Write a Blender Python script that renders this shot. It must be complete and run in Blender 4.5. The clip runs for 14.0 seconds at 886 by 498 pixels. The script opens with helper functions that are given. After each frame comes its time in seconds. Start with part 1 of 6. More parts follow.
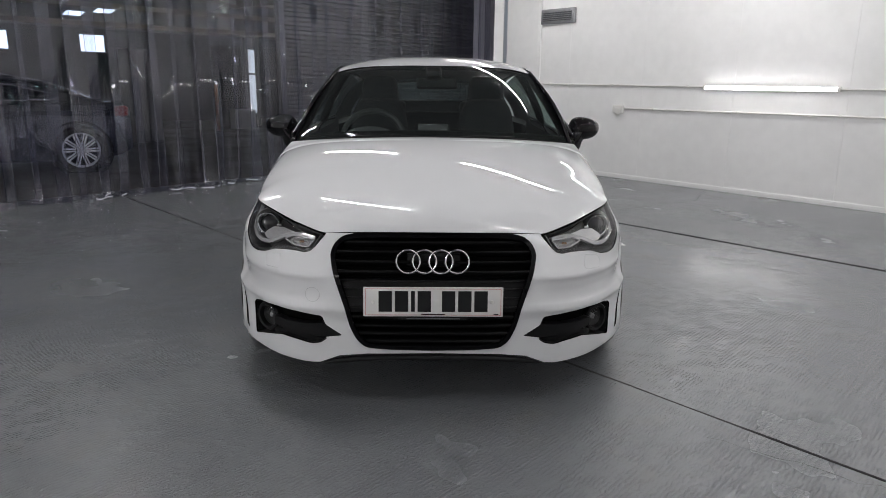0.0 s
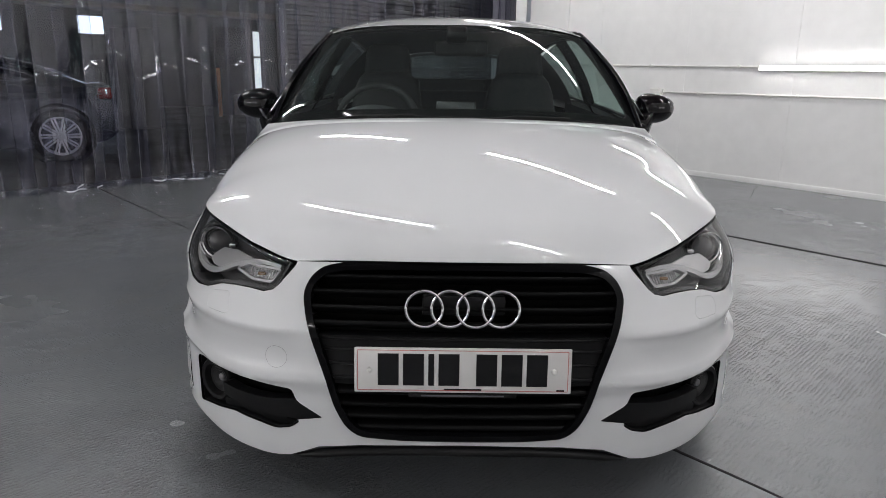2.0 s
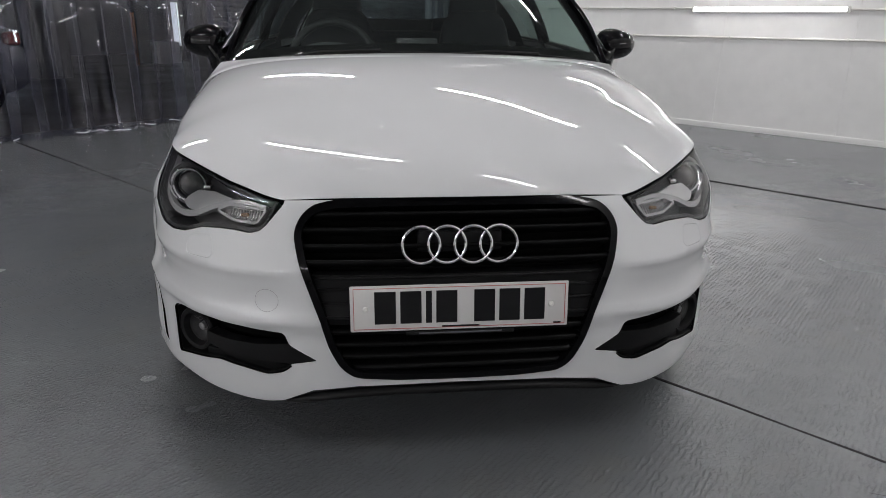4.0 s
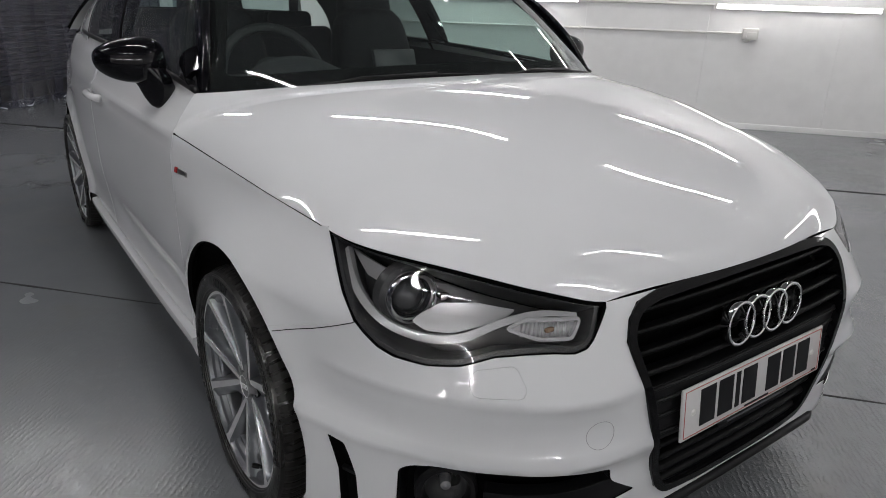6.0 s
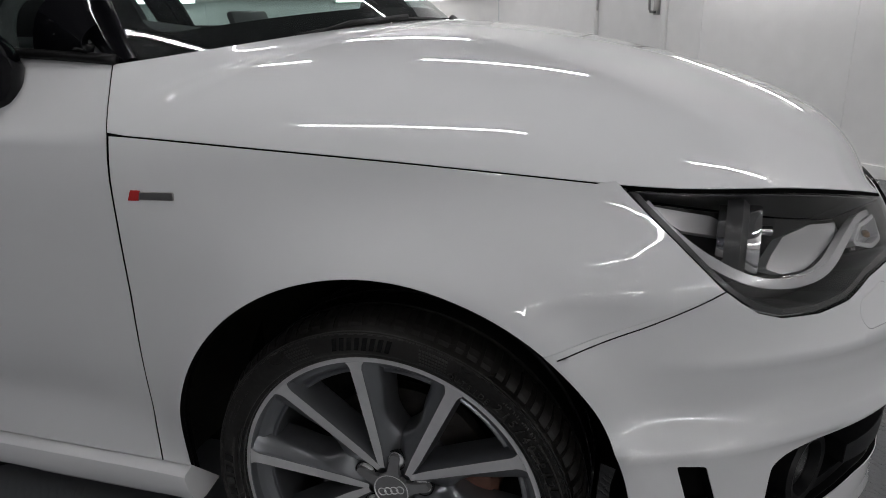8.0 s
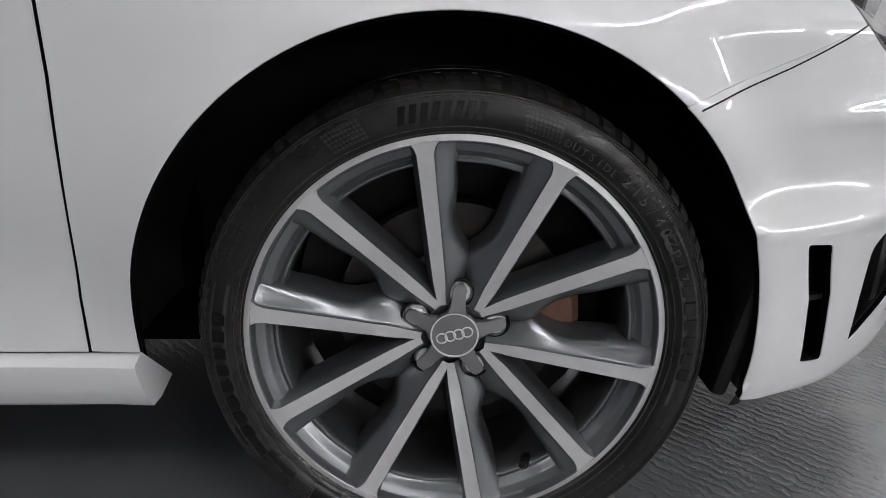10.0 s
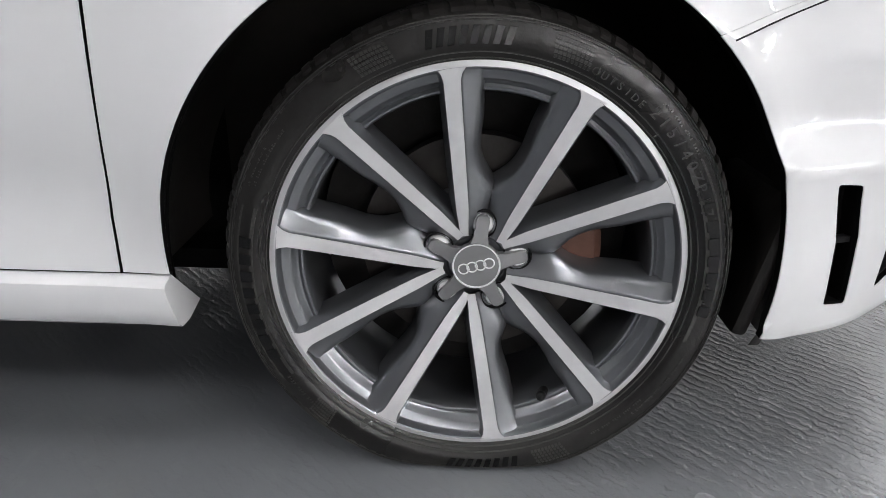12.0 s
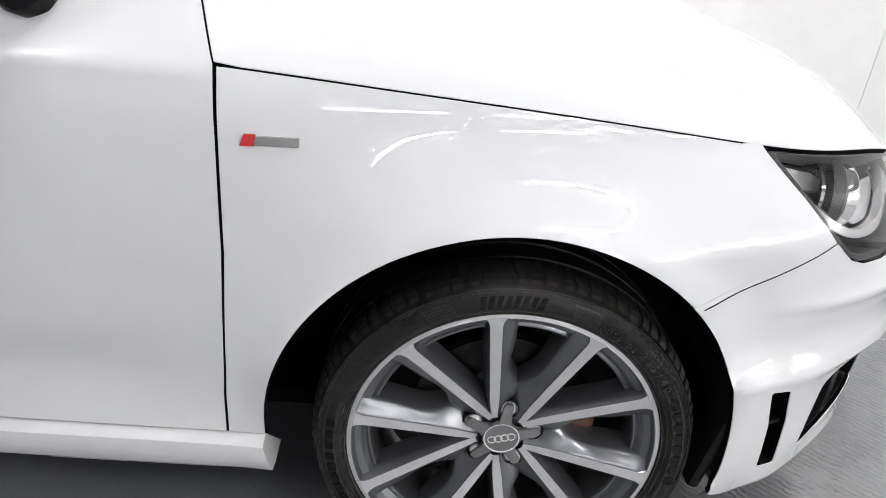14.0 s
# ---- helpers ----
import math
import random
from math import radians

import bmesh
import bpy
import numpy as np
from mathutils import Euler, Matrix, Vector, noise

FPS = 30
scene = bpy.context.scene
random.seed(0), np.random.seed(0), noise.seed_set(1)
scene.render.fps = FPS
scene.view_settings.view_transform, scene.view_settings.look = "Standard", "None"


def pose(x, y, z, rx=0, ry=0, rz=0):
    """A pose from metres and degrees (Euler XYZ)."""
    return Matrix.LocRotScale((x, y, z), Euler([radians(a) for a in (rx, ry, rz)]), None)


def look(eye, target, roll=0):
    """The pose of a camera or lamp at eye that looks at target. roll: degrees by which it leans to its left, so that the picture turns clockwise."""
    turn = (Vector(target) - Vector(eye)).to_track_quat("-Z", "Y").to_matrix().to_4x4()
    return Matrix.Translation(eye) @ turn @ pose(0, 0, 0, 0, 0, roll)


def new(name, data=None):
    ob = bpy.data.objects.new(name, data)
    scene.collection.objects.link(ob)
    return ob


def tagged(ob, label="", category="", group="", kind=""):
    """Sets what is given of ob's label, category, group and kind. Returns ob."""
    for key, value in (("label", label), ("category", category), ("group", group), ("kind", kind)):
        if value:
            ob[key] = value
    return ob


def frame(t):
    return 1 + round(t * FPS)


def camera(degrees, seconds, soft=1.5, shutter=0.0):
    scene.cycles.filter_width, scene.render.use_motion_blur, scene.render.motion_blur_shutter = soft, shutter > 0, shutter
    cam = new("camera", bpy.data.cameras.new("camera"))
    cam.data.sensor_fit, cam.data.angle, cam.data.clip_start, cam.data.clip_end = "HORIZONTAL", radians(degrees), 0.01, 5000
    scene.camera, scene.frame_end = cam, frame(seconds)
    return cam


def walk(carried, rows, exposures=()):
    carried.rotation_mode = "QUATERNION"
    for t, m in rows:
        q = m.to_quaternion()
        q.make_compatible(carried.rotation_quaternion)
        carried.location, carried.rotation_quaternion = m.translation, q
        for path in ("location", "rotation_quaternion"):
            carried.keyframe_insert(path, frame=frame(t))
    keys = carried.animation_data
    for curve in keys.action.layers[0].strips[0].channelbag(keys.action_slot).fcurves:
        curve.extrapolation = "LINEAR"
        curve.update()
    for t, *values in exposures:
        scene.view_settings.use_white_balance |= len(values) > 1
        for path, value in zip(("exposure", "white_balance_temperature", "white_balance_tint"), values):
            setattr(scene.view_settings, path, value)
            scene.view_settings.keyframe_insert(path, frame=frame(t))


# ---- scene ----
from mathutils.geometry import delaunay_2d_cdt

cam = camera(66.65, 14.0, soft=0.9)
PATH = [
    (0, (-0.0120, -2.3998, 1.2611), (0.0254, -0.4584, 0.7819), 0.601),
    (0.5, (0.0071, -2.1064, 1.1930), (-0.0304, -0.1822, 0.6487), 1.353),
    (1, (0.0017, -1.7891, 1.1493), (-0.0201, 0.1212, 0.5573), 1.638),
    (1.5, (-0.0416, -1.5775, 1.1492), (-0.0365, 0.3515, 0.6211), 1.418),
    (2, (-0.0556, -1.4947, 1.1613), (-0.0504, 0.4390, 0.6504), 0.775),
    (2.5, (-0.0522, -1.4894, 1.1633), (-0.0372, 0.4486, 0.6692), 0.411),
    (3, (-0.0548, -1.4921, 1.1571), (-0.0261, 0.4435, 0.6545), 0.241),
    (3.2, (-0.0589, -1.4970, 1.1296), (-0.0200, 0.4290, 0.5919), 0.546),
    (5.3, (-0.8623, -1.0783, 1.1069), (-0.0146, 0.5681, 0.3512), 1.714),
    (5.5, (-0.9988, -0.9611, 1.1351), (-0.0359, 0.6230, 0.3845), 2.399),
    (6, (-1.2833, -0.6248, 1.2041), (-0.1836, 0.8939, 0.5081), 1.801),
    (6.2, (-1.376, -0.524, 1.202), (-0.224, 0.957, 0.509), 2.7),
    (6.5, (-1.4983, -0.3979, 1.1735), (-0.1439, 0.8929, 0.4669), 2.070),
    (6.8, (-1.614, -0.232, 1.204), (-0.144, 0.909, 0.471), 0.8),
    (7, (-1.6650, -0.1183, 1.1905), (-0.0977, 0.9101, 0.4934), 1.232),
    (7.2, (-1.6977, 0.0058, 1.1598), (-0.0771, 0.9640, 0.4846), -0.091),
    (9.3, (-1.5245, 0.8140, 0.7439), (0.3760, 0.7871, 0.1215), 0.926),
    (9.5, (-1.5253, 0.8181, 0.7178), (0.3720, 0.7801, 0.0865), 0.581),
    (10, (-1.5526, 0.8332, 0.6637), (0.3343, 0.7923, 0.0019), 0.606),
    (10.5, (-1.5609, 0.8288, 0.6443), (0.3075, 0.8120, -0.0690), 0.645),
    (11, (-1.5680, 0.8351, 0.6316), (0.2845, 0.8731, -0.1214), 0.592),
    (11.5, (-1.5696, 0.8360, 0.6355), (0.2758, 0.8666, -0.1350), 1.262),
    (12, (-1.5708, 0.8328, 0.6309), (0.2757, 0.8590, -0.1371), 1.358),
    (12.5, (-1.5718, 0.8321, 0.6336), (0.2744, 0.8709, -0.1346), 1.060),
    (13, (-1.5761, 0.8291, 0.6346), (0.2662, 0.8847, -0.1418), 0.725),
    (13.5, (-1.6175, 0.8474, 0.7282), (0.1996, 0.8647, -0.1072), 3.397),
    (14, (-1.6620, 0.9545, 1.0295), (0.1362, 0.8851, 0.1569), 5.270),
]
walk(cam, [(t, look(e, g, r)) for t, e, g, r in PATH],
     exposures=[(0.0, 0.54), (1.0, 0.72), (1.5, 0.68), (2.0, 0.66), (2.5, 0.44), (3.2, 0.40), (5.5, 0.50), (7.0, 0.14), (9.3, 0.3), (9.5, 0.42), (10.0, 1.12), (11.0, 1.68), (13.0, 1.78), (13.5, 1.80), (14.0, 1.66)])

# world: dim indoor surroundings outside the closed rooms
world = bpy.data.worlds.new("world")
scene.world = world
world.use_nodes = True
world.node_tree.nodes["Background"].inputs[0].default_value = (0.6, 0.7, 0.85, 1)
world.node_tree.nodes["Background"].inputs[1].default_value = 0.3

TUBE_POWER = 62.0
CEIL_Z = 3.0

# ---------------------------------------------------------------- materials


def mat(name, base, rough=0.5, metal=0.0, coat=0.0, noise_scale=0.0, amount=0.0, bump=0.0, rough_var=0.0, spec=0.5):
    """A principled material with two scales of variation in colour, gloss and relief."""
    m = bpy.data.materials.new(name)
    m.use_nodes = True
    nt = m.node_tree
    b = nt.nodes["Principled BSDF"]
    b.inputs["Base Color"].default_value = (*base, 1)
    b.inputs["Roughness"].default_value = rough
    b.inputs["Metallic"].default_value = metal
    b.inputs["Coat Weight"].default_value = coat
    b.inputs["Coat Roughness"].default_value = 0.02
    b.inputs["Specular IOR Level"].default_value = spec
    if noise_scale:
        tc = nt.nodes.new("ShaderNodeTexCoord")
        n1 = nt.nodes.new("ShaderNodeTexNoise")
        n1.inputs["Scale"].default_value = noise_scale
        n1.inputs["Detail"].default_value = 6
        n2 = nt.nodes.new("ShaderNodeTexNoise")
        n2.inputs["Scale"].default_value = noise_scale * 0.13
        n2.inputs["Detail"].default_value = 3
        nt.links.new(tc.outputs["Object"], n1.inputs["Vector"])
        nt.links.new(tc.outputs["Object"], n2.inputs["Vector"])
        add = nt.nodes.new("ShaderNodeMath")
        add.operation = "ADD"
        nt.links.new(n1.outputs["Fac"], add.inputs[0])
        nt.links.new(n2.outputs["Fac"], add.inputs[1])
        rng = nt.nodes.new("ShaderNodeMapRange")
        rng.inputs["From Min"].default_value, rng.inputs["From Max"].default_value = 0.6, 1.4
        rng.inputs["To Min"].default_value, rng.inputs["To Max"].default_value = 1 - amount, 1 + amount
        nt.links.new(add.outputs[0], rng.inputs["Value"])
        mul = nt.nodes.new("ShaderNodeMix")
        mul.data_type, mul.blend_type = "RGBA", "MULTIPLY"
        mul.inputs["Factor"].default_value = 1
        mul.inputs["A"].default_value = (*base, 1)
        nt.links.new(rng.outputs[0], mul.inputs["B"])
        nt.links.new(mul.outputs["Result"], b.inputs["Base Color"])
        if rough_var:
            rr = nt.nodes.new("ShaderNodeMapRange")
            rr.inputs["From Min"].default_value, rr.inputs["From Max"].default_value = 0.3, 0.7
            rr.inputs["To Min"].default_value, rr.inputs["To Max"].default_value = max(rough - rough_var, 0.02), rough + rough_var
            nt.links.new(n2.outputs["Fac"], rr.inputs["Value"])
            nt.links.new(rr.outputs[0], b.inputs["Roughness"])
        if bump:
            bp = nt.nodes.new("ShaderNodeBump")
            bp.inputs["Strength"].default_value = 1.0
            bp.inputs["Distance"].default_value = bump
            nt.links.new(n1.outputs["Fac"], bp.inputs["Height"])
            nt.links.new(bp.outputs[0], b.inputs["Normal"])
    return m


def clear(name, tint, gloss=0.04, ior=1.45, haze=0.0, ripple=0.0, even=False):
    """Thin clear sheet: tinted see-through with a Fresnel-driven gloss."""
    m = bpy.data.materials.new(name)
    m.use_nodes = True
    nt = m.node_tree
    for n in list(nt.nodes):
        if n.type == "BSDF_PRINCIPLED":
            nt.nodes.remove(n)
    out = next(n for n in nt.nodes if n.type == "OUTPUT_MATERIAL")
    tr = nt.nodes.new("ShaderNodeBsdfTransparent")
    tr.inputs[0].default_value = (*tint, 1)
    gl = nt.nodes.new("ShaderNodeBsdfGlossy")
    gl.inputs["Roughness"].default_value = gloss
    lw = nt.nodes.new("ShaderNodeLayerWeight")
    lw.inputs["Blend"].default_value = 0.5
    pw = nt.nodes.new("ShaderNodeMath")
    pw.operation = "POWER"
    pw.inputs[1].default_value = 5.0
    nt.links.new(lw.outputs["Facing"], pw.inputs[0])
    f0 = ((ior - 1) / (ior + 1)) ** 2
    fr = nt.nodes.new("ShaderNodeMath")
    fr.operation = "MULTIPLY_ADD"
    fr.inputs[1].default_value, fr.inputs[2].default_value = 1 - f0, f0
    nt.links.new(pw.outputs[0], fr.inputs[0])
    mx = nt.nodes.new("ShaderNodeMixShader")
    nt.links.new(fr.outputs[0], mx.inputs[0])
    nt.links.new(tr.outputs[0], mx.inputs[1])
    nt.links.new(gl.outputs[0], mx.inputs[2])
    last = mx
    if ripple:
        tcr = nt.nodes.new("ShaderNodeTexCoord")
        mpr = nt.nodes.new("ShaderNodeMapping")
        mpr.inputs["Scale"].default_value = (1, 1, 0.55)
        nr = nt.nodes.new("ShaderNodeTexNoise")
        nr.inputs["Scale"].default_value = 9.0
        nr.inputs["Detail"].default_value = 2
        br = nt.nodes.new("ShaderNodeBump")
        br.inputs["Distance"].default_value = ripple
        nt.links.new(tcr.outputs["Object"], mpr.inputs["Vector"])
        nt.links.new(mpr.outputs[0], nr.inputs["Vector"])
        nt.links.new(nr.outputs["Fac"], br.inputs["Height"])
        nt.links.new(br.outputs[0], gl.inputs["Normal"])
    if haze:
        df = nt.nodes.new("ShaderNodeBsdfDiffuse")
        df.inputs[0].default_value = (0.60, 0.66, 0.68, 1) if even else (0.42, 0.44, 0.62, 1)
        tc = nt.nodes.new("ShaderNodeTexCoord")
        mp = nt.nodes.new("ShaderNodeMapping")
        mp.inputs["Scale"].default_value = (3, 3, 3) if even else (26, 26, 0.35)
        ns = nt.nodes.new("ShaderNodeTexNoise")
        ns.inputs["Scale"].default_value = 1.2
        ns.inputs["Detail"].default_value = 4
        rg = nt.nodes.new("ShaderNodeMapRange")
        rg.inputs["From Min"].default_value, rg.inputs["From Max"].default_value = (0.2, 0.8) if even else (0.46, 0.80)
        rg.inputs["To Min"].default_value, rg.inputs["To Max"].default_value = haze * (0.7 if even else 0.05), haze
        nt.links.new(tc.outputs["Object"], mp.inputs["Vector"])
        nt.links.new(mp.outputs[0], ns.inputs["Vector"])
        nt.links.new(ns.outputs["Fac"], rg.inputs["Value"])
        m2 = nt.nodes.new("ShaderNodeMixShader")
        nt.links.new(rg.outputs[0], m2.inputs[0])
        nt.links.new(mx.outputs[0], m2.inputs[1])
        nt.links.new(df.outputs[0], m2.inputs[2])
        last = m2
    nt.links.new(last.outputs[0], out.inputs[0])
    return m


def glow(name, colour, strength):
    m = bpy.data.materials.new(name)
    m.use_nodes = True
    b = m.node_tree.nodes["Principled BSDF"]
    b.inputs["Base Color"].default_value = (*colour, 1)
    b.inputs["Emission Color"].default_value = (*colour, 1)
    b.inputs["Emission Strength"].default_value = strength
    return m


def floor_paint():
    """Grey floor paint over tamped concrete: smooth, worn and ridged patches, stains."""
    m = mat("floor_paint", (0.135, 0.142, 0.15), 0.32)
    nt = m.node_tree
    b = nt.nodes["Principled BSDF"]
    tc = nt.nodes.new("ShaderNodeTexCoord")

    def tex(kind, scale, detail=4, rough=0.55, vec=None):
        n = nt.nodes.new(kind)
        n.inputs["Scale"].default_value = scale
        n.inputs["Detail"].default_value = detail
        if kind == "ShaderNodeTexNoise":
            n.inputs["Roughness"].default_value = rough
        nt.links.new(vec or tc.outputs["Object"], n.inputs["Vector"])
        return n

    def rng(src, a, b_, c, d):
        n = nt.nodes.new("ShaderNodeMapRange")
        for k, v in zip(("From Min", "From Max", "To Min", "To Max"), (a, b_, c, d)):
            n.inputs[k].default_value = v
        n.interpolation_type = "SMOOTHSTEP"
        nt.links.new(src, n.inputs["Value"])
        return n.outputs[0]

    def maths(op, a, c):
        n = nt.nodes.new("ShaderNodeMath")
        n.operation = op
        for k, v in enumerate((a, c)):
            if isinstance(v, float):
                n.inputs[k].default_value = v
            else:
                nt.links.new(v, n.inputs[k])
        return n.outputs[0]

    rot = nt.nodes.new("ShaderNodeMapping")
    rot.inputs["Rotation"].default_value = (0, 0, radians(-46))
    nt.links.new(tc.outputs["Object"], rot.inputs["Vector"])
    wave = nt.nodes.new("ShaderNodeTexWave")
    wave.bands_direction = "Y"
    wave.inputs["Scale"].default_value = 19.0
    wave.inputs["Distortion"].default_value = 6.5
    wave.inputs["Detail"].default_value = 4
    wave.inputs["Detail Scale"].default_value = 1.6
    wave.inputs["Detail Roughness"].default_value = 0.72
    nt.links.new(rot.outputs[0], wave.inputs["Vector"])
    patch = tex("ShaderNodeTexNoise", 0.62, 3, 0.5)
    breaks = tex("ShaderNodeTexNoise", 14.0, 4, 0.65)
    grit = tex("ShaderNodeTexNoise", 120, 4, 0.65)
    mid = tex("ShaderNodeTexNoise", 30, 5, 0.6)
    lump = tex("ShaderNodeTexNoise", 9, 4, 0.6)
    big = tex("ShaderNodeTexNoise", 1.1, 4, 0.55)
    mask = rng(patch.outputs["Fac"], 0.30, 0.66, 0.25, 1.0)
    broken = rng(breaks.outputs["Fac"], 0.38, 0.62, 0.15, 1.0)
    ridge = maths("MULTIPLY", maths("MULTIPLY", maths("POWER", wave.outputs["Fac"], 2.2), broken), mask)
    lumps = maths("ADD", maths("MULTIPLY", mid.outputs["Fac"], 0.55), maths("MULTIPLY", grit.outputs["Fac"], 0.30))
    blobs = rng(lump.outputs["Fac"], 0.52, 0.80, 0.0, 0.9)
    height = maths("ADD", maths("MULTIPLY", ridge, 0.9), maths("MULTIPLY", maths("ADD", lumps, blobs), rng(patch.outputs["Fac"], 0.30, 0.66, 0.55, 1.0)))
    # the tamped finish fades out towards the back of the bay
    xyz = nt.nodes.new("ShaderNodeSeparateXYZ")
    nt.links.new(tc.outputs["Object"], xyz.inputs[0])
    back = maths("ADD", maths("MULTIPLY", xyz.outputs[1], 1.0), maths("MULTIPLY", xyz.outputs[0], 0.35))
    height = maths("MULTIPLY", height, rng(back, 1.2, 3.4, 1.0, 0.12))
    # and is trowelled smooth beside the car
    smooth_side = maths("MULTIPLY", rng(xyz.outputs[0], -0.6, -0.2, 0.85, 0.0), rng(xyz.outputs[1], 0.35, 0.95, 0.0, 1.0))
    height = maths("MULTIPLY", height, maths("SUBTRACT", 1.0, smooth_side))
    bp = nt.nodes.new("ShaderNodeBump")
    bp.inputs["Strength"].default_value = 1.0
    bp.inputs["Distance"].default_value = 0.0040
    nt.links.new(height, bp.inputs["Height"])
    nt.links.new(bp.outputs[0], b.inputs["Normal"])
    nt.links.new(rng(big.outputs["Fac"], 0.2, 0.8, 0.19, 0.29), b.inputs["Roughness"])
    b.inputs["Specular IOR Level"].default_value = 0.85
    ramp = nt.nodes.new("ShaderNodeValToRGB")
    ramp.color_ramp.elements[0].position, ramp.color_ramp.elements[0].color = 0.3, (0.125, 0.131, 0.141, 1)
    ramp.color_ramp.elements[1].position, ramp.color_ramp.elements[1].color = 0.7, (0.155, 0.162, 0.171, 1)
    nt.links.new(big.outputs["Fac"], ramp.inputs[0])
    # paint worn paler on the crests of the rough patches
    worn = nt.nodes.new("ShaderNodeMix")
    worn.data_type = "RGBA"
    worn.inputs["B"].default_value = (0.20, 0.205, 0.21, 1)
    nt.links.new(ramp.outputs[0], worn.inputs["A"])
    nt.links.new(maths("MULTIPLY", rng(mid.outputs["Fac"], 0.50, 0.78, 0.0, 0.22), mask), worn.inputs["Factor"])
    # faint brown grime, soft-edged and sparse
    stain = nt.nodes.new("ShaderNodeMix")
    stain.data_type = "RGBA"
    stain.inputs["B"].default_value = (0.150, 0.140, 0.118, 1)
    spots = tex("ShaderNodeTexNoise", 4.0, 5, 0.55)
    nt.links.new(worn.outputs["Result"], stain.inputs["A"])
    nt.links.new(rng(spots.outputs["Fac"], 0.50, 0.85, 0.0, 0.35), stain.inputs["Factor"])
    nt.links.new(stain.outputs["Result"], b.inputs["Base Color"])
    return m


M_FLOOR = floor_paint()
M_JOINT = mat("joint_filler", (0.03, 0.03, 0.032), 0.8, noise_scale=40, amount=0.4, bump=0.004)
M_WALL = mat("wall_paint", (0.84, 0.835, 0.825), 0.5, noise_scale=7, amount=0.05, bump=0.0012, rough_var=0.08)
M_CEIL = mat("ceiling_paint", (0.13, 0.13, 0.132), 0.8, noise_scale=5, amount=0.06)
M_PLASTIC_W = mat("white_plastic", (0.74, 0.73, 0.70), 0.4, noise_scale=20, amount=0.05)
M_VENT = mat("vent_metal", (0.30, 0.30, 0.31), 0.45, metal=0.6, noise_scale=30, amount=0.2)
M_STEEL = mat("steel", (0.42, 0.41, 0.40), 0.35, metal=1.0, noise_scale=25, amount=0.15)
M_TUBE_LOW = glow("wall_tube_light", (1.0, 0.988, 1.0), 13.0)
# for the added, unseen battens on the west wall
M_TUBE_UNSEEN = glow("unseen_side_tube", (1.0, 0.988, 1.0), TUBE_POWER * 0.65)
M_TUBE = glow("tube_light", (1.0, 0.988, 1.0), TUBE_POWER)
M_PAINT = mat("white_car_paint", (0.665, 0.67, 0.68), 0.7, coat=1.0, noise_scale=3, amount=0.012, spec=0.0)
M_GLOSS = mat("gloss_black", (0.003, 0.003, 0.004), 0.05, coat=0.0, noise_scale=8, amount=0.2, spec=0.3)
M_BLACK = mat("black_plastic", (0.006, 0.006, 0.0065), 0.45, noise_scale=60, amount=0.25, bump=0.0003, spec=0.2)
M_SLAT = mat("grille_black", (0.003, 0.003, 0.0032), 0.4, noise_scale=60, amount=0.25, spec=0.12)
M_FRAME = mat("grille_frame_black", (0.003, 0.003, 0.0035), 0.07, noise_scale=8, amount=0.2, spec=0.14)
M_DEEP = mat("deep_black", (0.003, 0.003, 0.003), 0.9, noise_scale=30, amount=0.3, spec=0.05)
M_CHROME = mat("chrome", (0.82, 0.82, 0.83), 0.06, metal=1.0, noise_scale=10, amount=0.03)
M_SILVER = mat("satin_reflector", (0.55, 0.55, 0.56), 0.28, metal=0.5, noise_scale=20, amount=0.06)
M_LAMPGREY = mat("lamp_housing", (0.036, 0.0365, 0.038), 0.32, noise_scale=30, amount=0.15)
M_LENS = clear("lamp_lens", (0.93, 0.93, 0.93), 0.01, 1.5)
M_GLASS = clear("car_glass", (0.66, 0.77, 0.74), 0.0, 1.5, haze=0.016, even=True)
M_GLASSREAR = clear("rear_glass", (0.74, 0.86, 0.84), 0.0, 1.5, haze=0.11, even=True)
M_TREAD = mat("tread_rubber", (0.0095, 0.0085, 0.0078), 0.55, noise_scale=50, amount=0.5, bump=0.0009, spec=0.3)
M_GLASSDARK = clear("dark_glass", (0.26, 0.31, 0.30), 0.0, 1.5)
M_DRL = mat("light_guide", (0.50, 0.50, 0.51), 0.22, metal=0.3, coat=0.5, noise_scale=50, amount=0.05)
M_PLATE = mat("plate_white", (0.62, 0.61, 0.60), 0.3, coat=0.3, noise_scale=25, amount=0.04)
M_INK = mat("plate_ink", (0.008, 0.008, 0.009), 0.4, noise_scale=40, amount=0.2, spec=0.15)
M_RED = mat("red_print", (0.45, 0.10, 0.09), 0.4, noise_scale=40, amount=0.1)
M_BADGE_RED = mat("badge_red", (0.48, 0.03, 0.03), 0.25, coat=0.5, noise_scale=40, amount=0.1)
M_TYRE = mat("tyre_rubber", (0.0105, 0.0098, 0.0090), 0.33, noise_scale=34, amount=0.75, bump=0.0022, rough_var=0.2, spec=0.45)
# raised rubber, paler than the tyre: its highlights are put into the base colour
M_TYREGLINT = mat("tyre_relief_glint", (0.034, 0.033, 0.031), 0.30, noise_scale=34, amount=0.85, bump=0.0006, spec=0.6)
M_TYREBAND = mat("tyre_band", (0.034, 0.033, 0.031), 0.42, noise_scale=260, amount=0.7, bump=0.0008, spec=0.4)
M_TYREBAR = mat("tyre_bars", (0.004, 0.004, 0.004), 0.22, noise_scale=60, amount=0.3, spec=0.4)
M_CAP = mat("cap_grey", (0.27, 0.27, 0.275), 0.38, metal=0.6, coat=0.2, noise_scale=60, amount=0.1)
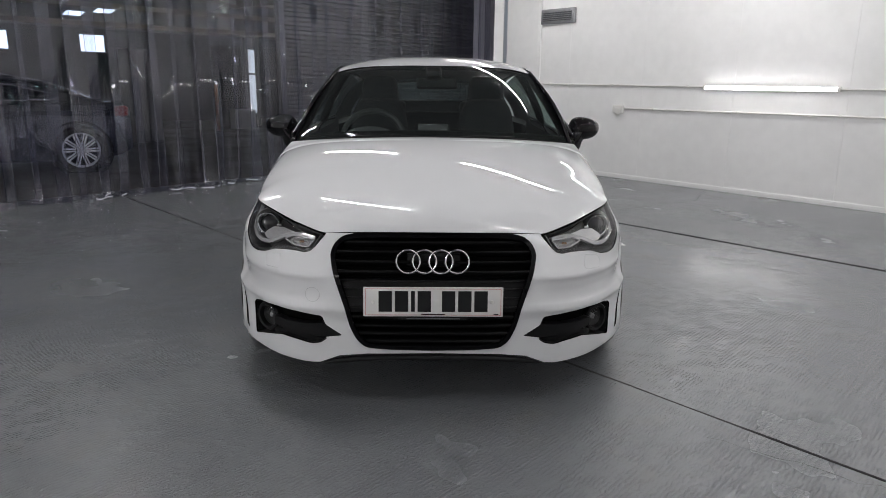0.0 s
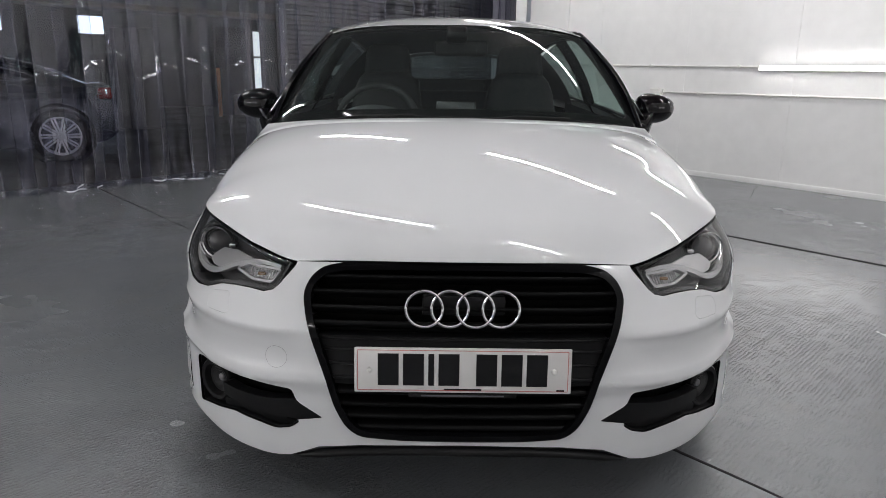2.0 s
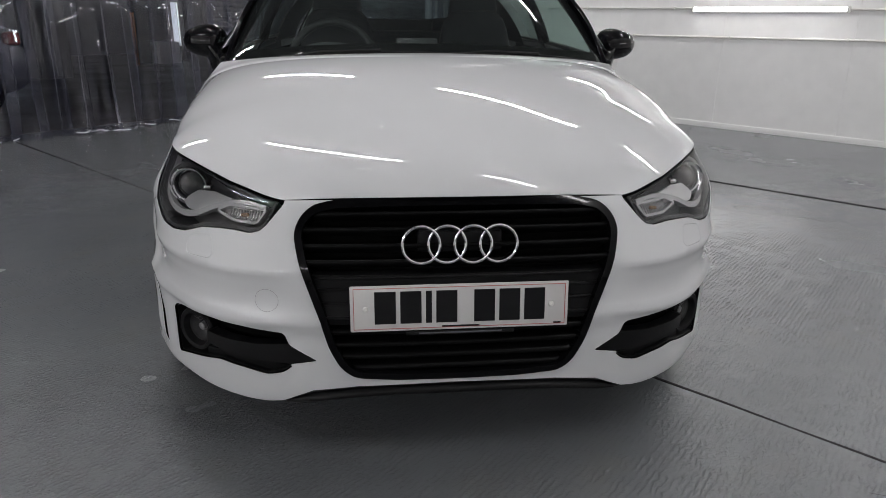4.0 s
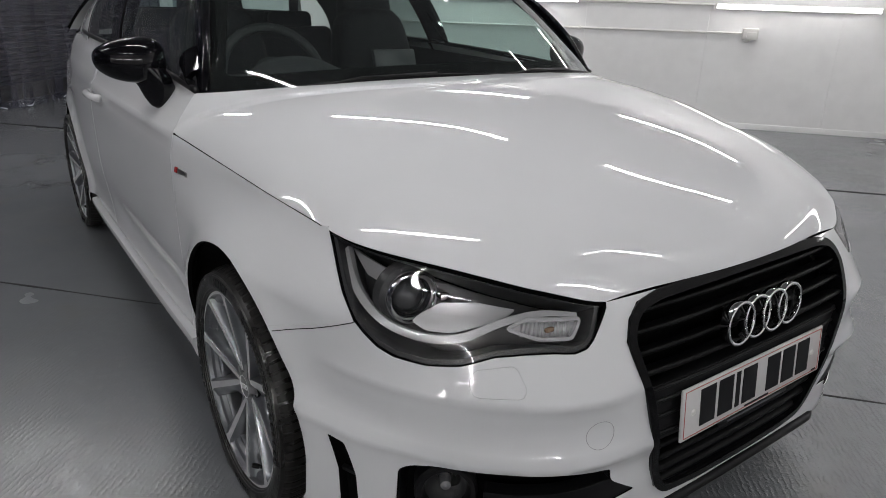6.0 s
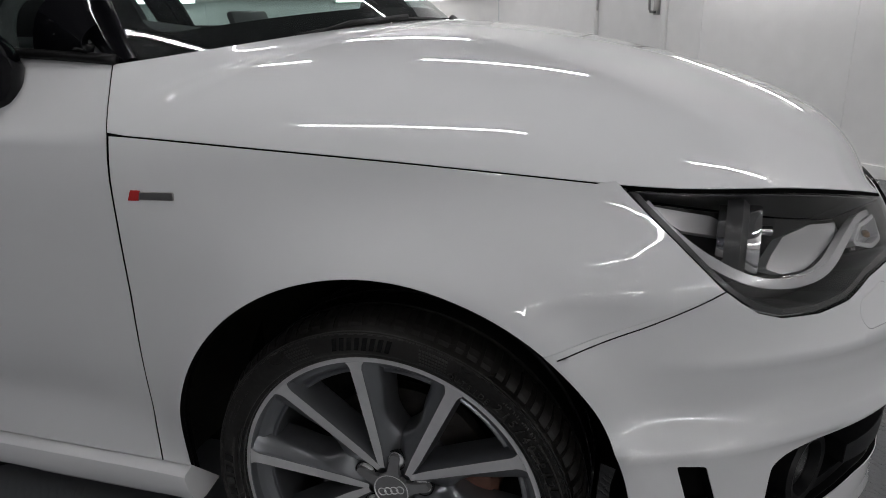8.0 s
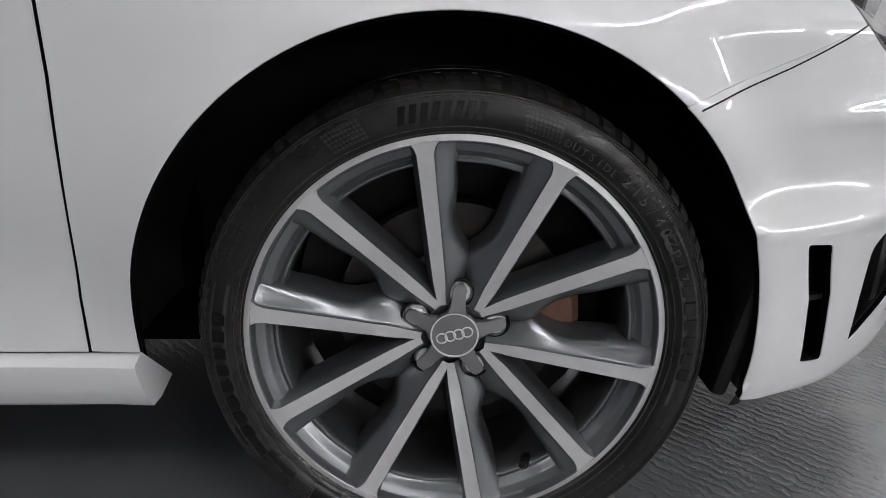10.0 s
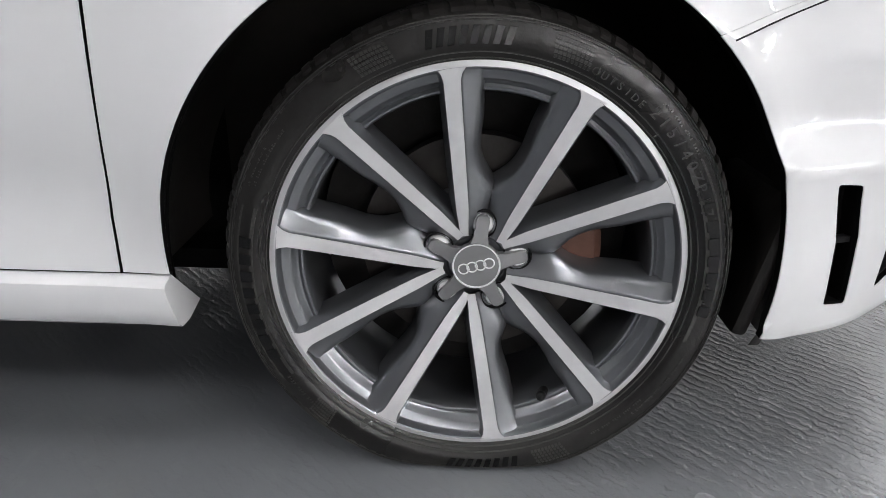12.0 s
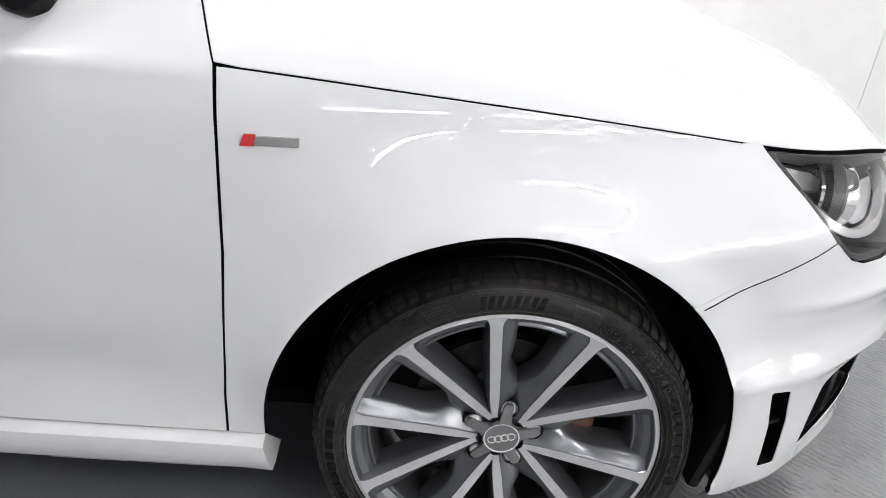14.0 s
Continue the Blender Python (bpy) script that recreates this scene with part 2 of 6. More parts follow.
M_PROJ = mat("projector_glass", (0.045, 0.047, 0.05), 0.04, coat=0.8, noise_scale=20, amount=0.1)
M_AMBER = mat("amber_bulb", (0.27, 0.18, 0.11), 0.25, coat=0.4, noise_scale=40, amount=0.1)
M_ALLOY = mat("bright_alloy", (0.82, 0.82, 0.83), 0.38, metal=0.25, noise_scale=40, amount=0.08)
M_RIM = mat("rim_grey", (0.215, 0.222, 0.236), 0.29, metal=0.8, coat=0.25, noise_scale=30, amount=0.06)
M_MACHINED = mat("rim_machined", (0.66, 0.66, 0.67), 0.40, metal=0.5, noise_scale=90, amount=0.06)
M_RUST = mat("brake_iron", (0.045, 0.040, 0.037), 0.45, metal=0.5, noise_scale=40, amount=0.7, bump=0.001)
M_SEAM = mat("seam_grey", (0.30, 0.30, 0.31), 0.6, noise_scale=30, amount=0.1)
M_CALIPER = mat("caliper_rust", (0.13, 0.06, 0.042), 0.65, noise_scale=45, amount=0.5, bump=0.001)
M_TRIM = mat("cabin_trim", (0.028, 0.029, 0.031), 0.55, noise_scale=80, amount=0.2, bump=0.0006)
M_CLOTH = mat("seat_cloth", (0.017, 0.017, 0.019), 0.85, noise_scale=120, amount=0.35, bump=0.001)
M_PVCFOOT = mat("pvc_foot", (0.60, 0.60, 0.66), 0.1, coat=1.0, noise_scale=9, amount=0.3)
M_PVC = clear("pvc_strip", (0.885, 0.885, 0.925), 0.006, 1.55, haze=0.064, ripple=0.0012)
M_PVCEDGE = mat("pvc_edge", (0.045, 0.046, 0.062), 0.12, coat=0.4, noise_scale=5, amount=0.9)
M_DARKPAINT = mat("dark_blue_car_paint", (0.008, 0.012, 0.032), 0.25, coat=1.0, noise_scale=4, amount=0.1)
M_SHUTTER = mat("shutter_slat", (0.075, 0.075, 0.083), 0.45, metal=0.3, noise_scale=12, amount=0.25)
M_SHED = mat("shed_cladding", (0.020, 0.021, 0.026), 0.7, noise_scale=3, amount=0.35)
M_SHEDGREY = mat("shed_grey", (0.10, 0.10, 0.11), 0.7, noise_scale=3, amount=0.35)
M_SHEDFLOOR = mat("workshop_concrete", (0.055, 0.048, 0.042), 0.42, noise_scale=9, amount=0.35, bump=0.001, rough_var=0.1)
M_BEAM = mat("shed_beam", (0.10, 0.075, 0.05), 0.7, noise_scale=6, amount=0.3)
M_SKYGLOW = glow("daylight_pane", (0.72, 0.85, 1.0), 1.45)
M_DOORGLOW = glow("shaded_daylight_pane", (0.86, 0.96, 0.93), 0.62)
M_ORANGE = mat("orange_board", (0.45, 0.16, 0.04), 0.6, noise_scale=10, amount=0.2)
M_TAIL = mat("tail_lamp_red", (0.20, 0.008, 0.008), 0.15, coat=0.6, noise_scale=20, amount=0.1)

# ---------------------------------------------------------------- mesh helpers


def thing(name, label, category, group="", kind="", at=(0, 0, 0), turn=0.0):
    e = new(name)
    e.matrix_world = pose(*at, 0, 0, turn)
    return tagged(e, label, category, group, kind)


def part(name, verts, faces, material, parent=None, label="", normals=None, smooth=True):
    """One mesh object; material may be a list with a per-face index function in faces' third item."""
    me = bpy.data.meshes.new(name)
    me.from_pydata([tuple(map(float, v)) for v in verts], [], [tuple(map(int, f)) for f in faces])
    mats = material if isinstance(material, (list, tuple)) else [material]
    for m in mats:
        me.materials.append(m)
    if smooth:
        me.polygons.foreach_set("use_smooth", [True] * len(me.polygons))
    if normals is not None:
        me.normals_split_custom_set_from_vertices([tuple(map(float, n)) for n in normals])
    me.update()
    ob = new(name, me)
    if parent:
        ob.parent = parent
    if label:
        ob["label"] = label
    return ob


def from_bm(name, bm, material, parent=None, label="", smooth=False, angle=None):
    me = bpy.data.meshes.new(name)
    bmesh.ops.recalc_face_normals(bm, faces=bm.faces)
    bm.to_mesh(me)
    bm.free()
    for m in (material if isinstance(material, (list, tuple)) else [material]):
        me.materials.append(m)
    if smooth:
        me.polygons.foreach_set("use_smooth", [True] * len(me.polygons))
        if angle:
            me.set_sharp_from_angle(angle=radians(angle))
    ob = new(name, me)
    if parent:
        ob.parent = parent
    if label:
        ob["label"] = label
    return ob


def box_bm(bm, size, m=Matrix(), bevel=0.0, seg=2):
    r = bmesh.ops.create_cube(bm, size=1.0, matrix=m @ Matrix.Diagonal((*size, 1)))
    if bevel:
        es = list({e for v in r["verts"] for e in v.link_edges})
        bmesh.ops.bevel(bm, geom=es, offset=bevel, segments=seg, affect="EDGES", profile=0.5)


def box(name, size, m, material, parent=None, label="", bevel=0.004, seg=2):
    bm = bmesh.new()
    box_bm(bm, size, m, bevel, seg)
    return from_bm(name, bm, material, parent, label, smooth=bevel > 0, angle=40)


def lathe(name, prof, n, material, parent, m=Matrix(), label="", closed=False, pick=None):
    """Turn a profile of (radius, height) about local z."""
    vs, fs = [], []
    for k in range(n):
        c, s = math.cos(2 * math.pi * k / n), math.sin(2 * math.pi * k / n)
        vs += [m @ Vector((r * c, r * s, h)) for r, h in prof]
    p = len(prof)
    for k in range(n):
        for i in range(p if closed else p - 1):
            a, b = k * p + i, k * p + (i + 1) % p
            c, d = ((k + 1) % n) * p + (i + 1) % p, ((k + 1) % n) * p + i
            fs.append((a, d, c, b))
    ob = part(name, vs, fs, material, parent, label)
    ob.data.set_sharp_from_angle(angle=radians(35))
    if pick:
        for poly in ob.data.polygons:
            poly.material_index = pick(poly.index % (p if closed else p - 1))
    return ob


def tube(name, pts, radius, material, parent=None, label="", n=10, closed=False, flat=1.0, cap=True):
    """A round or flattened bar along a run of points."""
    pts = [Vector(p) for p in pts]
    vs, fs = [], []
    up = Vector((0, 0, 1))
    for i, p in enumerate(pts):
        if closed:
            t = pts[(i + 1) % len(pts)] - pts[i - 1]
        else:
            t = pts[min(i + 1, len(pts) - 1)] - pts[max(i - 1, 0)]
        t.normalize()
        side = t.cross(up)
        if side.length < 0.05:
            side = t.cross(Vector((0, 1, 0)))
        side.normalize()
        nn = side.cross(t)
        r = radius[i] if isinstance(radius, (list, tuple)) else radius
        for k in range(n):
            a = 2 * math.pi * k / n
            vs.append(p + side * (math.cos(a) * r) + nn * (math.sin(a) * r * flat))
    m = len(pts)
    for i in range(m if closed else m - 1):
        for k in range(n):
            j = (i + 1) % m
            fs.append((i * n + k, i * n + (k + 1) % n, j * n + (k + 1) % n, j * n + k))
    if not closed and cap:
        fs.append(tuple(range(n))[::-1])
        fs.append(tuple((m - 1) * n + k for k in range(n)))
    return part(name, vs, fs, material, parent, label)


def inside(poly, pts):
    poly, pts = np.asarray(poly), np.asarray(pts)
    x, y = pts[:, 0], pts[:, 1]
    r = np.zeros(len(pts), bool)
    j = len(poly) - 1
    for i in range(len(poly)):
        (xi, yi), (xj, yj) = poly[i], poly[j]
        if yi != yj:
            r ^= ((yi > y) != (yj > y)) & (x < (xj - xi) * (y - yi) / (yj - yi) + xi)
        j = i
    return r


def dense(poly, step, closed=True):
    poly = [np.asarray(p, float) for p in poly]
    out = []
    for a, b in zip(poly, poly[1:] + ([poly[0]] if closed else [])):
        n = max(1, int(np.ceil(np.linalg.norm(b - a) / step)))
        out += [a + (b - a) * k / n for k in range(n)]
    if not closed:
        out.append(poly[-1])
    return np.array(out)


def rounded(poly, r, seg=5):
    """A closed polygon with its corners rounded; r is one radius or one for each corner."""
    poly = [np.asarray(p, float) for p in poly]
    out = []
    for i, p in enumerate(poly):
        rr = r[i] if isinstance(r, (list, tuple)) else r
        a, b = poly[i - 1] - p, poly[(i + 1) % len(poly)] - p
        la, lb = np.linalg.norm(a), np.linalg.norm(b)
        k = min(rr, la * 0.45, lb * 0.45)
        if k < 1e-4:
            out.append(p)
            continue
        p0, p2 = p + a / la * k, p + b / lb * k
        for t in np.linspace(0, 1, seg):
            out.append((1 - t) ** 2 * p0 + 2 * t * (1 - t) * p + t * t * p2)
    return np.array(out)


def inset(poly, d):
    """Moves a closed outline inwards by d."""
    poly = np.asarray(poly, float)
    nxt, prv = np.roll(poly, -1, 0), np.roll(poly, 1, 0)
    area = 0.5 * np.sum(poly[:, 0] * nxt[:, 1] - nxt[:, 0] * poly[:, 1])
    t1, t2 = poly - prv, nxt - poly
    t1 /= np.linalg.norm(t1, axis=1, keepdims=True) + 1e-12
    t2 /= np.linalg.norm(t2, axis=1, keepdims=True) + 1e-12
    n = np.stack([-(t1[:, 1] + t2[:, 1]), t1[:, 0] + t2[:, 0]], -1)
    n /= np.linalg.norm(n, axis=1, keepdims=True) + 1e-12
    c = np.clip((n * np.stack([-t1[:, 1], t1[:, 0]], -1)).sum(1), 0.5, 1)
    return poly + n * (d / c)[:, None] * np.sign(area)


def panel(name, surf, outline, holes, material, parent, side=1, step=0.02, edge=0.01, lip=0.012, gap=0.0, label="", both=False, shift=0.0, hole_lip=None, deep=True):
    """A curved sheet: an outline with holes in the plane of a surface's two parameters, with a turned-in rim.
    side mirrors it; both joins the two mirrored halves; shift moves it along the surface's normal."""
    outs = [inset(outline, gap) if gap else np.asarray(outline, float)] + [np.asarray(h, float) for h in holes]
    loops = [dense(o, edge) for o in outs]
    pts, edges = [], []
    for lp in loops:
        k = len(pts)
        pts += list(lp)
        edges += [(k + i, k + (i + 1) % len(lp)) for i in range(len(lp))]
    bd = np.array(pts)
    lo, hi = bd.min(0), bd.max(0)
    gx, gy = np.meshgrid(np.arange(lo[0], hi[0], step), np.arange(lo[1], hi[1], step))
    gx[1::2] += step / 2
    g = np.stack([gx.ravel(), gy.ravel()], -1)
    ok = inside(loops[0], g)
    for lp in loops[1:]:
        ok &= ~inside(lp, g)
    g = g[ok]
    if len(g):
        dmin = np.concatenate([np.sqrt(((c[:, None] - bd[None]) ** 2).sum(-1)).min(1) for c in np.array_split(g, max(1, len(g) // 400))])
        g = g[dmin > step * 0.45]
    allp = np.concatenate([bd, g]) if len(g) else bd
    res = delaunay_2d_cdt([Vector(p) for p in allp], edges, [], 0, 1e-6)
    v2 = np.array([tuple(v) for v in res[0]])
    tris = np.array([f for f in res[2] if len(f) == 3])
    cen = v2[tris].mean(1)
    keep = inside(loops[0], cen)
    for lp in loops[1:]:
        keep &= ~inside(lp, cen)
    tris = tris[keep]
    a, b, c = (v2[tris[:, i]] for i in range(3))
    cr = (b[:, 0] - a[:, 0]) * (c[:, 1] - a[:, 1]) - (b[:, 1] - a[:, 1]) * (c[:, 0] - a[:, 0])
    tris[cr < 0] = tris[cr < 0][:, ::-1]
    V, N, Fs, dark = [], [], [], set()
    for s in ((1, -1) if both else (side,)):
        h = 1e-4
        p = surf(v2[:, 0], v2[:, 1])
        pu = (surf(v2[:, 0] + h, v2[:, 1]) - surf(v2[:, 0] - h, v2[:, 1])) / (2 * h)
        pz = (surf(v2[:, 0], v2[:, 1] + h) - surf(v2[:, 0], v2[:, 1] - h)) / (2 * h)
        n = np.cross(pu, pz)
        n /= np.linalg.norm(n, axis=1, keepdims=True) + 1e-12
        p = p + n * shift
        flip = np.array([s, 1, 1.0])
        base = len(V)
        V += list(p * flip)
        N += list(n * flip)
        Fs += [tuple(base + i for i in (t if s > 0 else t[::-1])) for t in tris]
        # turned-in rim along the boundary
        cnt = {}
        for t in tris:
            for i in range(3):
                e = (t[i], t[(i + 1) % 3])
                cnt[tuple(sorted(e))] = None if tuple(sorted(e)) in cnt else e
        made = {}
        for e in cnt.values():
            if e is None:
                continue
            i, j = e
            if both and abs(v2[i, 0]) < 1e-6 and abs(v2[j, 0]) < 1e-6:
                continue
            q = p[j] - p[i]
            o = np.cross(q, n[i])
            o /= np.linalg.norm(o) + 1e-12
            depth = lip
            if hole_lip is not None and any(inside(hh * 1.0, np.array([(v2[i] + v2[j]) / 2 + 1e-5 * k])).any() for hh in holes for k in (np.array([1, 0]), np.array([-1, 0]), np.array([0, 1]), np.array([0, -1]))):
                depth = hole_lip
            idx = []
            for k in (i, j):
                if k in made:
                    idx += made[k]
                    continue
                for dd, nn in ((0.0, 0.75 * o + 0.65 * n[k]), (0.0014, o), (depth, o)):
                    V.append((p[k] - n[k] * dd + o * (0.0006 if dd else 0.0)) * flip)
                    N.append(nn / np.linalg.norm(nn) * flip)
                    idx.append(len(V) - 1)
                made[k] = idx[-3:]
            i0, i1, i2, j0, j1, j2 = idx
            # this inner rim face goes black on painted panels: gap shade put into colour
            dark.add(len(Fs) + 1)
            for f in ((i0, i1, j1, j0), (i1, i2, j2, j1)):
                Fs.append(f if s > 0 else f[::-1])
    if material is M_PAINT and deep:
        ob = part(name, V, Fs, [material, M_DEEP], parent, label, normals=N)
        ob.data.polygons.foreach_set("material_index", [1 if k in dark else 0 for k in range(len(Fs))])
        return ob
    return part(name, V, Fs, material, parent, label, normals=N)


def grid(name, fn, nu, nv, material, parent, label="", flip=False):
    """A sheet from fn(a, b), a and b in 0..1."""
    aa, bb = np.meshgrid(np.linspace(0, 1, nu), np.linspace(0, 1, nv), indexing="ij")
    p = fn(aa, bb).reshape(-1, 3)
    fs = []
    for i in range(nu - 1):
        for j in range(nv - 1):
            q = (i * nv + j, (i + 1) * nv + j, (i + 1) * nv + j + 1, i * nv + j + 1)
            fs.append(q[::-1] if flip else q)
    return part(name, p, fs, material, parent, label)


class Spline:
    """Natural cubic spline through knots."""

    def __init__(s, x, y):
        x, y = np.asarray(x, float), np.asarray(y, float)
        n, h = len(x), np.diff(x)
        A, r = np.eye(n), np.zeros_like(y)
        for i in range(1, n - 1):
            A[i, i - 1:i + 2] = h[i - 1], 2 * (h[i - 1] + h[i]), h[i]
            r[i] = 6 * ((y[i + 1] - y[i]) / h[i] - (y[i] - y[i - 1]) / h[i - 1])
        s.x, s.y, s.m = x, y, np.linalg.solve(A, r)

    def __call__(s, t):
        t = np.clip(np.asarray(t, float), s.x[0], s.x[-1])
        i = np.clip(np.searchsorted(s.x, t) - 1, 0, len(s.x) - 2)
        h = s.x[i + 1] - s.x[i]
        a = (s.x[i + 1] - t) / h
        b = 1 - a
        if s.y.ndim > 1:
            a, b, h = a[..., None], b[..., None], h[..., None]
        return a * s.y[i] + b * s.y[i + 1] + ((a ** 3 - a) * s.m[i] + (b ** 3 - b) * s.m[i + 1]) * h * h / 6


def ease(a, b, x):
    t = np.clip((x - a) / (b - a), 0, 1)
    return t * t * (3 - 2 * t)


# ---------------------------------------------------------------- the room
WALL_A = radians(39.505)
WN = Vector((math.cos(WALL_A), math.sin(WALL_A), 0))          # from the room towards the long white wall
WT = Vector((-math.sin(WALL_A), math.cos(WALL_A), 0))         # along it, away from the door
CORNER = Vector((6.27, 2.18, 0))
WALL_LEN = 8.08
DOOR_DIR = Vector((-0.748, -0.664, 0)).normalized()            # the door wall, from the corner
DOOR_IN = Vector((-DOOR_DIR.y, DOOR_DIR.x, 0))
if DOOR_IN.dot(Vector((0, 0, 0)) - CORNER) < 0:
    DOOR_IN = -DOOR_IN
CUR_O = Vector((-4.10, 4.20, 0))                              # strip curtain: a point and its direction
CUR_T = Vector((0.70, 0.714, 0)).normalized()
CUR_N = Vector((-0.714, 0.70, 0)).normalized()


def basis(origin, ex, ez=Vector((0, 0, 1))):
    ey = ez.cross(ex)
    m = Matrix((ex, ey, ez)).transposed().to_4x4()
    return Matrix.Translation(origin) @ m


def on_wall(along, z, out=0.0):
    """A place on the long wall, along from the corner, out into the room."""
    return CORNER + WT * along + Vector((0, 0, z)) - WN * out


WALL_M = basis(CORNER, WT)        # local x along the wall, y away into the outside or room, z up
# floor slabs with recessed joints between them
JD = Vector((0.665, -0.747, 0)).normalized()
JN = Vector((0.747, 0.665, 0)).normalized()
floor = tagged(new("floor"), "grey painted concrete floor with tamped ridges and joints", "floor", kind="structure")
FLOOR_Z = 0.026                 # the tyres stand a little flattened on it
FM = basis(Vector((0, 0, FLOOR_Z)), JD)
edges_n = [-14.0, -5.08, -2.16, 0.765, 3.70, 6.62, 9.54, 30.0]
for lo, hi in zip(edges_n, edges_n[1:]):
    bm = bmesh.new()
    g0, g1 = (0.020 if abs(e_ - 3.70) < 0.01 else 0.0045 for e_ in (lo, hi))
    rnd = random.Random(int(lo * 10))
    nseg = 260
    rows = []
    for k in range(nseg + 1):
        a = -26 + 52 * k / nseg
        j1, j2 = rnd.uniform(-0.0045, 0.0045), rnd.uniform(-0.0045, 0.0045)
        p1, p2 = FM @ Vector((a, lo + g0 + j1, 0)), FM @ Vector((a, hi - g1 + j2, 0))
        rows.append([bm.verts.new(q) for q in (p1 - Vector((0, 0, 0.03)), p1 - Vector((0, 0, 0.004)), p1 + JN * 0.003, p2 - JN * 0.003, p2 - Vector((0, 0, 0.004)), p2 - Vector((0, 0, 0.03)))])
    for r1, r2 in zip(rows, rows[1:]):
        for k in range(5):
            bm.faces.new((r1[k], r2[k], r2[k + 1], r1[k + 1])).material_index = 0 if k == 2 else 1
    from_bm("slab", bm, [M_FLOOR, M_JOINT], floor)
box("joint_bed", (56, 46, 0.02), FM @ Matrix.Translation((0, 8, -0.03)), M_JOINT, floor, bevel=0)


def crack(pts, w=0.006):
    """A hairline crack in the paint, wandering between points."""
    rnd = random.Random(len(pts) * 7 + int(pts[0][0] * 10))
    run = dense([Vector((*p, 0)) for p in pts], 0.06, closed=False)
    vs, fs = [], []
    for i, p in enumerate(run):
        t = run[min(i + 1, len(run) - 1)] - run[max(i - 1, 0)]
        t = Vector(t).normalized()
        s = Vector((-t.y, t.x, 0))
        c = Vector(p) + s * rnd.uniform(-0.02, 0.02)
        ww = w * rnd.uniform(0.4, 1.0) * 0.5
        vs += [c + s * ww + Vector((0, 0, FLOOR_Z + 0.001)), c - s * ww + Vector((0, 0, FLOOR_Z + 0.001))]
    fs = [(2 * i, 2 * i + 1, 2 * i + 3, 2 * i + 2) for i in range(len(run) - 1)]
    return part("crack", vs, fs, M_JOINT, floor)


crack([(2.3, 4.55), (2.9, 4.9), (3.3, 5.6)])
crack([(1.9, 4.3), (2.3, 4.55)])
crack([(1.0, -0.2), (1.7, -0.75), (2.6, -1.5)], 0.004)

# long white wall of boarded panels
wall_e = tagged(new("wall_east"), "white painted boarded wall with panel joints and a low skirting", "wall", kind="structure")
sx = 1 if (basis(CORNER, WT) @ Vector((0, 1, 0)) - CORNER).dot(WN) > 0 else -1
box("wall_core", (WALL_LEN, 0.2, CEIL_Z), WALL_M @ Matrix.Translation((WALL_LEN / 2, sx * 0.125, CEIL_Z / 2)), M_WALL, wall_e, bevel=0)
rnd = random.Random(5)
a = 0.0
while a < WALL_LEN - 0.05:
    w = 0.71 if a == 0.0 else min(1.22, WALL_LEN - a)
    box("board", (w - 0.0012, 0.02, CEIL_Z - 0.02), WALL_M @ Matrix.Translation((a + w / 2, sx * (0.012 + rnd.uniform(-0.0004, 0.0004)), CEIL_Z / 2)), M_WALL, wall_e, bevel=0.0008, seg=1)
    a += w
tagged(box("baseboard", (WALL_LEN, 0.012, 0.07), WALL_M @ Matrix.Translation((WALL_LEN / 2, -sx * 0.006, 0.047)), M_WALL, None, bevel=0.003), "white painted low skirting along the wall", "baseboard", kind="structure")
tagged(box("trim", (0.06, 0.02, CEIL_Z), WALL_M @ Matrix.Translation((7.38, -sx * 0.01, CEIL_Z / 2)), M_WALL, None, bevel=0.003), "white vertical cover strip on the wall", "trim", kind="structure")


def conduit(name, a0, a1, z0, z1, label):
    e = thing(name, label, "conduit")
    tube("rail", [on_wall(a0 + (a1 - a0) * k / 12, z0 + (z1 - z0) * k / 12, 0.014) for k in range(13)], 0.011, M_PLASTIC_W, e, n=8)
    k = a0 + 0.5
    while k < a1:
        z = z0 + (z1 - z0) * (k - a0) / (a1 - a0)
        box("saddle_clip", (0.02, 0.03, 0.034), WALL_M @ Matrix.Translation((k, -sx * 0.014, z)), M_PLASTIC_W, e, bevel=0.004)
        k += 1.1
    return e


conduit("conduit", 0.05, 7.35, 1.215, 1.262, "white painted cable conduit clipped along the wall above the lights")
conduit("conduit", 1.60, 5.84, 0.968, 0.955, "white painted cable conduit running between two socket boxes")


def socket_box(along, z):
    e = thing("socket_box", "white plastic electrical socket box on the wall", "socket", group="socket boxes")
    box("body", (0.15, 0.06, 0.10), WALL_M @ Matrix.Translation((along, -sx * 0.03, z)), M_PLASTIC_W, e, bevel=0.008, seg=3)
    box("cover", (0.09, 0.012, 0.075), WALL_M @ Matrix.Translation((along - 0.01, -sx * 0.066, z - 0.02)), M_PLASTIC_W, e, bevel=0.005)
    box("gland", (0.05, 0.04, 0.03), WALL_M @ Matrix.Translation((along + 0.02, -sx * 0.022, z - 0.063)), M_PLASTIC_W, e, bevel=0.006)


socket_box(1.53, 0.968)
socket_box(5.92, 0.945)
ad = thing("conduit_box", "small white conduit junction box on the wall", "junction box")
box("body", (0.09, 0.05, 0.12), WALL_M @ Matrix.Translation((7.38, -sx * 0.045, 1.27)), M_PLASTIC_W, ad, bevel=0.006)

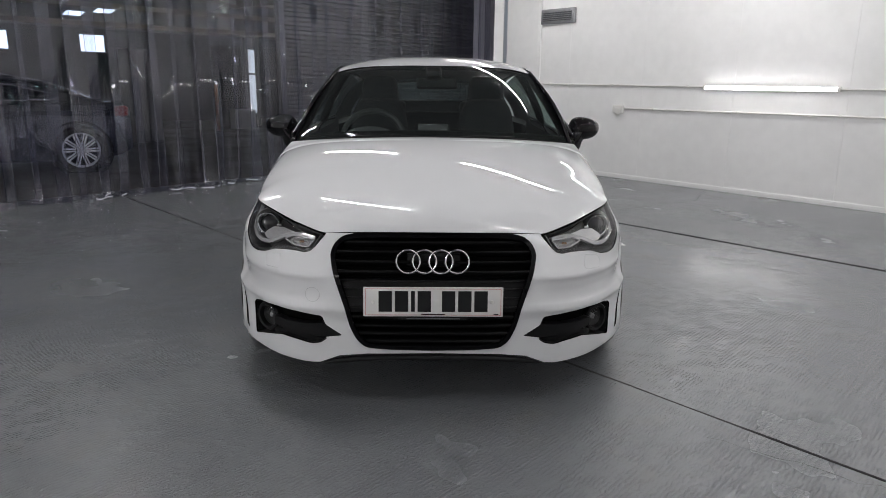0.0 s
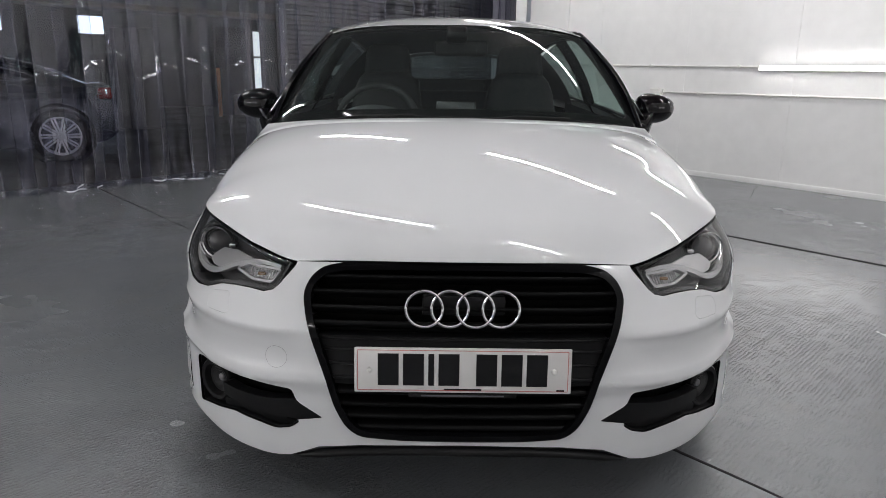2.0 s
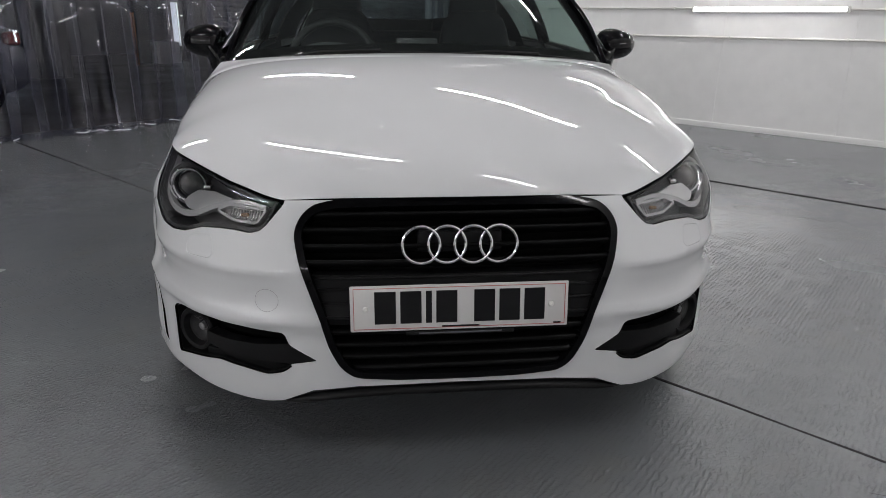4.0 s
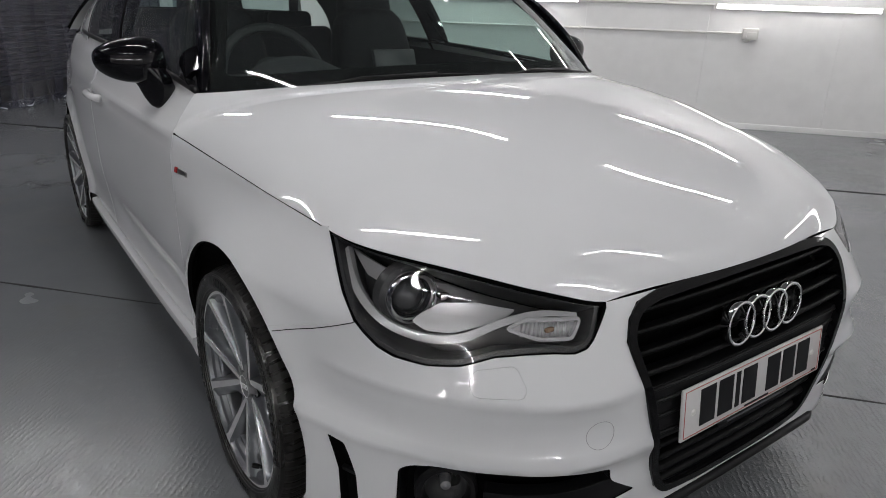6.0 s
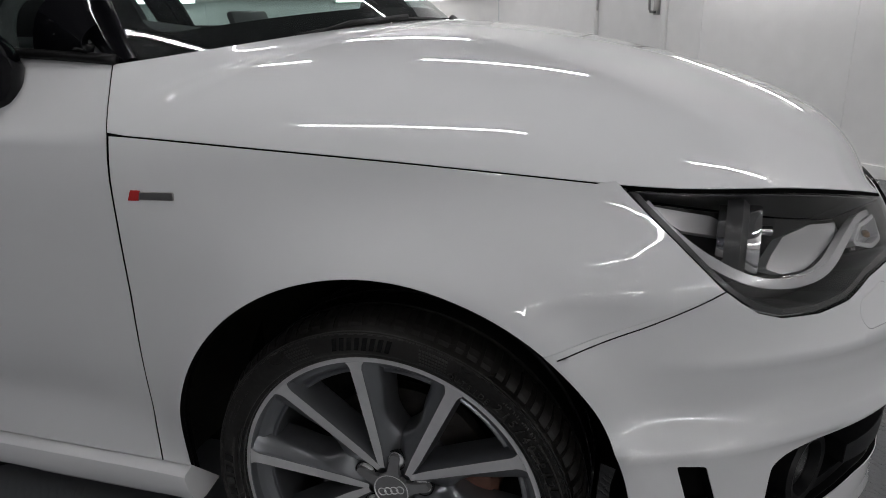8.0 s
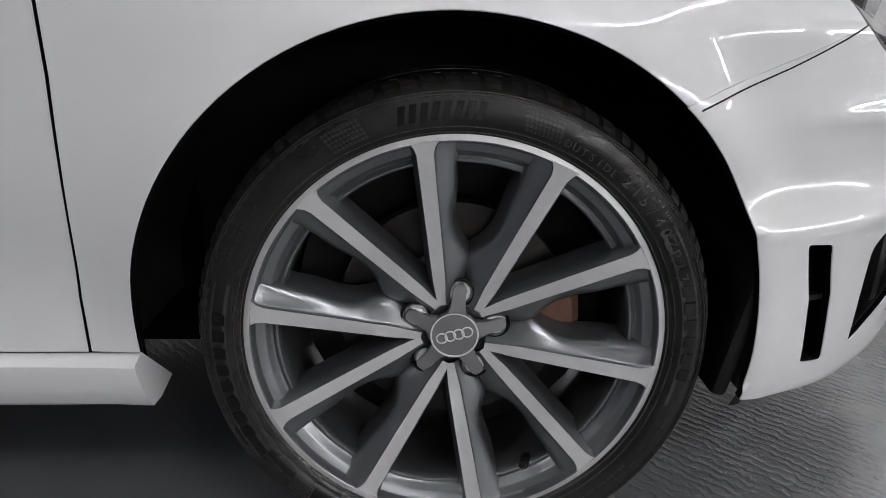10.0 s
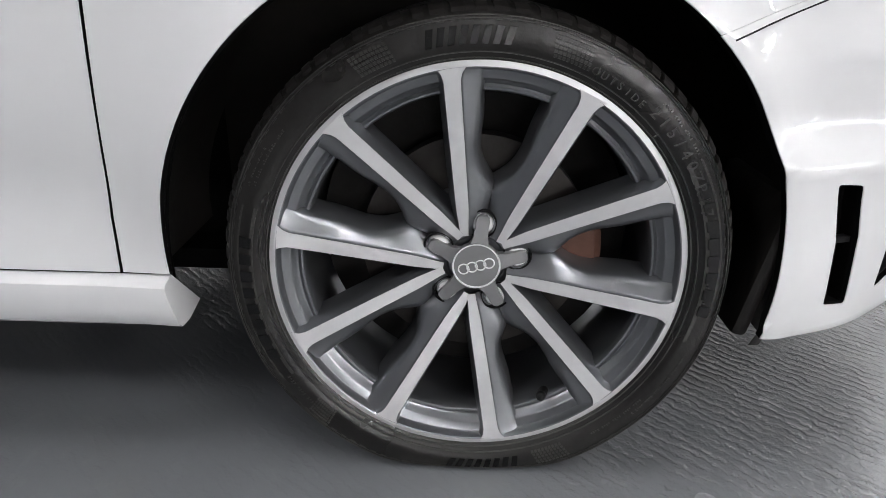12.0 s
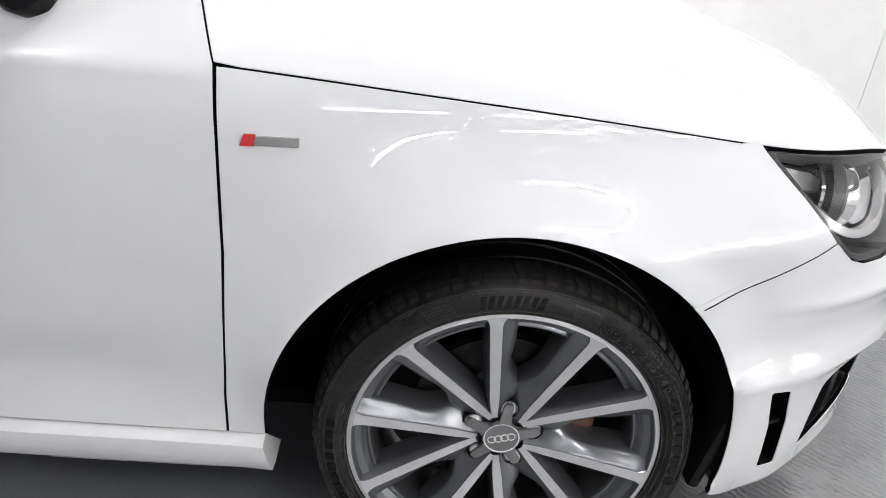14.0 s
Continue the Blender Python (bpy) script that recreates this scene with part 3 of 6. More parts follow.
vent = thing("wall_vent", "grey metal rectangular vent grille high on the wall", "vent")
box("vent_frame", (0.60, 0.05, 0.20), WALL_M @ Matrix.Translation((7.035, -sx * 0.025, 2.19)), M_VENT, vent, bevel=0.006)
box("backing", (0.51, 0.01, 0.12), WALL_M @ Matrix.Translation((7.035, -sx * 0.053, 2.19)), M_SHEDGREY, vent, bevel=0.002)
for k in range(5):
    box("slat", (0.51, 0.014, 0.006), WALL_M @ Matrix.Translation((7.035, -sx * 0.062, 2.145 + k * 0.025)) @ pose(0, 0, 0, 25), M_VENT, vent, bevel=0.001, seg=1)


def tube_light(m, length=1.5, label="", group="tube lights", lamp=M_TUBE):
    """An LED batten: white tray and glowing half-round diffuser; local x along, z towards the lit side."""
    e = thing("tube_light", label, "light", group)
    box("tray", (length, 0.050, 0.040), m @ Matrix.Translation((0, 0, 0.020)), M_PLASTIC_W, e, bevel=0.004)
    n = 9
    vs, fs = [], []
    for x in (-length / 2 + 0.02, length / 2 - 0.02):
        for k in range(n):
            an = radians(20) + radians(140) * k / (n - 1)
            vs.append(m @ Vector((x, 0.021 * math.cos(an), 0.034 + 0.026 * math.sin(an))))
    for k in range(n - 1):
        fs.append((k, k + 1, n + k + 1, n + k))
    fs += [tuple(range(n)), tuple(range(n, 2 * n))[::-1]]
    part("diffuser", vs, fs, lamp, e)
    for x in (-length / 2 + 0.01, length / 2 - 0.01):
        box("end_cap", (0.022, 0.056, 0.034), m @ Matrix.Translation((x, 0, 0.046)), M_PLASTIC_W, e, bevel=0.003)
    return e


def wall_lamp(along, z):
    m = Matrix((WT, Vector((0, 0, 1)), -WN)).transposed().to_4x4()
    if m.determinant() < 0:
        m = Matrix((-WT, Vector((0, 0, 1)), -WN)).transposed().to_4x4()
    return tube_light(Matrix.Translation(on_wall(along, z, 0.0)) @ m, 1.5, "lit white LED tube batten fixed low on the white wall", lamp=M_TUBE_LOW)


wall_lamp(3.975, 1.235)
wall_lamp(1.15, 1.215)

# door wall
WALL2 = 9.5
W2M = basis(CORNER, DOOR_DIR)
s2 = 1 if (W2M @ Vector((0, 1, 0)) - CORNER).dot(DOOR_IN) < 0 else -1
wall_s = tagged(new("wall_south"), "white painted boarded wall with a doorway", "wall", kind="structure")
D0, D1, DB, DH = 1.77, 2.69, 0.075, 2.08
for x0, x1, z0, z1 in ((0, D0, 0, CEIL_Z), (D1, WALL2, 0, CEIL_Z), (D0, D1, DH, CEIL_Z), (D0, D1, 0, DB)):
    box("wall_core", (x1 - x0, 0.15, z1 - z0), W2M @ Matrix.Translation(((x0 + x1) / 2, s2 * 0.087, (z0 + z1) / 2)), M_WALL, wall_s, bevel=0)
for x0, x1, z0, z1 in ((0.0, 1.20, 0, CEIL_Z), (1.20, D0 - 0.02, 0, CEIL_Z), (D1 + 0.02, 3.07, 0, CEIL_Z), (3.07, 4.29, 0, CEIL_Z), (4.29, 5.51, 0, CEIL_Z), (5.51, 6.73, 0, CEIL_Z), (6.73, 7.95, 0, CEIL_Z), (7.95, 9.17, 0, CEIL_Z)):
    box("board", (x1 - x0 - 0.002, 0.010, z1 - z0 - 0.02), W2M @ Matrix.Translation(((x0 + x1) / 2, s2 * 0.006, (z0 + z1) / 2)), M_WALL, wall_s, bevel=0.001, seg=1)
tagged(box("baseboard", (WALL2, 0.016, 0.075), W2M @ Matrix.Translation((WALL2 / 2, -s2 * 0.008, FLOOR_Z + 0.037)), M_WALL, None, bevel=0.003), "white painted skirting running under the raised door", "baseboard", kind="structure")
door = tagged(new("door_1"), "white flush door with a steel pull handle, closed above a dark gap", "door", kind="structure")
box("leaf", (D1 - D0 - 0.09, 0.045, DH - DB - 0.13), W2M @ Matrix.Translation(((D0 + D1) / 2, s2 * 0.030, (DH + DB) / 2 + 0.045)), M_WALL, door, bevel=0.003)
for x, w, z, hh in ((D0 + 0.014, 0.045, (DH + DB) / 2, DH - DB), (D1 - 0.014, 0.045, (DH + DB) / 2, DH - DB), ((D0 + D1) / 2, D1 - D0, DH - 0.01, 0.05)):
    box("door_frame", (w, 0.10, hh), W2M @ Matrix.Translation((x, s2 * 0.032, z)), M_WALL, door, bevel=0.004)
# black strips paint the shade under the leaf and down its edge
box("door_gap_shade", (D1 - D0 - 0.08, 0.02, 0.09), W2M @ Matrix.Translation(((D0 + D1) / 2, s2 * 0.075, DB + 0.065)), M_DEEP, door, bevel=0)
box("door_shadow_gap", (0.008, 0.02, DH - DB - 0.1), W2M @ Matrix.Translation((D1 - 0.041, s2 * 0.045, (DH + DB) / 2)), M_DEEP, door, bevel=0)
box("threshold", (D1 - D0 - 0.03, 0.09, 0.035), W2M @ Matrix.Translation(((D0 + D1) / 2, s2 * 0.02, DB + 0.030)), M_VENT, door, bevel=0.004)
for z in (0.36, 1.08, 1.85):
    tube("hinge", [W2M @ Vector((D0 + 0.040, -s2 * 0.004, z + k)) for k in (-0.05, 0.05)], 0.009, M_STEEL, door, n=8)
hx = D1 - 0.13
box("handle_plate", (0.075, 0.006, 0.30), W2M @ Matrix.Translation((hx + 0.015, s2 * 0.004, 1.13)), M_STEEL, door, bevel=0.002)
lathe("keyhole", [(0.0, 0.004), (0.010, 0.004), (0.013, 0.0)], 16, M_BLACK, door, W2M @ Matrix.Translation((hx + 0.02, -s2 * 0.001, 1.12)) @ pose(0, 0, 0, 90 * s2))
tube("handle", [W2M @ Vector((hx, -s2 * d, z)) for d, z in ((0.0, 1.00), (0.05, 1.005), (0.06, 1.02), (0.06, 1.24), (0.05, 1.255), (0.0, 1.26))], 0.011, M_STEEL, door, n=10)

# closing walls behind the camera and at the near side, and the ceiling
A0 = CORNER + DOOR_DIR * WALL2
B0 = CUR_O - CUR_T * 4.9


def plain_wall(name, p, q, label):
    d = (q - p)
    m = basis(p, d.normalized())
    sgn = 1 if (m @ Vector((0, 1, 0)) - p).dot(Vector((0, 0, 0)) - p) < 0 else -1
    w = tagged(box(name, (d.length, 0.15, CEIL_Z), m @ Matrix.Translation((d.length / 2, sgn * 0.077, CEIL_Z / 2)), M_WALL, None, bevel=0), label, "wall", kind="structure")
    return w


plain_wall("wall_west", A0, B0, "plain white painted wall closing the bay")
plain_wall("wall_return", CORNER + WT * (WALL_LEN + 0.08) + WN * 0.03, CUR_O + CUR_T * 8.75 + CUR_N * 0.36, "plain wall running back from the end of the white wall")
ceil_pts = [CORNER, CORNER + WT * WALL_LEN, CUR_O + CUR_T * 8.0, B0, A0]
bm = bmesh.new()
lo = [bm.verts.new(p + Vector((0, 0, CEIL_Z + 0.002))) for p in ceil_pts]
hi = [bm.verts.new(p + Vector((0, 0, CEIL_Z + 0.15))) for p in ceil_pts]
bm.faces.new(lo)
bm.faces.new(hi[::-1])
for i in range(5):
    bm.faces.new((lo[i - 1], lo[i], hi[i], hi[i - 1]))
tagged(from_bm("ceiling", bm, M_CEIL), "dark painted ceiling of the photo bay", "ceiling", kind="structure")

# rows of ceiling tubes: (along the row, offset across the rows, length)
# the tube at (-4.2, 5.3) is an unseen extra to brighten the white wall
CEIL_TUBES = [(-4.5, 0.05, 1.8), (-1.25, 0.05, 1.8), (1.8, -0.08, 1.8), (-4.4, 2.75, 1.9), (-1.4, 2.75, 1.8), (1.3, 2.75, 1.8), (-4.2, 5.3, 1.8), (-1.4, 5.4, 1.8), (1.5, 5.4, 1.8), (-1.4, -2.6, 1.8)]
for s, n, ln in CEIL_TUBES:
    tube_light(pose(0.70 * s + 0.714 * n, -0.714 * s + 0.70 * n, CEIL_Z, 180, 0, -45.6), ln, "lit white LED tube batten fixed under the ceiling")
sm_ = Matrix((DOOR_DIR, DOOR_IN.cross(DOOR_DIR), DOOR_IN)).transposed().to_4x4()
tube_light(Matrix.Translation(CORNER + DOOR_DIR * 3.82 + DOOR_IN * 0.002 + Vector((0, 0, 1.19))) @ sm_, 1.5, "lit white LED tube batten fixed low on the white wall", lamp=M_TUBE_LOW)
# four unseen battens, added on the west wall to light the car's side
west = (B0 - A0).normalized()
west_in = Vector((west.y, -west.x, 0))
if west_in.dot(-A0) < 0:
    west_in = -west_in
for k in (1.0, 3.0, 5.0, 7.0):
    wm_ = Matrix((west, west_in.cross(west), west_in)).transposed().to_4x4()
    tube_light(Matrix.Translation(A0 + west * k + Vector((0, 0, 1.25))) @ wm_, 1.5, "lit white LED tube batten fixed low on the white wall", lamp=M_TUBE_UNSEEN)

# ---------------------------------------------------------------- strip curtain
curtain = thing("strip_curtain", "clear bluish PVC strip curtain with overlapping glossy hanging strips", "curtain")
rnd = random.Random(11)
s = -4.8
k = 0
while s < 8.0:
    wid = 0.30
    off = 0.018 * (-1) ** k + rnd.uniform(-0.006, 0.006)
    ph, bow = rnd.uniform(0, 6), rnd.choice((-1, 1)) * rnd.uniform(0.008, 0.024)
    twist = rnd.uniform(-0.12, 0.12)
    low = rnd.uniform(0.0, 0.03)
    vs, fs = [], []
    nu, nv = 11, 90
    for side in (0, 1):
        for i in range(nu):
            for j in range(nv):
                a, z = i / (nu - 1) - 0.5, low + 0.012 + (CEIL_Z - 0.01 - low) * j / (nv - 1)
                curl = 0.07 * math.exp(-z / 0.14) * math.sin(4 * a + ph)
                dep = off + bow * (1 - 4 * a * a) + twist * a * wid + 0.008 * math.sin(z * 2.3 + ph + 2 * a) + 0.004 * math.sin(z * 7 + 2 * ph) * a * 2 + 0.0024 * math.sin(z * 10.5 + 3 * ph + 3 * a) * (0.4 + 0.6 * math.sin(z * 0.9 + ph) ** 2) + 0.0022 * math.sin(a * 17 + ph + 0.8 * z) + curl + side * 0.003
                vs.append(CUR_O + CUR_T * (s + a * wid + 0.004 * math.sin(z * 1.7 + ph)) + CUR_N * dep + Vector((0, 0, z)))
    for side in (0, 1):
        b0 = side * nu * nv
        for i in range(nu - 1):
            for j in range(nv - 1):
                q = (b0 + i * nv + j, b0 + (i + 1) * nv + j, b0 + (i + 1) * nv + j + 1, b0 + i * nv + j + 1)
                fs.append(q if side == 0 else q[::-1])
    # milky rounded edges down both sides and along the foot
    n0 = len(fs)
    for i in (0, nu - 1):
        for j in range(nv - 1):
            q = [i * nv + j, nu * nv + i * nv + j, nu * nv + i * nv + j + 1, i * nv + j + 1]
            w_ = CUR_T * (0.005 if i else -0.005)
            b0 = len(vs)
            vs += [vs[q[0]], vs[q[1]] + w_, vs[q[2]] + w_, vs[q[3]]]
            fs.append((b0, b0 + 1, b0 + 2, b0 + 3))
    for i in range(nu - 1):
        b0 = len(vs)
        vs += [vs[i * nv], vs[(i + 1) * nv], vs[nu * nv + (i + 1) * nv] + Vector((0, 0, -0.004)), vs[nu * nv + i * nv] + Vector((0, 0, -0.004))]
        fs.append((b0, b0 + 1, b0 + 2, b0 + 3))
    n1 = len(fs)
    # turned-up foot: glossy pale slivers, the light it catches put into their colour
    if rnd.random() < 0.75:
        i0, i1 = sorted(rnd.sample(range(nu), 2))
        rise = rnd.uniform(-0.02, 0.03)
        for i in range(i0, i1):
            b0 = len(vs)
            ra, rb_ = (0.010 + rise * (q_ - i0) / max(1, i1 - i0) + 0.008 * math.sin(q_ * 1.3 + ph) for q_ in (i, i + 1))
            pa, pb = vs[i * nv], vs[(i + 1) * nv]
            vs += [pa + Vector((0, 0, ra)) - CUR_N * 0.03, pb + Vector((0, 0, rb_)) - CUR_N * 0.03, pb + Vector((0, 0, rb_ + 0.010)) - CUR_N * 0.028, pa + Vector((0, 0, ra + 0.010)) - CUR_N * 0.028]
            fs.append((b0, b0 + 1, b0 + 2, b0 + 3))
    st_ = part("strip", vs, fs, [M_PVC, M_PVCEDGE, M_PVCFOOT], curtain)
    st_.data.polygons.foreach_set("material_index", [0] * n0 + [1] * (n1 - n0) + [2] * (len(fs) - n1))
    s += rnd.uniform(0.19, 0.265)
    k += 1

# ---------------------------------------------------------------- the dim workshop behind the curtain
SH = basis(CUR_O, CUR_T)         # x along the curtain, y behind it
sh_s = 1 if (SH @ Vector((0, 1, 0)) - CUR_O).dot(CUR_N) > 0 else -1


def shed_box(name, x0, x1, y0, y1, z0, z1, material, parent=None, bevel=0.0, label=""):
    m = SH @ Matrix.Translation(((x0 + x1) / 2, sh_s * (y0 + y1) / 2, (z0 + z1) / 2))
    return box(name, (x1 - x0, y1 - y0, z1 - z0), m, material, parent, label, bevel=bevel)


ws = tagged(new("wall_north"), "dark clad far wall of the workshop with a window band", "wall", kind="structure")
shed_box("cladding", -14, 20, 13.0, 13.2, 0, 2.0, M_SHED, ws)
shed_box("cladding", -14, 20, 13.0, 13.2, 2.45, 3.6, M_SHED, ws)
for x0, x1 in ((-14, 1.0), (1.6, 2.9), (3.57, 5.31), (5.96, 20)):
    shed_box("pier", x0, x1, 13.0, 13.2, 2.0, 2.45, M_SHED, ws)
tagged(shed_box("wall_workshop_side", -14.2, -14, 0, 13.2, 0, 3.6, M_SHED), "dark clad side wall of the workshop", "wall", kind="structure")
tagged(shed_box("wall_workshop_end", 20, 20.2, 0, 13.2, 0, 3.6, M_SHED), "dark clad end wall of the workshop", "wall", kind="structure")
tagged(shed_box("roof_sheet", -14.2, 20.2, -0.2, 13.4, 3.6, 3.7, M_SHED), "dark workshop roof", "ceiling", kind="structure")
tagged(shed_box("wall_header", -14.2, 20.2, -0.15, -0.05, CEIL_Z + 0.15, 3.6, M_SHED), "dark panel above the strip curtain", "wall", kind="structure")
for x in (-12, -8, -4, 0, 4, 8, 12):
    rf = thing("roof_beam", "brown steel roof beam of the workshop", "beam", "roof beams", at=(0, 0, 0))
    shed_box("beam", x - 0.08, x + 0.08, 0.2, 13.0, 3.1, 3.4, M_BEAM, rf)
for n_, (x0, x1, z0, z1, y) in enumerate(((1.0, 1.6, 2.0, 2.45, 13.05), (2.9, 3.57, 2.0, 2.45, 13.05), (5.31, 5.96, 2.0, 2.45, 13.05))):
    wd_ = tagged(new("window_%d" % (n_ + 1)), "bright daylight workshop window", "window", kind="structure")
    shed_box("pane", x0, x1, y, y + 0.02, z0, z1, M_SKYGLOW, wd_)
# the roof slopes down towards the far wall, with rooflights in it
slope = SH @ Matrix.Translation((3.0, sh_s * 11.0, 2.98)) @ pose(0, 0, 0, -sh_s * 10.6)
tagged(box("roof_slope", (34, 4.2, 0.06), slope @ Matrix.Translation((0, 0, 0.05)), M_SHED), "dark sloping workshop roof", "ceiling", kind="structure")
for x, y in ((1.75, 0.62), (2.35, 0.20), (-1.4, 0.4)):
    rl = thing("rooflight", "bright translucent rooflight panel", "rooflight", "rooflights")
    box("pane", (0.42, 0.34, 0.02), slope @ Matrix.Translation((x, sh_s * y, 0.008)), M_SKYGLOW, rl, bevel=0)
for y in (-1.8, -0.5, 1.2):
    rf = thing("roof_purlin", "brown timber roof purlin of the workshop", "beam", "roof purlins")
    box("beam", (34, 0.08, 0.12), slope @ Matrix.Translation((0, sh_s * y, -0.07)), M_BEAM, rf, bevel=0)

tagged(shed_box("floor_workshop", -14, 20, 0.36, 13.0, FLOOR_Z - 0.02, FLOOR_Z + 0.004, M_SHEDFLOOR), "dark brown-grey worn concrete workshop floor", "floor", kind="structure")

# ---------------------------------------------------------------- the white hatchback
# plan outline of the lower body (half): a run of points from the nose round to the tail
PLAN = np.array([(0, 0.0), (0.2, 0.002), (0.36, 0.012), (0.48, 0.035), (0.60, 0.1), (0.70, 0.205), (0.775, 0.345), (0.818, 0.50), (0.836, 0.70), (0.842, 1.0),
                 (0.846, 1.4), (0.844, 2.2), (0.830, 2.9), (0.797, 3.4), (0.745, 3.7), (0.63, 3.87), (0.4, 3.935), (0, 3.95)])
ARC = np.concatenate([[0], np.cumsum(np.hypot(*np.diff(PLAN, axis=0).T))])
OUTLINE = Spline(np.concatenate([-ARC[1:][::-1], ARC, [ARC[-1] + 0.4]]), np.concatenate([PLAN[1:][::-1] * [-1, 1], PLAN, [(-0.4, 3.935)]]))
FRONT = Spline([0.07, 0.14, 0.20, 0.27, 0.35, 0.40, 0.43, 0.46, 0.50, 0.54, 0.565, 0.59, 0.63, 0.71, 0.79], [-0.09, -0.05, -0.02, -0.010, -0.003, 0.002, 0.0125, 0.0085, 0.0055, 0.0055, 0.0035, -0.007, -0.028, -0.07, -0.14])
SIDE = Spline([0.11, 0.19, 0.27, 0.34, 0.46, 0.61, 0.74, 0.80, 0.83, 0.855, 0.90, 0.95, 1.05], [-0.05, -0.02, -0.012, -0.014, -0.004, 0.004, 0.005, 0.002, -0.004, -0.013, -0.046, -0.090, -0.20])
TUCK = Spline([0.6, 0.8, 0.95, 1.1, 1.25, 1.4, 1.6, 1.8], [0.0, 0.037, 0.058, 0.072, 0.060, 0.045, 0.024, 0.0])
AXLE_F, AXLE_R, AXLE_Z, WHEEL_X = 0.803, 3.272, 0.3035, 0.838


def swell(u, z):
    """How far the body stands out of its plan outline at arc length u and height z."""
    a = np.abs(u)
    w = ease(0.5, 1.05, a) * (1 - ease(3.9, 4.5, a))
    o = FRONT(z) * (1 - w) + SIDE(z) * w
    y = OUTLINE(a)[..., 1]
    for yy in (AXLE_F, AXLE_R):
        rho = np.hypot(y - yy, z - 0.30)
        o = o + 0.024 * np.exp(-((rho - 0.35) / 0.055) ** 2) * ease(0.55, 0.8, a) * np.where(y > yy, ease(0.25, 0.42, z), 1.0)
    o = o - ease(0.64, 0.80, z) * TUCK(np.clip(a, 0.6, 1.8)) * (1 - ease(1.75, 1.9, a))
    o = o + 0.055 * ease(1.9, 2.9, a) * ease(0.86, 0.99, z)
    o = o + 0.028 * np.exp(-((a - 0.95) / 0.13) ** 2) * ease(0.14, 0.22, z) * (1 - ease(0.41, 0.49, z))
    o = o + 0.006 * (1 - ease(0.229, 0.239, z)) * ease(0.42, 0.52, a) * (1 - ease(1.10, 1.2, a))
    # crisp crease along the bumper and the shoulder line of the door
    win = ease(0.36, 0.46, a) * (1 - ease(1.0, 1.16, a))
    o = o + win * (0.008 * np.exp(-((z - 0.436) / 0.013) ** 2) + 0.0065 * np.exp(-((z - 0.556) / 0.016) ** 2) * (1 - ease(0.9, 1.05, a)) - 0.004 * np.exp(-((z - 0.495) / 0.028) ** 2))
    o = o + 0.006 * np.exp(-((z - 0.851) / 0.014) ** 2) * ease(1.70, 1.95, a) * (1 - ease(3.6, 4.0, a))
    o = o - 0.010 * np.exp(-((z - 0.385) / 0.05) ** 2) * ease(1.75, 2.0, a) * (1 - ease(2.6, 2.9, a))
    return o


def skin(u, z):
    u, z = np.asarray(u, float), np.asarray(z, float)
    b, e = OUTLINE(u), 1e-3
    tn = OUTLINE(u + e) - OUTLINE(u - e)
    tn = tn / np.linalg.norm(tn, axis=-1, keepdims=True)
    n = np.stack([tn[..., 1], -tn[..., 0]], -1)
    return np.concatenate([b + n * swell(u, z)[..., None], z[..., None]], -1)


def skin1(u, z, out=0.0):
    """One place on the body, out along its normal."""
    u_, z_ = np.array([u]), np.array([z])
    h = 1e-4
    p = skin(u_, z_)
    n = np.cross((skin(u_ + h, z_) - p) / h, (skin(u_, z_ + h) - p) / h)[0]
    n = n / np.linalg.norm(n)
    return Vector(p[0] + n * out), Vector(n)


def arc_uz(a0, a1, n=24, r=0.3665, yc=AXLE_F + 0.0065, zc=0.300):
    """Wheel arch edge in (u, z); angles in degrees from the front, over the top."""
    out = []
    for a in np.linspace(radians(a0), radians(a1), n):
        y, z = yc - r * math.cos(a), zc + r * math.sin(a)
        us = np.linspace(0.8, 4.4, 720)
        u = float(np.interp(y, skin(us, np.full_like(us, z))[:, 1], us))
        out.append((u, z))
    return out


SHUT_U = [0, 0.30, 0.38, 0.43, 0.48, 0.60, 0.71, 0.81, 0.95, 1.065, 1.23, 1.375, 1.55, 1.80]
SHUT = Spline(SHUT_U, [0.717, 0.715, 0.707, 0.709, 0.717, 0.738, 0.754, 0.766, 0.777, 0.7850, 0.8012, 0.815, 0.8297, 0.8515])

car = thing("hatchback_car", "glossy white compact hatchback with black grille parked on grey floor", "car")

GRILLE = [(0.0, 0.713), (0.20, 0.712), (0.290, 0.710), (0.347, 0.699), (0.376, 0.675), (0.390, 0.640), (0.377, 0.583), (0.355, 0.516), (0.334, 0.449), (0.313, 0.360), (0.288, 0.306), (0.254, 0.278), (0.149, 0.270), (0.0, 0.268)]
LAMP_LOW = [(0.923, 0.655), (0.900, 0.637), (0.874, 0.620), (0.838, 0.609), (0.776, 0.606), (0.715, 0.613), (0.655, 0.632), (0.60, 0.637), (0.55, 0.638), (0.505, 0.635), (0.478, 0.641), (0.462, 0.653), (0.420, 0.700)]
BOTTOM = [(1.020, 0.2175), (0.97, 0.2125), (0.85, 0.206), (0.70, 0.205), (0.57, 0.205), (0.475, 0.203), (0.44, 0.206), (0.36, 0.240), (0.25, 0.251), (0.0, 0.255)]
FOG = rounded([(0.832, 0.243), (0.825, 0.380), (0.80, 0.397), (0.75, 0.409), (0.62, 0.417), (0.52, 0.413), (0.42, 0.402), (0.411, 0.368), (0.342, 0.324), (0.410, 0.314), (0.407, 0.307), (0.43, 0.289), (0.472, 0.280), (0.53, 0.289), (0.615, 0.294), (0.757, 0.262)], 0.012)
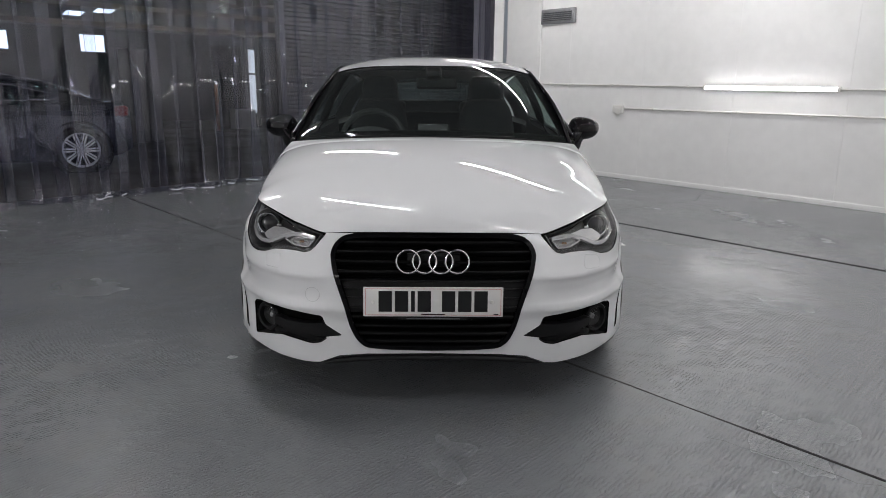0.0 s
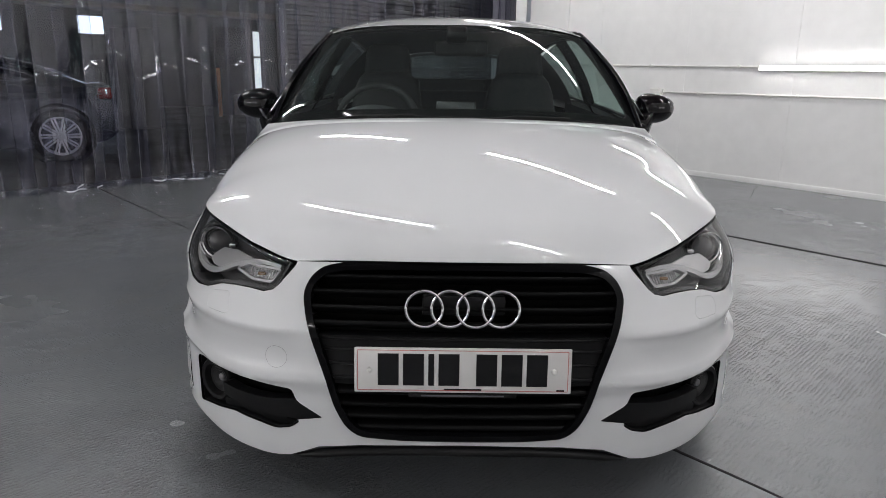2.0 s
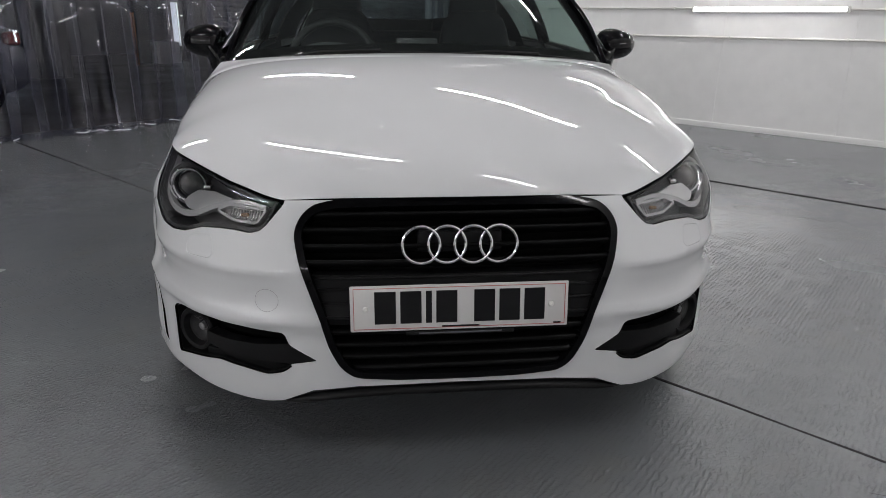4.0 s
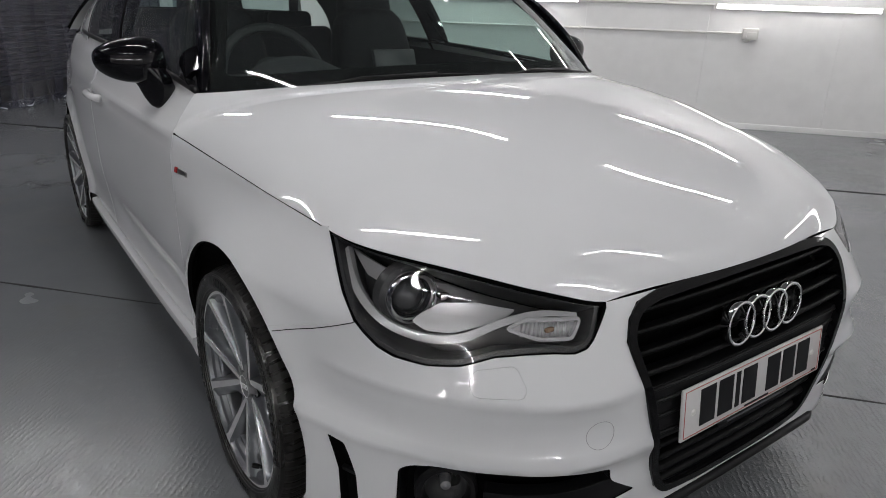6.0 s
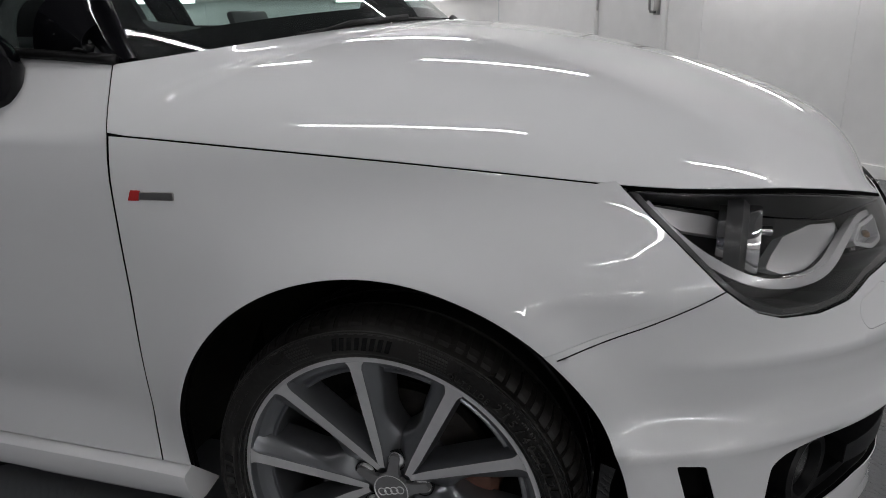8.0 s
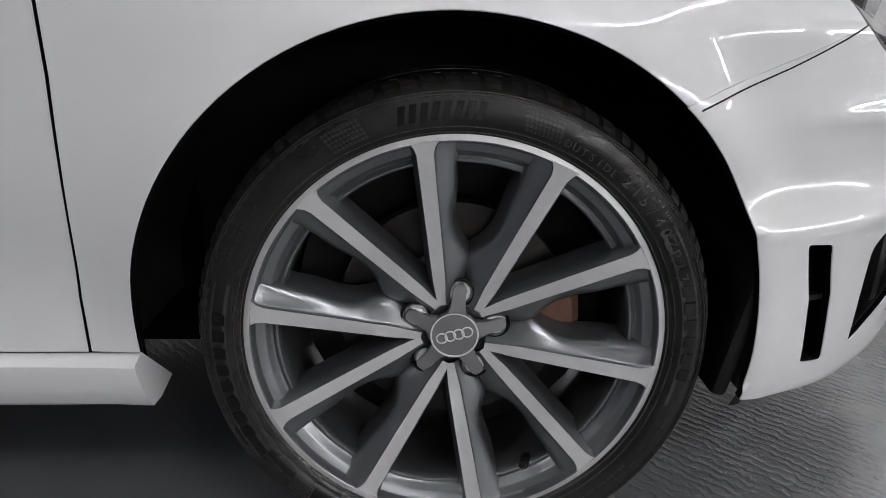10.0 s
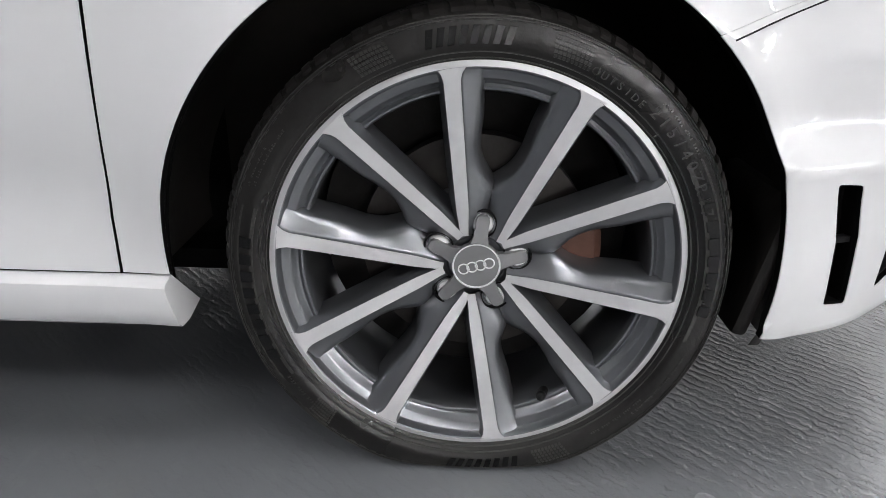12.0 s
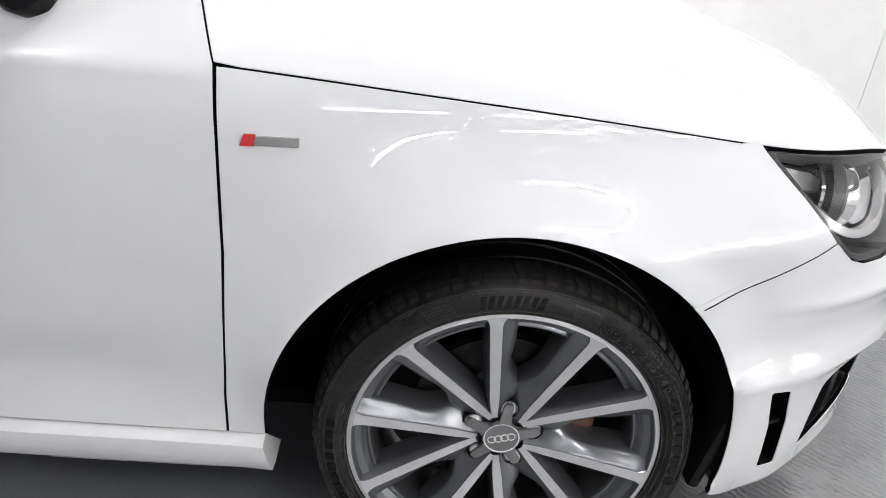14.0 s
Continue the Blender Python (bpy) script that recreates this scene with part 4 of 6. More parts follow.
SLOT = rounded([(0.976, 0.411), (0.934, 0.406), (0.911, 0.337), (0.903, 0.241), (0.947, 0.248), (0.953, 0.336)], 0.006)
WASHER = rounded([(0.699, 0.590), (0.690, 0.611), (0.617, 0.622), (0.595, 0.583), (0.604, 0.570), (0.688, 0.568)], 0.012)
g_low = [p for p in GRILLE if p[1] < 0.7105 and p[0] > 0.01]
arch_front = arc_uz(-12.6, 48.5, 24)
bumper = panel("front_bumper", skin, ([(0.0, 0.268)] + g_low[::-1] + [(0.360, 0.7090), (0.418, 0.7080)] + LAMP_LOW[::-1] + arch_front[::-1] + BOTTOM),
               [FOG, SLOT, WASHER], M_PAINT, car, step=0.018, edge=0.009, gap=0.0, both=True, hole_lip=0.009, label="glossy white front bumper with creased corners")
for s in (1, -1):
    panel("washer_cover", skin, inset(WASHER, 0.0011), [], M_PAINT, bumper, side=s, step=0.012, edge=0.006, lip=0.006)
ring = [skin1(0.455 + 0.0285 * math.cos(a), 0.485 + 0.027 * math.sin(a), 0.0002)[0] for a in np.linspace(0, 2 * math.pi, 40, endpoint=False)]
for p in ring:
    p.x = -p.x
tube("tow_cover_seam", ring, 0.0006, M_SEAM, bumper, n=5, closed=True)

# fog openings: dark back, fins, lamp, and the corner slots
for s in (1, -1):
    fo = new("fog_bay")
    fo.parent = car
    fo["label"] = "black plastic lower corner grille"
    panel("bay_back", skin, [(0.30, 0.215), (0.895, 0.205), (0.885, 0.425), (0.30, 0.43)], [], M_DEEP, fo, side=s, step=0.03, lip=0.002, shift=-0.055)
    panel("bay_rim", skin, inset(FOG, -0.006), [inset(FOG, 0.0015)], M_BLACK, fo, side=s, step=0.02, edge=0.01, lip=0.001, shift=-0.0085, hole_lip=0.05)
    panel("slot_rim", skin, inset(SLOT, -0.004), [inset(SLOT, 0.001)], M_DEEP, fo, side=s, step=0.02, edge=0.01, lip=0.001, shift=-0.006, hole_lip=0.02)
    panel("fin", skin, [(0.337, 0.3245), (0.412, 0.314), (0.60, 0.322), (0.66, 0.328), (0.66, 0.362), (0.60, 0.360), (0.50, 0.362), (0.41, 0.369)], [], M_BLACK, fo, side=s, step=0.02, lip=0.03, shift=-0.004)
    panel("fin", skin, [(0.40, 0.295), (0.47, 0.282), (0.60, 0.297), (0.70, 0.277), (0.70, 0.297), (0.60, 0.315), (0.47, 0.305)], [], M_BLACK, fo, side=s, step=0.02, lip=0.03, shift=-0.02)
    p, n = skin1(0.738, 0.338, -0.028)
    p = Vector((p.x * s, p.y, p.z))
    fwd = Vector((n.x * s * 0.55, n.y, 0)).normalized()
    lm = Matrix.Translation(p) @ fwd.to_track_quat("Z", "Y").to_matrix().to_4x4()
    lathe("fog_ring", [(0.060, -0.03), (0.060, 0.012), (0.055, 0.018), (0.046, 0.016), (0.041, 0.004), (0.040, -0.02)], 36, M_BLACK, fo, lm)
    lathe("fog_bowl", [(0.0, -0.035), (0.018, -0.03), (0.034, -0.016), (0.040, 0.0)], 28, M_LAMPGREY, fo, lm)
    lathe("fog_bulb", [(0.0, 0.0), (0.010, -0.003), (0.012, -0.03)], 16, M_VENT, fo, lm)
    lathe("fog_lens", [(0.0, 0.010), (0.015, 0.009), (0.03, 0.006), (0.041, 0.001)], 28, M_LENS, fo, lm)
    panel("slot_back", skin, [(0.885, 0.228), (0.995, 0.228), (0.995, 0.42), (0.90, 0.42)], [], M_DEEP, fo, side=s, step=0.03, lip=0.001, shift=-0.025)
    panel("slot_web", skin, [(0.90, 0.325), (0.965, 0.330), (0.965, 0.337), (0.90, 0.332)], [], M_BLACK, fo, side=s, step=0.03, lip=0.01, shift=-0.010)

# dark lip under the bumper
lip_z = Spline([0, 0.25, 0.41, 0.47, 0.57], [0.234, 0.230, 0.206, 0.192, 0.188])
tube("lower_lip", [skin1(u, float(lip_z(abs(u))), -0.004)[0] for u in np.linspace(-0.43, 0.43, 40)], [0.016 * min(1.0, 0.3 + (0.43 - abs(u)) * 10) for u in np.linspace(-0.43, 0.43, 40)], M_BLACK, car, "dark grey lower lip", n=8, flat=0.7)

# ---- grille
G_FRONT = Spline([0.20, 0.27, 0.35, 0.43, 0.50, 0.56, 0.63, 0.71, 0.79], [-0.025, -0.010, -0.002, 0.0060, 0.0065, 0.0005, -0.027, -0.070, -0.14])


def grille_skin(u, z):
    """The front of the car without the bumper's creases, for the grille frame."""
    u, z = np.asarray(u, float), np.asarray(z, float)
    b, e = OUTLINE(u), 1e-3
    tn = OUTLINE(u + e) - OUTLINE(u - e)
    tn = tn / np.linalg.norm(tn, axis=-1, keepdims=True)
    n = np.stack([tn[..., 1], -tn[..., 0]], -1)
    return np.concatenate([b + n * G_FRONT(z)[..., None], z[..., None]], -1)


grille = new("grille")
grille.parent = car
grille["label"] = "gloss black single-frame grille with horizontal slats"
full = [(-u, z) for u, z in GRILLE[::-1][:-1]] + GRILLE[:-1]
full = np.array(full)
panel("grille_frame", grille_skin, rounded(full, 0.02, 4), [rounded(inset(full, 0.017), 0.02, 4)], M_FRAME, grille, step=0.02, edge=0.01, lip=0.05, shift=0.0055, hole_lip=0.05)
panel("mesh_back", skin, inset(full, 0.012), [], M_DEEP, grille, step=0.04, edge=0.03, lip=0.001, shift=-0.055)


def grille_width(z):
    zs = [p[1] for p in GRILLE[3:-1]][::-1]
    us = [p[0] for p in GRILLE[3:-1]][::-1]
    return float(np.interp(z, zs, us)) - 0.012


for z in (0.680, 0.646, 0.612, 0.578, 0.395, 0.362, 0.329, 0.296):
    w = grille_width(z)
    vs, fs = [], []
    uu = np.linspace(-w, w, 33)
    prof = [(0.012, -0.045), (0.0095, -0.012), (0.005, -0.005), (-0.003, -0.007), (-0.008, -0.045)]
    for u in uu:
        for dz, d in prof:
            p, n = skin1(u, z, d)
            vs.append(p + Vector((0, 0, dz)))
    m_ = len(prof)
    for i in range(len(uu) - 1):
        for k in range(m_ - 1):
            fs.append((i * m_ + k, i * m_ + k + 1, (i + 1) * m_ + k + 1, (i + 1) * m_ + k))
    part("slat", vs, fs, M_SLAT, grille)
for u in (-0.15, 0.15):
    for z0, z1 in ((0.296, 0.406),):
        if abs(u) < grille_width((z0 + z1) / 2):
            p, n = skin1(u, (z0 + z1) / 2, -0.05)
            box("rib", (0.006, 0.02, z1 - z0), Matrix.Translation(p), M_BLACK, grille, bevel=0.001, seg=1)
# plain centre field that carries the plate
panel("plate_field", skin, rounded([(-0.330, 0.418), (0.330, 0.418), (0.354, 0.546), (-0.354, 0.546)], 0.01), [], M_BLACK, grille, step=0.03, edge=0.02, lip=0.03, shift=-0.012)
for z in (0.443, 0.477, 0.511, 0.540):
    tube("field_rib", [skin1(u, z, -0.011)[0] for u in np.linspace(-0.34, 0.34, 20)], 0.004, M_BLACK, grille, n=6)

emblem = new("emblem")
emblem.parent = grille
emblem["label"] = "four linked chrome rings"
emblem.parent = car
for k in range(4):
    c = Vector((-0.003 + (k - 1.5) * 0.0605, 0.009, 0.6185))
    tilt = pose(0, 0, 0, -6)
    lathe("ring", [(0.0475, 0.004), (0.0465, 0.0085), (0.0435, 0.0095), (0.0405, 0.0085), (0.0395, 0.004), (0.0405, -0.01), (0.0465, -0.01)], 56, M_CHROME, emblem,
          Matrix.Translation(c + Vector((0, 0.002 * (k % 2), 0))) @ tilt @ pose(0, 0, 0, 90), closed=True)
    p = c + Vector((0, 0.012, 0))
box("emblem_mount", (0.20, 0.02, 0.05), pose(0, 0.036, 0.6185), M_BLACK, emblem, bevel=0.006)

# ---- number plate: plain bars instead of its characters
plate = new("number_plate")
plate.parent = car
plate["label"] = "white number plate with a thin red border and dark bars"
PM = pose(0, -0.005, 0.4665, -6)
box("plate_sheet", (0.522, 0.006, 0.112), PM, M_PLATE, plate, bevel=0.003, seg=2)
for w_, h_, x_, z_ in ((0.505, 0.0014, 0, 0.0495), (0.505, 0.0014, 0, -0.0495), (0.0014, 0.099, 0.2525, 0), (0.0014, 0.099, -0.2525, 0)):
    box("border_line", (w_, 0.001, h_), PM @ Matrix.Translation((x_, -0.0034, z_)), M_RED, plate, bevel=0)
x = -0.204
for k, w_ in enumerate((0.05, 0.05, 0.014, 0.05, 0.0, 0.05, 0.05, 0.05)):
    if w_ == 0.0:
        x += 0.030
        continue
    box("bar", (w_, 0.0012, 0.079), PM @ Matrix.Translation((x + w_ / 2, -0.0036, 0.002)), M_INK, plate, bevel=0)
    x += w_ + 0.0105
for x_, w_ in ((0, 0.09), (0.235, 0.018)):
    box("small_bar", (w_, 0.001, 0.004), PM @ Matrix.Translation((x_, -0.0034, -0.047)), M_INK, plate, bevel=0)
for x_ in (-0.225, 0.219):
    lathe("screw_cap", [(0.0, 0.003), (0.005, 0.0025), (0.007, 0.0)], 16, M_PLASTIC_W, plate, PM @ Matrix.Translation((x_, -0.003, 0.0)) @ pose(0, 0, 0, 90))
box("plate_strip", (0.26, 0.004, 0.010), PM @ Matrix.Translation((0, 0.002, -0.064)), M_BLACK, plate, bevel=0.001)
box("strip_bar", (0.20, 0.001, 0.0035), PM @ Matrix.Translation((0, -0.0006, -0.064)), M_SHEDGREY, plate, bevel=0)

# ---- headlights
LAMP_TOP = [(u, float(SHUT(u)) - 0.0015) for u in np.linspace(0.432, 1.055, 22)]
LAMP = LAMP_TOP + [(1.046, 0.775), (0.985, 0.718)] + LAMP_LOW[:-1]
LAMP = rounded(LAMP, [0.004] * len(LAMP), 3)
for s in (1, -1):
    hl = new("headlight")
    hl.parent = car
    hl["label"] = "clear swept-back headlight with a projector and light strip"
    panel("lens", skin, LAMP, [], M_LENS, hl, side=s, step=0.02, edge=0.012, lip=0.004, gap=0.003, shift=-0.001)
    panel("bezel", skin, LAMP, [rounded(inset(LAMP, 0.008), 0.006, 3) + np.array([0, 0.0035])], M_LAMPGREY, hl, side=s, step=0.015, edge=0.01, lip=0.06, gap=0.0035, shift=-0.006, hole_lip=0.07)
    panel("housing", skin, inset(LAMP, 0.008), [], M_LAMPGREY, hl, side=s, step=0.03, edge=0.02, lip=0.001, shift=-0.075)

    def spot(u, z, d):
        q = skin1(u, z, d)[0]
        return Vector((q.x * s, q.y, q.z))

    def strip(name, run, w0, w1, d, thick, material, lab=""):
        """A band along (u, z) points, w wide, at depth d."""
        run = np.array(run)
        tt = np.concatenate([[0], np.cumsum(np.linalg.norm(np.diff(run, axis=0), axis=1))])
        sp = Spline(tt, run)
        ts = np.linspace(0, tt[-1], 40)
        c = sp(ts)
        tg = sp(ts + 1e-3) - sp(ts - 1e-3)
        tg /= np.linalg.norm(tg, axis=1, keepdims=True)
        nm = np.stack([-tg[:, 1], tg[:, 0]], -1)
        wd = np.interp(ts, [0, tt[-1] * 0.5, tt[-1]], [w0, w1, w0 * 0.6])[:, None]
        up_, dn = c + nm * wd / 2, c - nm * wd / 2
        return panel(name, skin, np.concatenate([up_, dn[::-1]]), [], material, hl, side=s, step=0.012, edge=0.006, lip=thick, shift=d, label=lab)

    strip("light_strip", [(1.016, 0.765), (0.962, 0.718), (0.909, 0.683), (0.862, 0.660), (0.815, 0.650), (0.765, 0.650), (0.715, 0.660), (0.665, 0.681), (0.620, 0.695), (0.565, 0.703), (0.480, 0.697)], 0.0125, 0.0165, -0.022, 0.014, M_DRL, "pale curved light guide strip")
    panel("reflector_wing", skin, rounded([(0.810, 0.694), (0.775, 0.716), (0.700, 0.722), (0.616, 0.712), (0.640, 0.695), (0.690, 0.680), (0.744, 0.663), (0.795, 0.662), (0.826, 0.676)], 0.006), [], M_SILVER, hl, side=s, step=0.012, edge=0.008, lip=0.02, shift=-0.040, label="silver reflector wing")
    IND = rounded([(0.634, 0.678), (0.594, 0.694), (0.476, 0.690), (0.500, 0.660), (0.570, 0.661)], 0.008)
    panel("indicator_frame", skin, inset(IND, -0.0035), [inset(IND, 0.002)], M_DRL, hl, side=s, step=0.012, edge=0.008, lip=0.02, shift=-0.018, hole_lip=0.02)
    panel("indicator", skin, IND, [], M_SILVER, hl, side=s, step=0.012, edge=0.008, lip=0.005, shift=-0.034, label="silver ribbed indicator reflector")
    for u in np.linspace(0.505, 0.605, 12):
        tube("indicator_rib", [spot(u, 0.664, -0.033), spot(u - 0.006, 0.688, -0.033)], 0.0022, M_SILVER, hl, n=5)
    box("indicator_bulb", (0.020, 0.010, 0.009), Matrix.Translation(spot(0.545, 0.676, -0.026)), M_AMBER, hl, bevel=0.004)
    panel("upper_shelf", skin, [(1.02, 0.768), (0.90, 0.752), (0.875, 0.742), (0.89, 0.728), (0.955, 0.738)], [], M_SILVER, hl, side=s, step=0.012, edge=0.008, lip=0.01, shift=-0.045)
    c = spot(0.850, 0.722, -0.050)
    lm = Matrix.Translation(c) @ Vector((s * 0.12, -1, 0.02)).to_track_quat("Z", "Y").to_matrix().to_4x4()
    lathe("projector_bowl", [(0.047, -0.03), (0.049, 0.012), (0.046, 0.016), (0.040, 0.014), (0.037, 0.006)], 40, M_CHROME, hl, lm)
    lathe("projector_lens", [(0.0, 0.026), (0.012, 0.024), (0.024, 0.018), (0.033, 0.008), (0.036, -0.005)], 36, M_PROJ, hl, lm, "dark glass projector lens")
    lathe("projector_ring", [(0.049, 0.004), (0.0495, 0.020), (0.0475, 0.024), (0.0445, 0.022), (0.0435, 0.010)], 40, M_CHROME, hl, lm, "chrome ring round the projector")
    lathe("projector_shroud", [(0.062, -0.02), (0.058, 0.0), (0.049, 0.008)], 40, M_LAMPGREY, hl, lm)
    box("projector_clip", (0.02, 0.012, 0.045), lm @ Matrix.Translation((-s * 0.055, 0.0, 0.02)), M_CHROME, hl, bevel=0.004)

# ---- bonnet: curves across from a centre line to the shut line
BB = [0, 0.12, 0.25, 0.40, 0.58, 0.75, 0.88, 1.0]
B_U = Spline(BB[:7], [0.418, 0.53, 0.67, 0.86, 1.08, 1.43, 1.803])
B_C = Spline(BB, [(0.053, 0.720), (0.085, 0.767), (0.159, 0.820), (0.30, 0.874), (0.498, 0.930), (0.718, 0.973), (0.876, 0.993), (0.965, 0.998)])
B_K = Spline(BB, [0.539, 0.542, 0.542, 0.538, 0.553, 0.588, 0.615, 0.598])
B_T = Spline(BB, [(-0.138, 0.002, 0.002), (-0.111, 0.019, 0.029), (-0.098, 0.034, 0.050), (-0.093, 0.043, 0.073), (-0.079, 0.035, 0.097), (-0.066, -0.003, 0.122), (-0.075, -0.062, 0.100), (-0.101, -0.139, 0.017)])


BONNET_CREASE = Spline([0.0, 0.05, 0.14, 0.23, 0.34, 0.70, 1.07, 1.30], [0.33, 0.365, 0.42, 0.46, 0.505, 0.62, 0.68, 0.70])


def bonnet_edge(b):
    us = B_U(np.minimum(b, 0.88))
    e = skin(us, SHUT(us) + 0.0018)
    k = np.clip((b - 0.88) / 0.12, 0, 1)
    top = skin(1.803 + 0.034 * k, 0.855 + 0.092 * k)
    return np.where((b > 0.88)[..., None], top, e)


def bonnet(a, b):
    """a across from the centre (0) to the edge (1), signed; b from the nose to the windscreen."""
    a, b = np.asarray(a, float), np.asarray(b, float)
    sg, t = np.sign(a), np.abs(a)[..., None]
    e = bonnet_edge(b)
    cz = B_C(b)
    c0 = np.stack([0 * b, cz[..., 0], cz[..., 1]], -1)
    c1 = np.stack([B_K(b) * e[..., 0], cz[..., 0] + 0.02 * (e[..., 1] - cz[..., 0]), cz[..., 1]], -1)
    c2 = e + B_T(b)
    p = (1 - t) ** 3 * c0 + 3 * t * (1 - t) ** 2 * c1 + 3 * t * t * (1 - t) * c2 + t ** 3 * e
    # a pressed crease runs from each grille corner back to the screen pillar
    away_ = np.sqrt((p[..., 0] - BONNET_CREASE(p[..., 1])) ** 2 + 0.012 ** 2)
    p[..., 2] += 0.0024 * np.exp(-away_ / 0.070) * (1 - t[..., 0] ** 2) * (1 - ease(0.55, 0.95, p[..., 1]))
    p[..., 0] *= np.where(sg < 0, -1, 1)
    return p


panel("bonnet", bonnet, [(-1, 0), (-0.5, 0), (0, 0), (0.5, 0), (1, 0), (1, 0.25), (1, 0.5), (1, 0.75), (1, 1), (0.5, 1), (0, 1), (-0.5, 1), (-1, 1), (-1, 0.75), (-1, 0.5), (-1, 0.25)], [], M_PAINT, car,
      step=0.022, edge=0.011, lip=0.014, label="glossy white domed bonnet")

# ---- front wings, doors, sills, rear body
SEAM = [(0.923, 0.655), (1.03, 0.610), (1.137, 0.570)]
arch_rest = arc_uz(48.5, 183.2, 44)
lamp_side = [(0.923, 0.655), (0.985, 0.718), (1.046, 0.775), (1.062, 0.791)]
wing = lamp_side + [(u, float(SHUT(u)) - 0.001) for u in np.linspace(1.09, 1.800, 26)] + [(1.800, 0.76), (1.802, 0.60), (1.811, 0.46), (1.818, 0.35), (1.817, 0.2805)] + arch_rest[::-1]
door_line = [(1.845, 0.954), (1.841, 0.945), (1.824, 0.90), (1.806, 0.852), (1.805, 0.76), (1.807, 0.60), (1.815, 0.46), (1.823, 0.35), (1.822, 0.280)]
door_line = [(u - 0.0013, z) for u, z in door_line]
door_out = door_line[::-1] + [(2.05, 0.966), (2.35, 0.980), (2.65, 0.992), (2.95, 1.0), (2.985, 0.82), (2.985, 0.52), (2.93, 0.36), (2.89, 0.283)]
rear = [(2.895, 0.283), (2.935, 0.36), (2.990, 0.52), (2.990, 0.82), (2.956, 1.0), (3.6, 1.0), (4.0, 0.985), (4.4, 0.985), (5.15, 0.985), (5.15, 0.24), (4.5, 0.24), (4.24, 0.24)] + arc_uz(187, -10, 48, yc=AXLE_R)[::-1] + [(3.41, 0.285)]
for s in (1, -1):
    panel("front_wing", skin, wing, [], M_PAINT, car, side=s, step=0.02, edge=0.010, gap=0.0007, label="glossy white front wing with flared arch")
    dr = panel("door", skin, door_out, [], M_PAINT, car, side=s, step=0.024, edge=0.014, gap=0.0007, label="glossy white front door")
    sl = [(-0.004, 0.2780), (0.0170, 0.2745), (0.0208, 0.2715), (0.0215, 0.2640), (0.0195, 0.2450), (0.0150, 0.2235), (0.0095, 0.2150), (-0.012, 0.2105), (-0.055, 0.2120)]
    vs, fs = [], []
    for k in range(41):
        for off, z in sl:
            u0 = 1.760 - 0.012 * (0.2785 - z) / 0.0665
            u = u0 + (3.41 - u0) * (k / 40) ** 1.6
            flare = 0.003 * (1 - ease(0.0, 0.05, u - u0)) * (0.2785 - z) / 0.0665
            q, q2 = skin1(u, z, off)[0], skin1(max(u, 1.90), z, off)[0]
            vs.append(((q2.x + flare) * s, q.y, q.z))
    for k in range(40):
        for i in range(len(sl) - 1):
            f = (k * 9 + i, k * 9 + i + 1, (k + 1) * 9 + i + 1, (k + 1) * 9 + i)
            fs.append(f if s > 0 else f[::-1])
    fs.append(tuple(range(9)) if s < 0 else tuple(range(9))[::-1])
    sk = part("sill", vs, fs, M_PAINT, car, "glossy white side skirt with a flared front end")
    sk.data.set_sharp_from_angle(angle=radians(42))
    tube("sill_seam", [Vector((q.x * s, q.y, q.z)) for q in (skin1(u, 0.2165, 0.0112)[0] for u in np.linspace(1.83, 2.1, 12))], 0.0008, M_SEAM, sk, n=5)
    panel("rear_quarter", skin, rear, [], M_PAINT, car, side=s, step=0.05, edge=0.02, lip=0.012, gap=0.001)
    seam_run = dense(SEAM, 0.02, closed=False)
    tube("bumper_seam", [Vector((q.x * s, q.y, q.z)) for q in (skin1(u, z, 0.0002)[0] for u, z in seam_run)], 0.0010, M_BLACK, car, n=6)
    # door handle
    run = [skin1(2.84 + k * 0.10, 0.82, 0.010 + 0.024 * (1 - k ** 4))[0] for k in np.linspace(-1, 1, 13)]
    tube("door_handle", [Vector((p.x * s, p.y, p.z)) for p in run], 0.014, M_PAINT, dr, "white pull handle", n=10)
    # wing badge
    bd = new("badge")
    bd.parent = car
    bd["label"] = "small chrome and red wing badge"
    panel("badge_plate", skin, rounded([(1.701, 0.7575), (1.760, 0.758), (1.760, 0.7690), (1.701, 0.7685)], 0.002), [], M_STEEL, bd, side=s, step=0.01, edge=0.006, lip=0.003, shift=0.003)
    panel("badge_red", skin, [(1.757, 0.757), (1.773, 0.757), (1.768, 0.7715), (1.754, 0.7715)], [], M_BADGE_RED, bd, side=s, step=0.01, edge=0.006, lip=0.003, shift=0.0042)

# black sheet added to paint the shade behind the gaps, with the wheel arches cut
shell_holes = [np.array([(u, z) for u, z in arc_uz(-40, 220, 40, r=0.378, yc=yc)]) for yc in (AXLE_F, AXLE_R)]
for s in (1, -1):
    panel("gap_shade", skin, [(1.12, 0.22), (2.0, 0.22), (3.0, 0.22), (5.15, 0.24), (5.15, 0.95), (4.0, 0.94), (1.87, 0.93), (1.81, 0.83), (1.30, 0.78), (1.12, 0.75)], shell_holes, M_DEEP, car, side=s, step=0.06, edge=0.03, lip=0.001, shift=-0.022)
# unseen black boxes that keep the inside of the body dark
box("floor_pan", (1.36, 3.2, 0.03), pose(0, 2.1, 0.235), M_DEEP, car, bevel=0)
box("engine_bay_filler", (1.02, 0.86, 0.38), pose(0, 0.70, 0.46), M_DEEP, car, bevel=0.03)


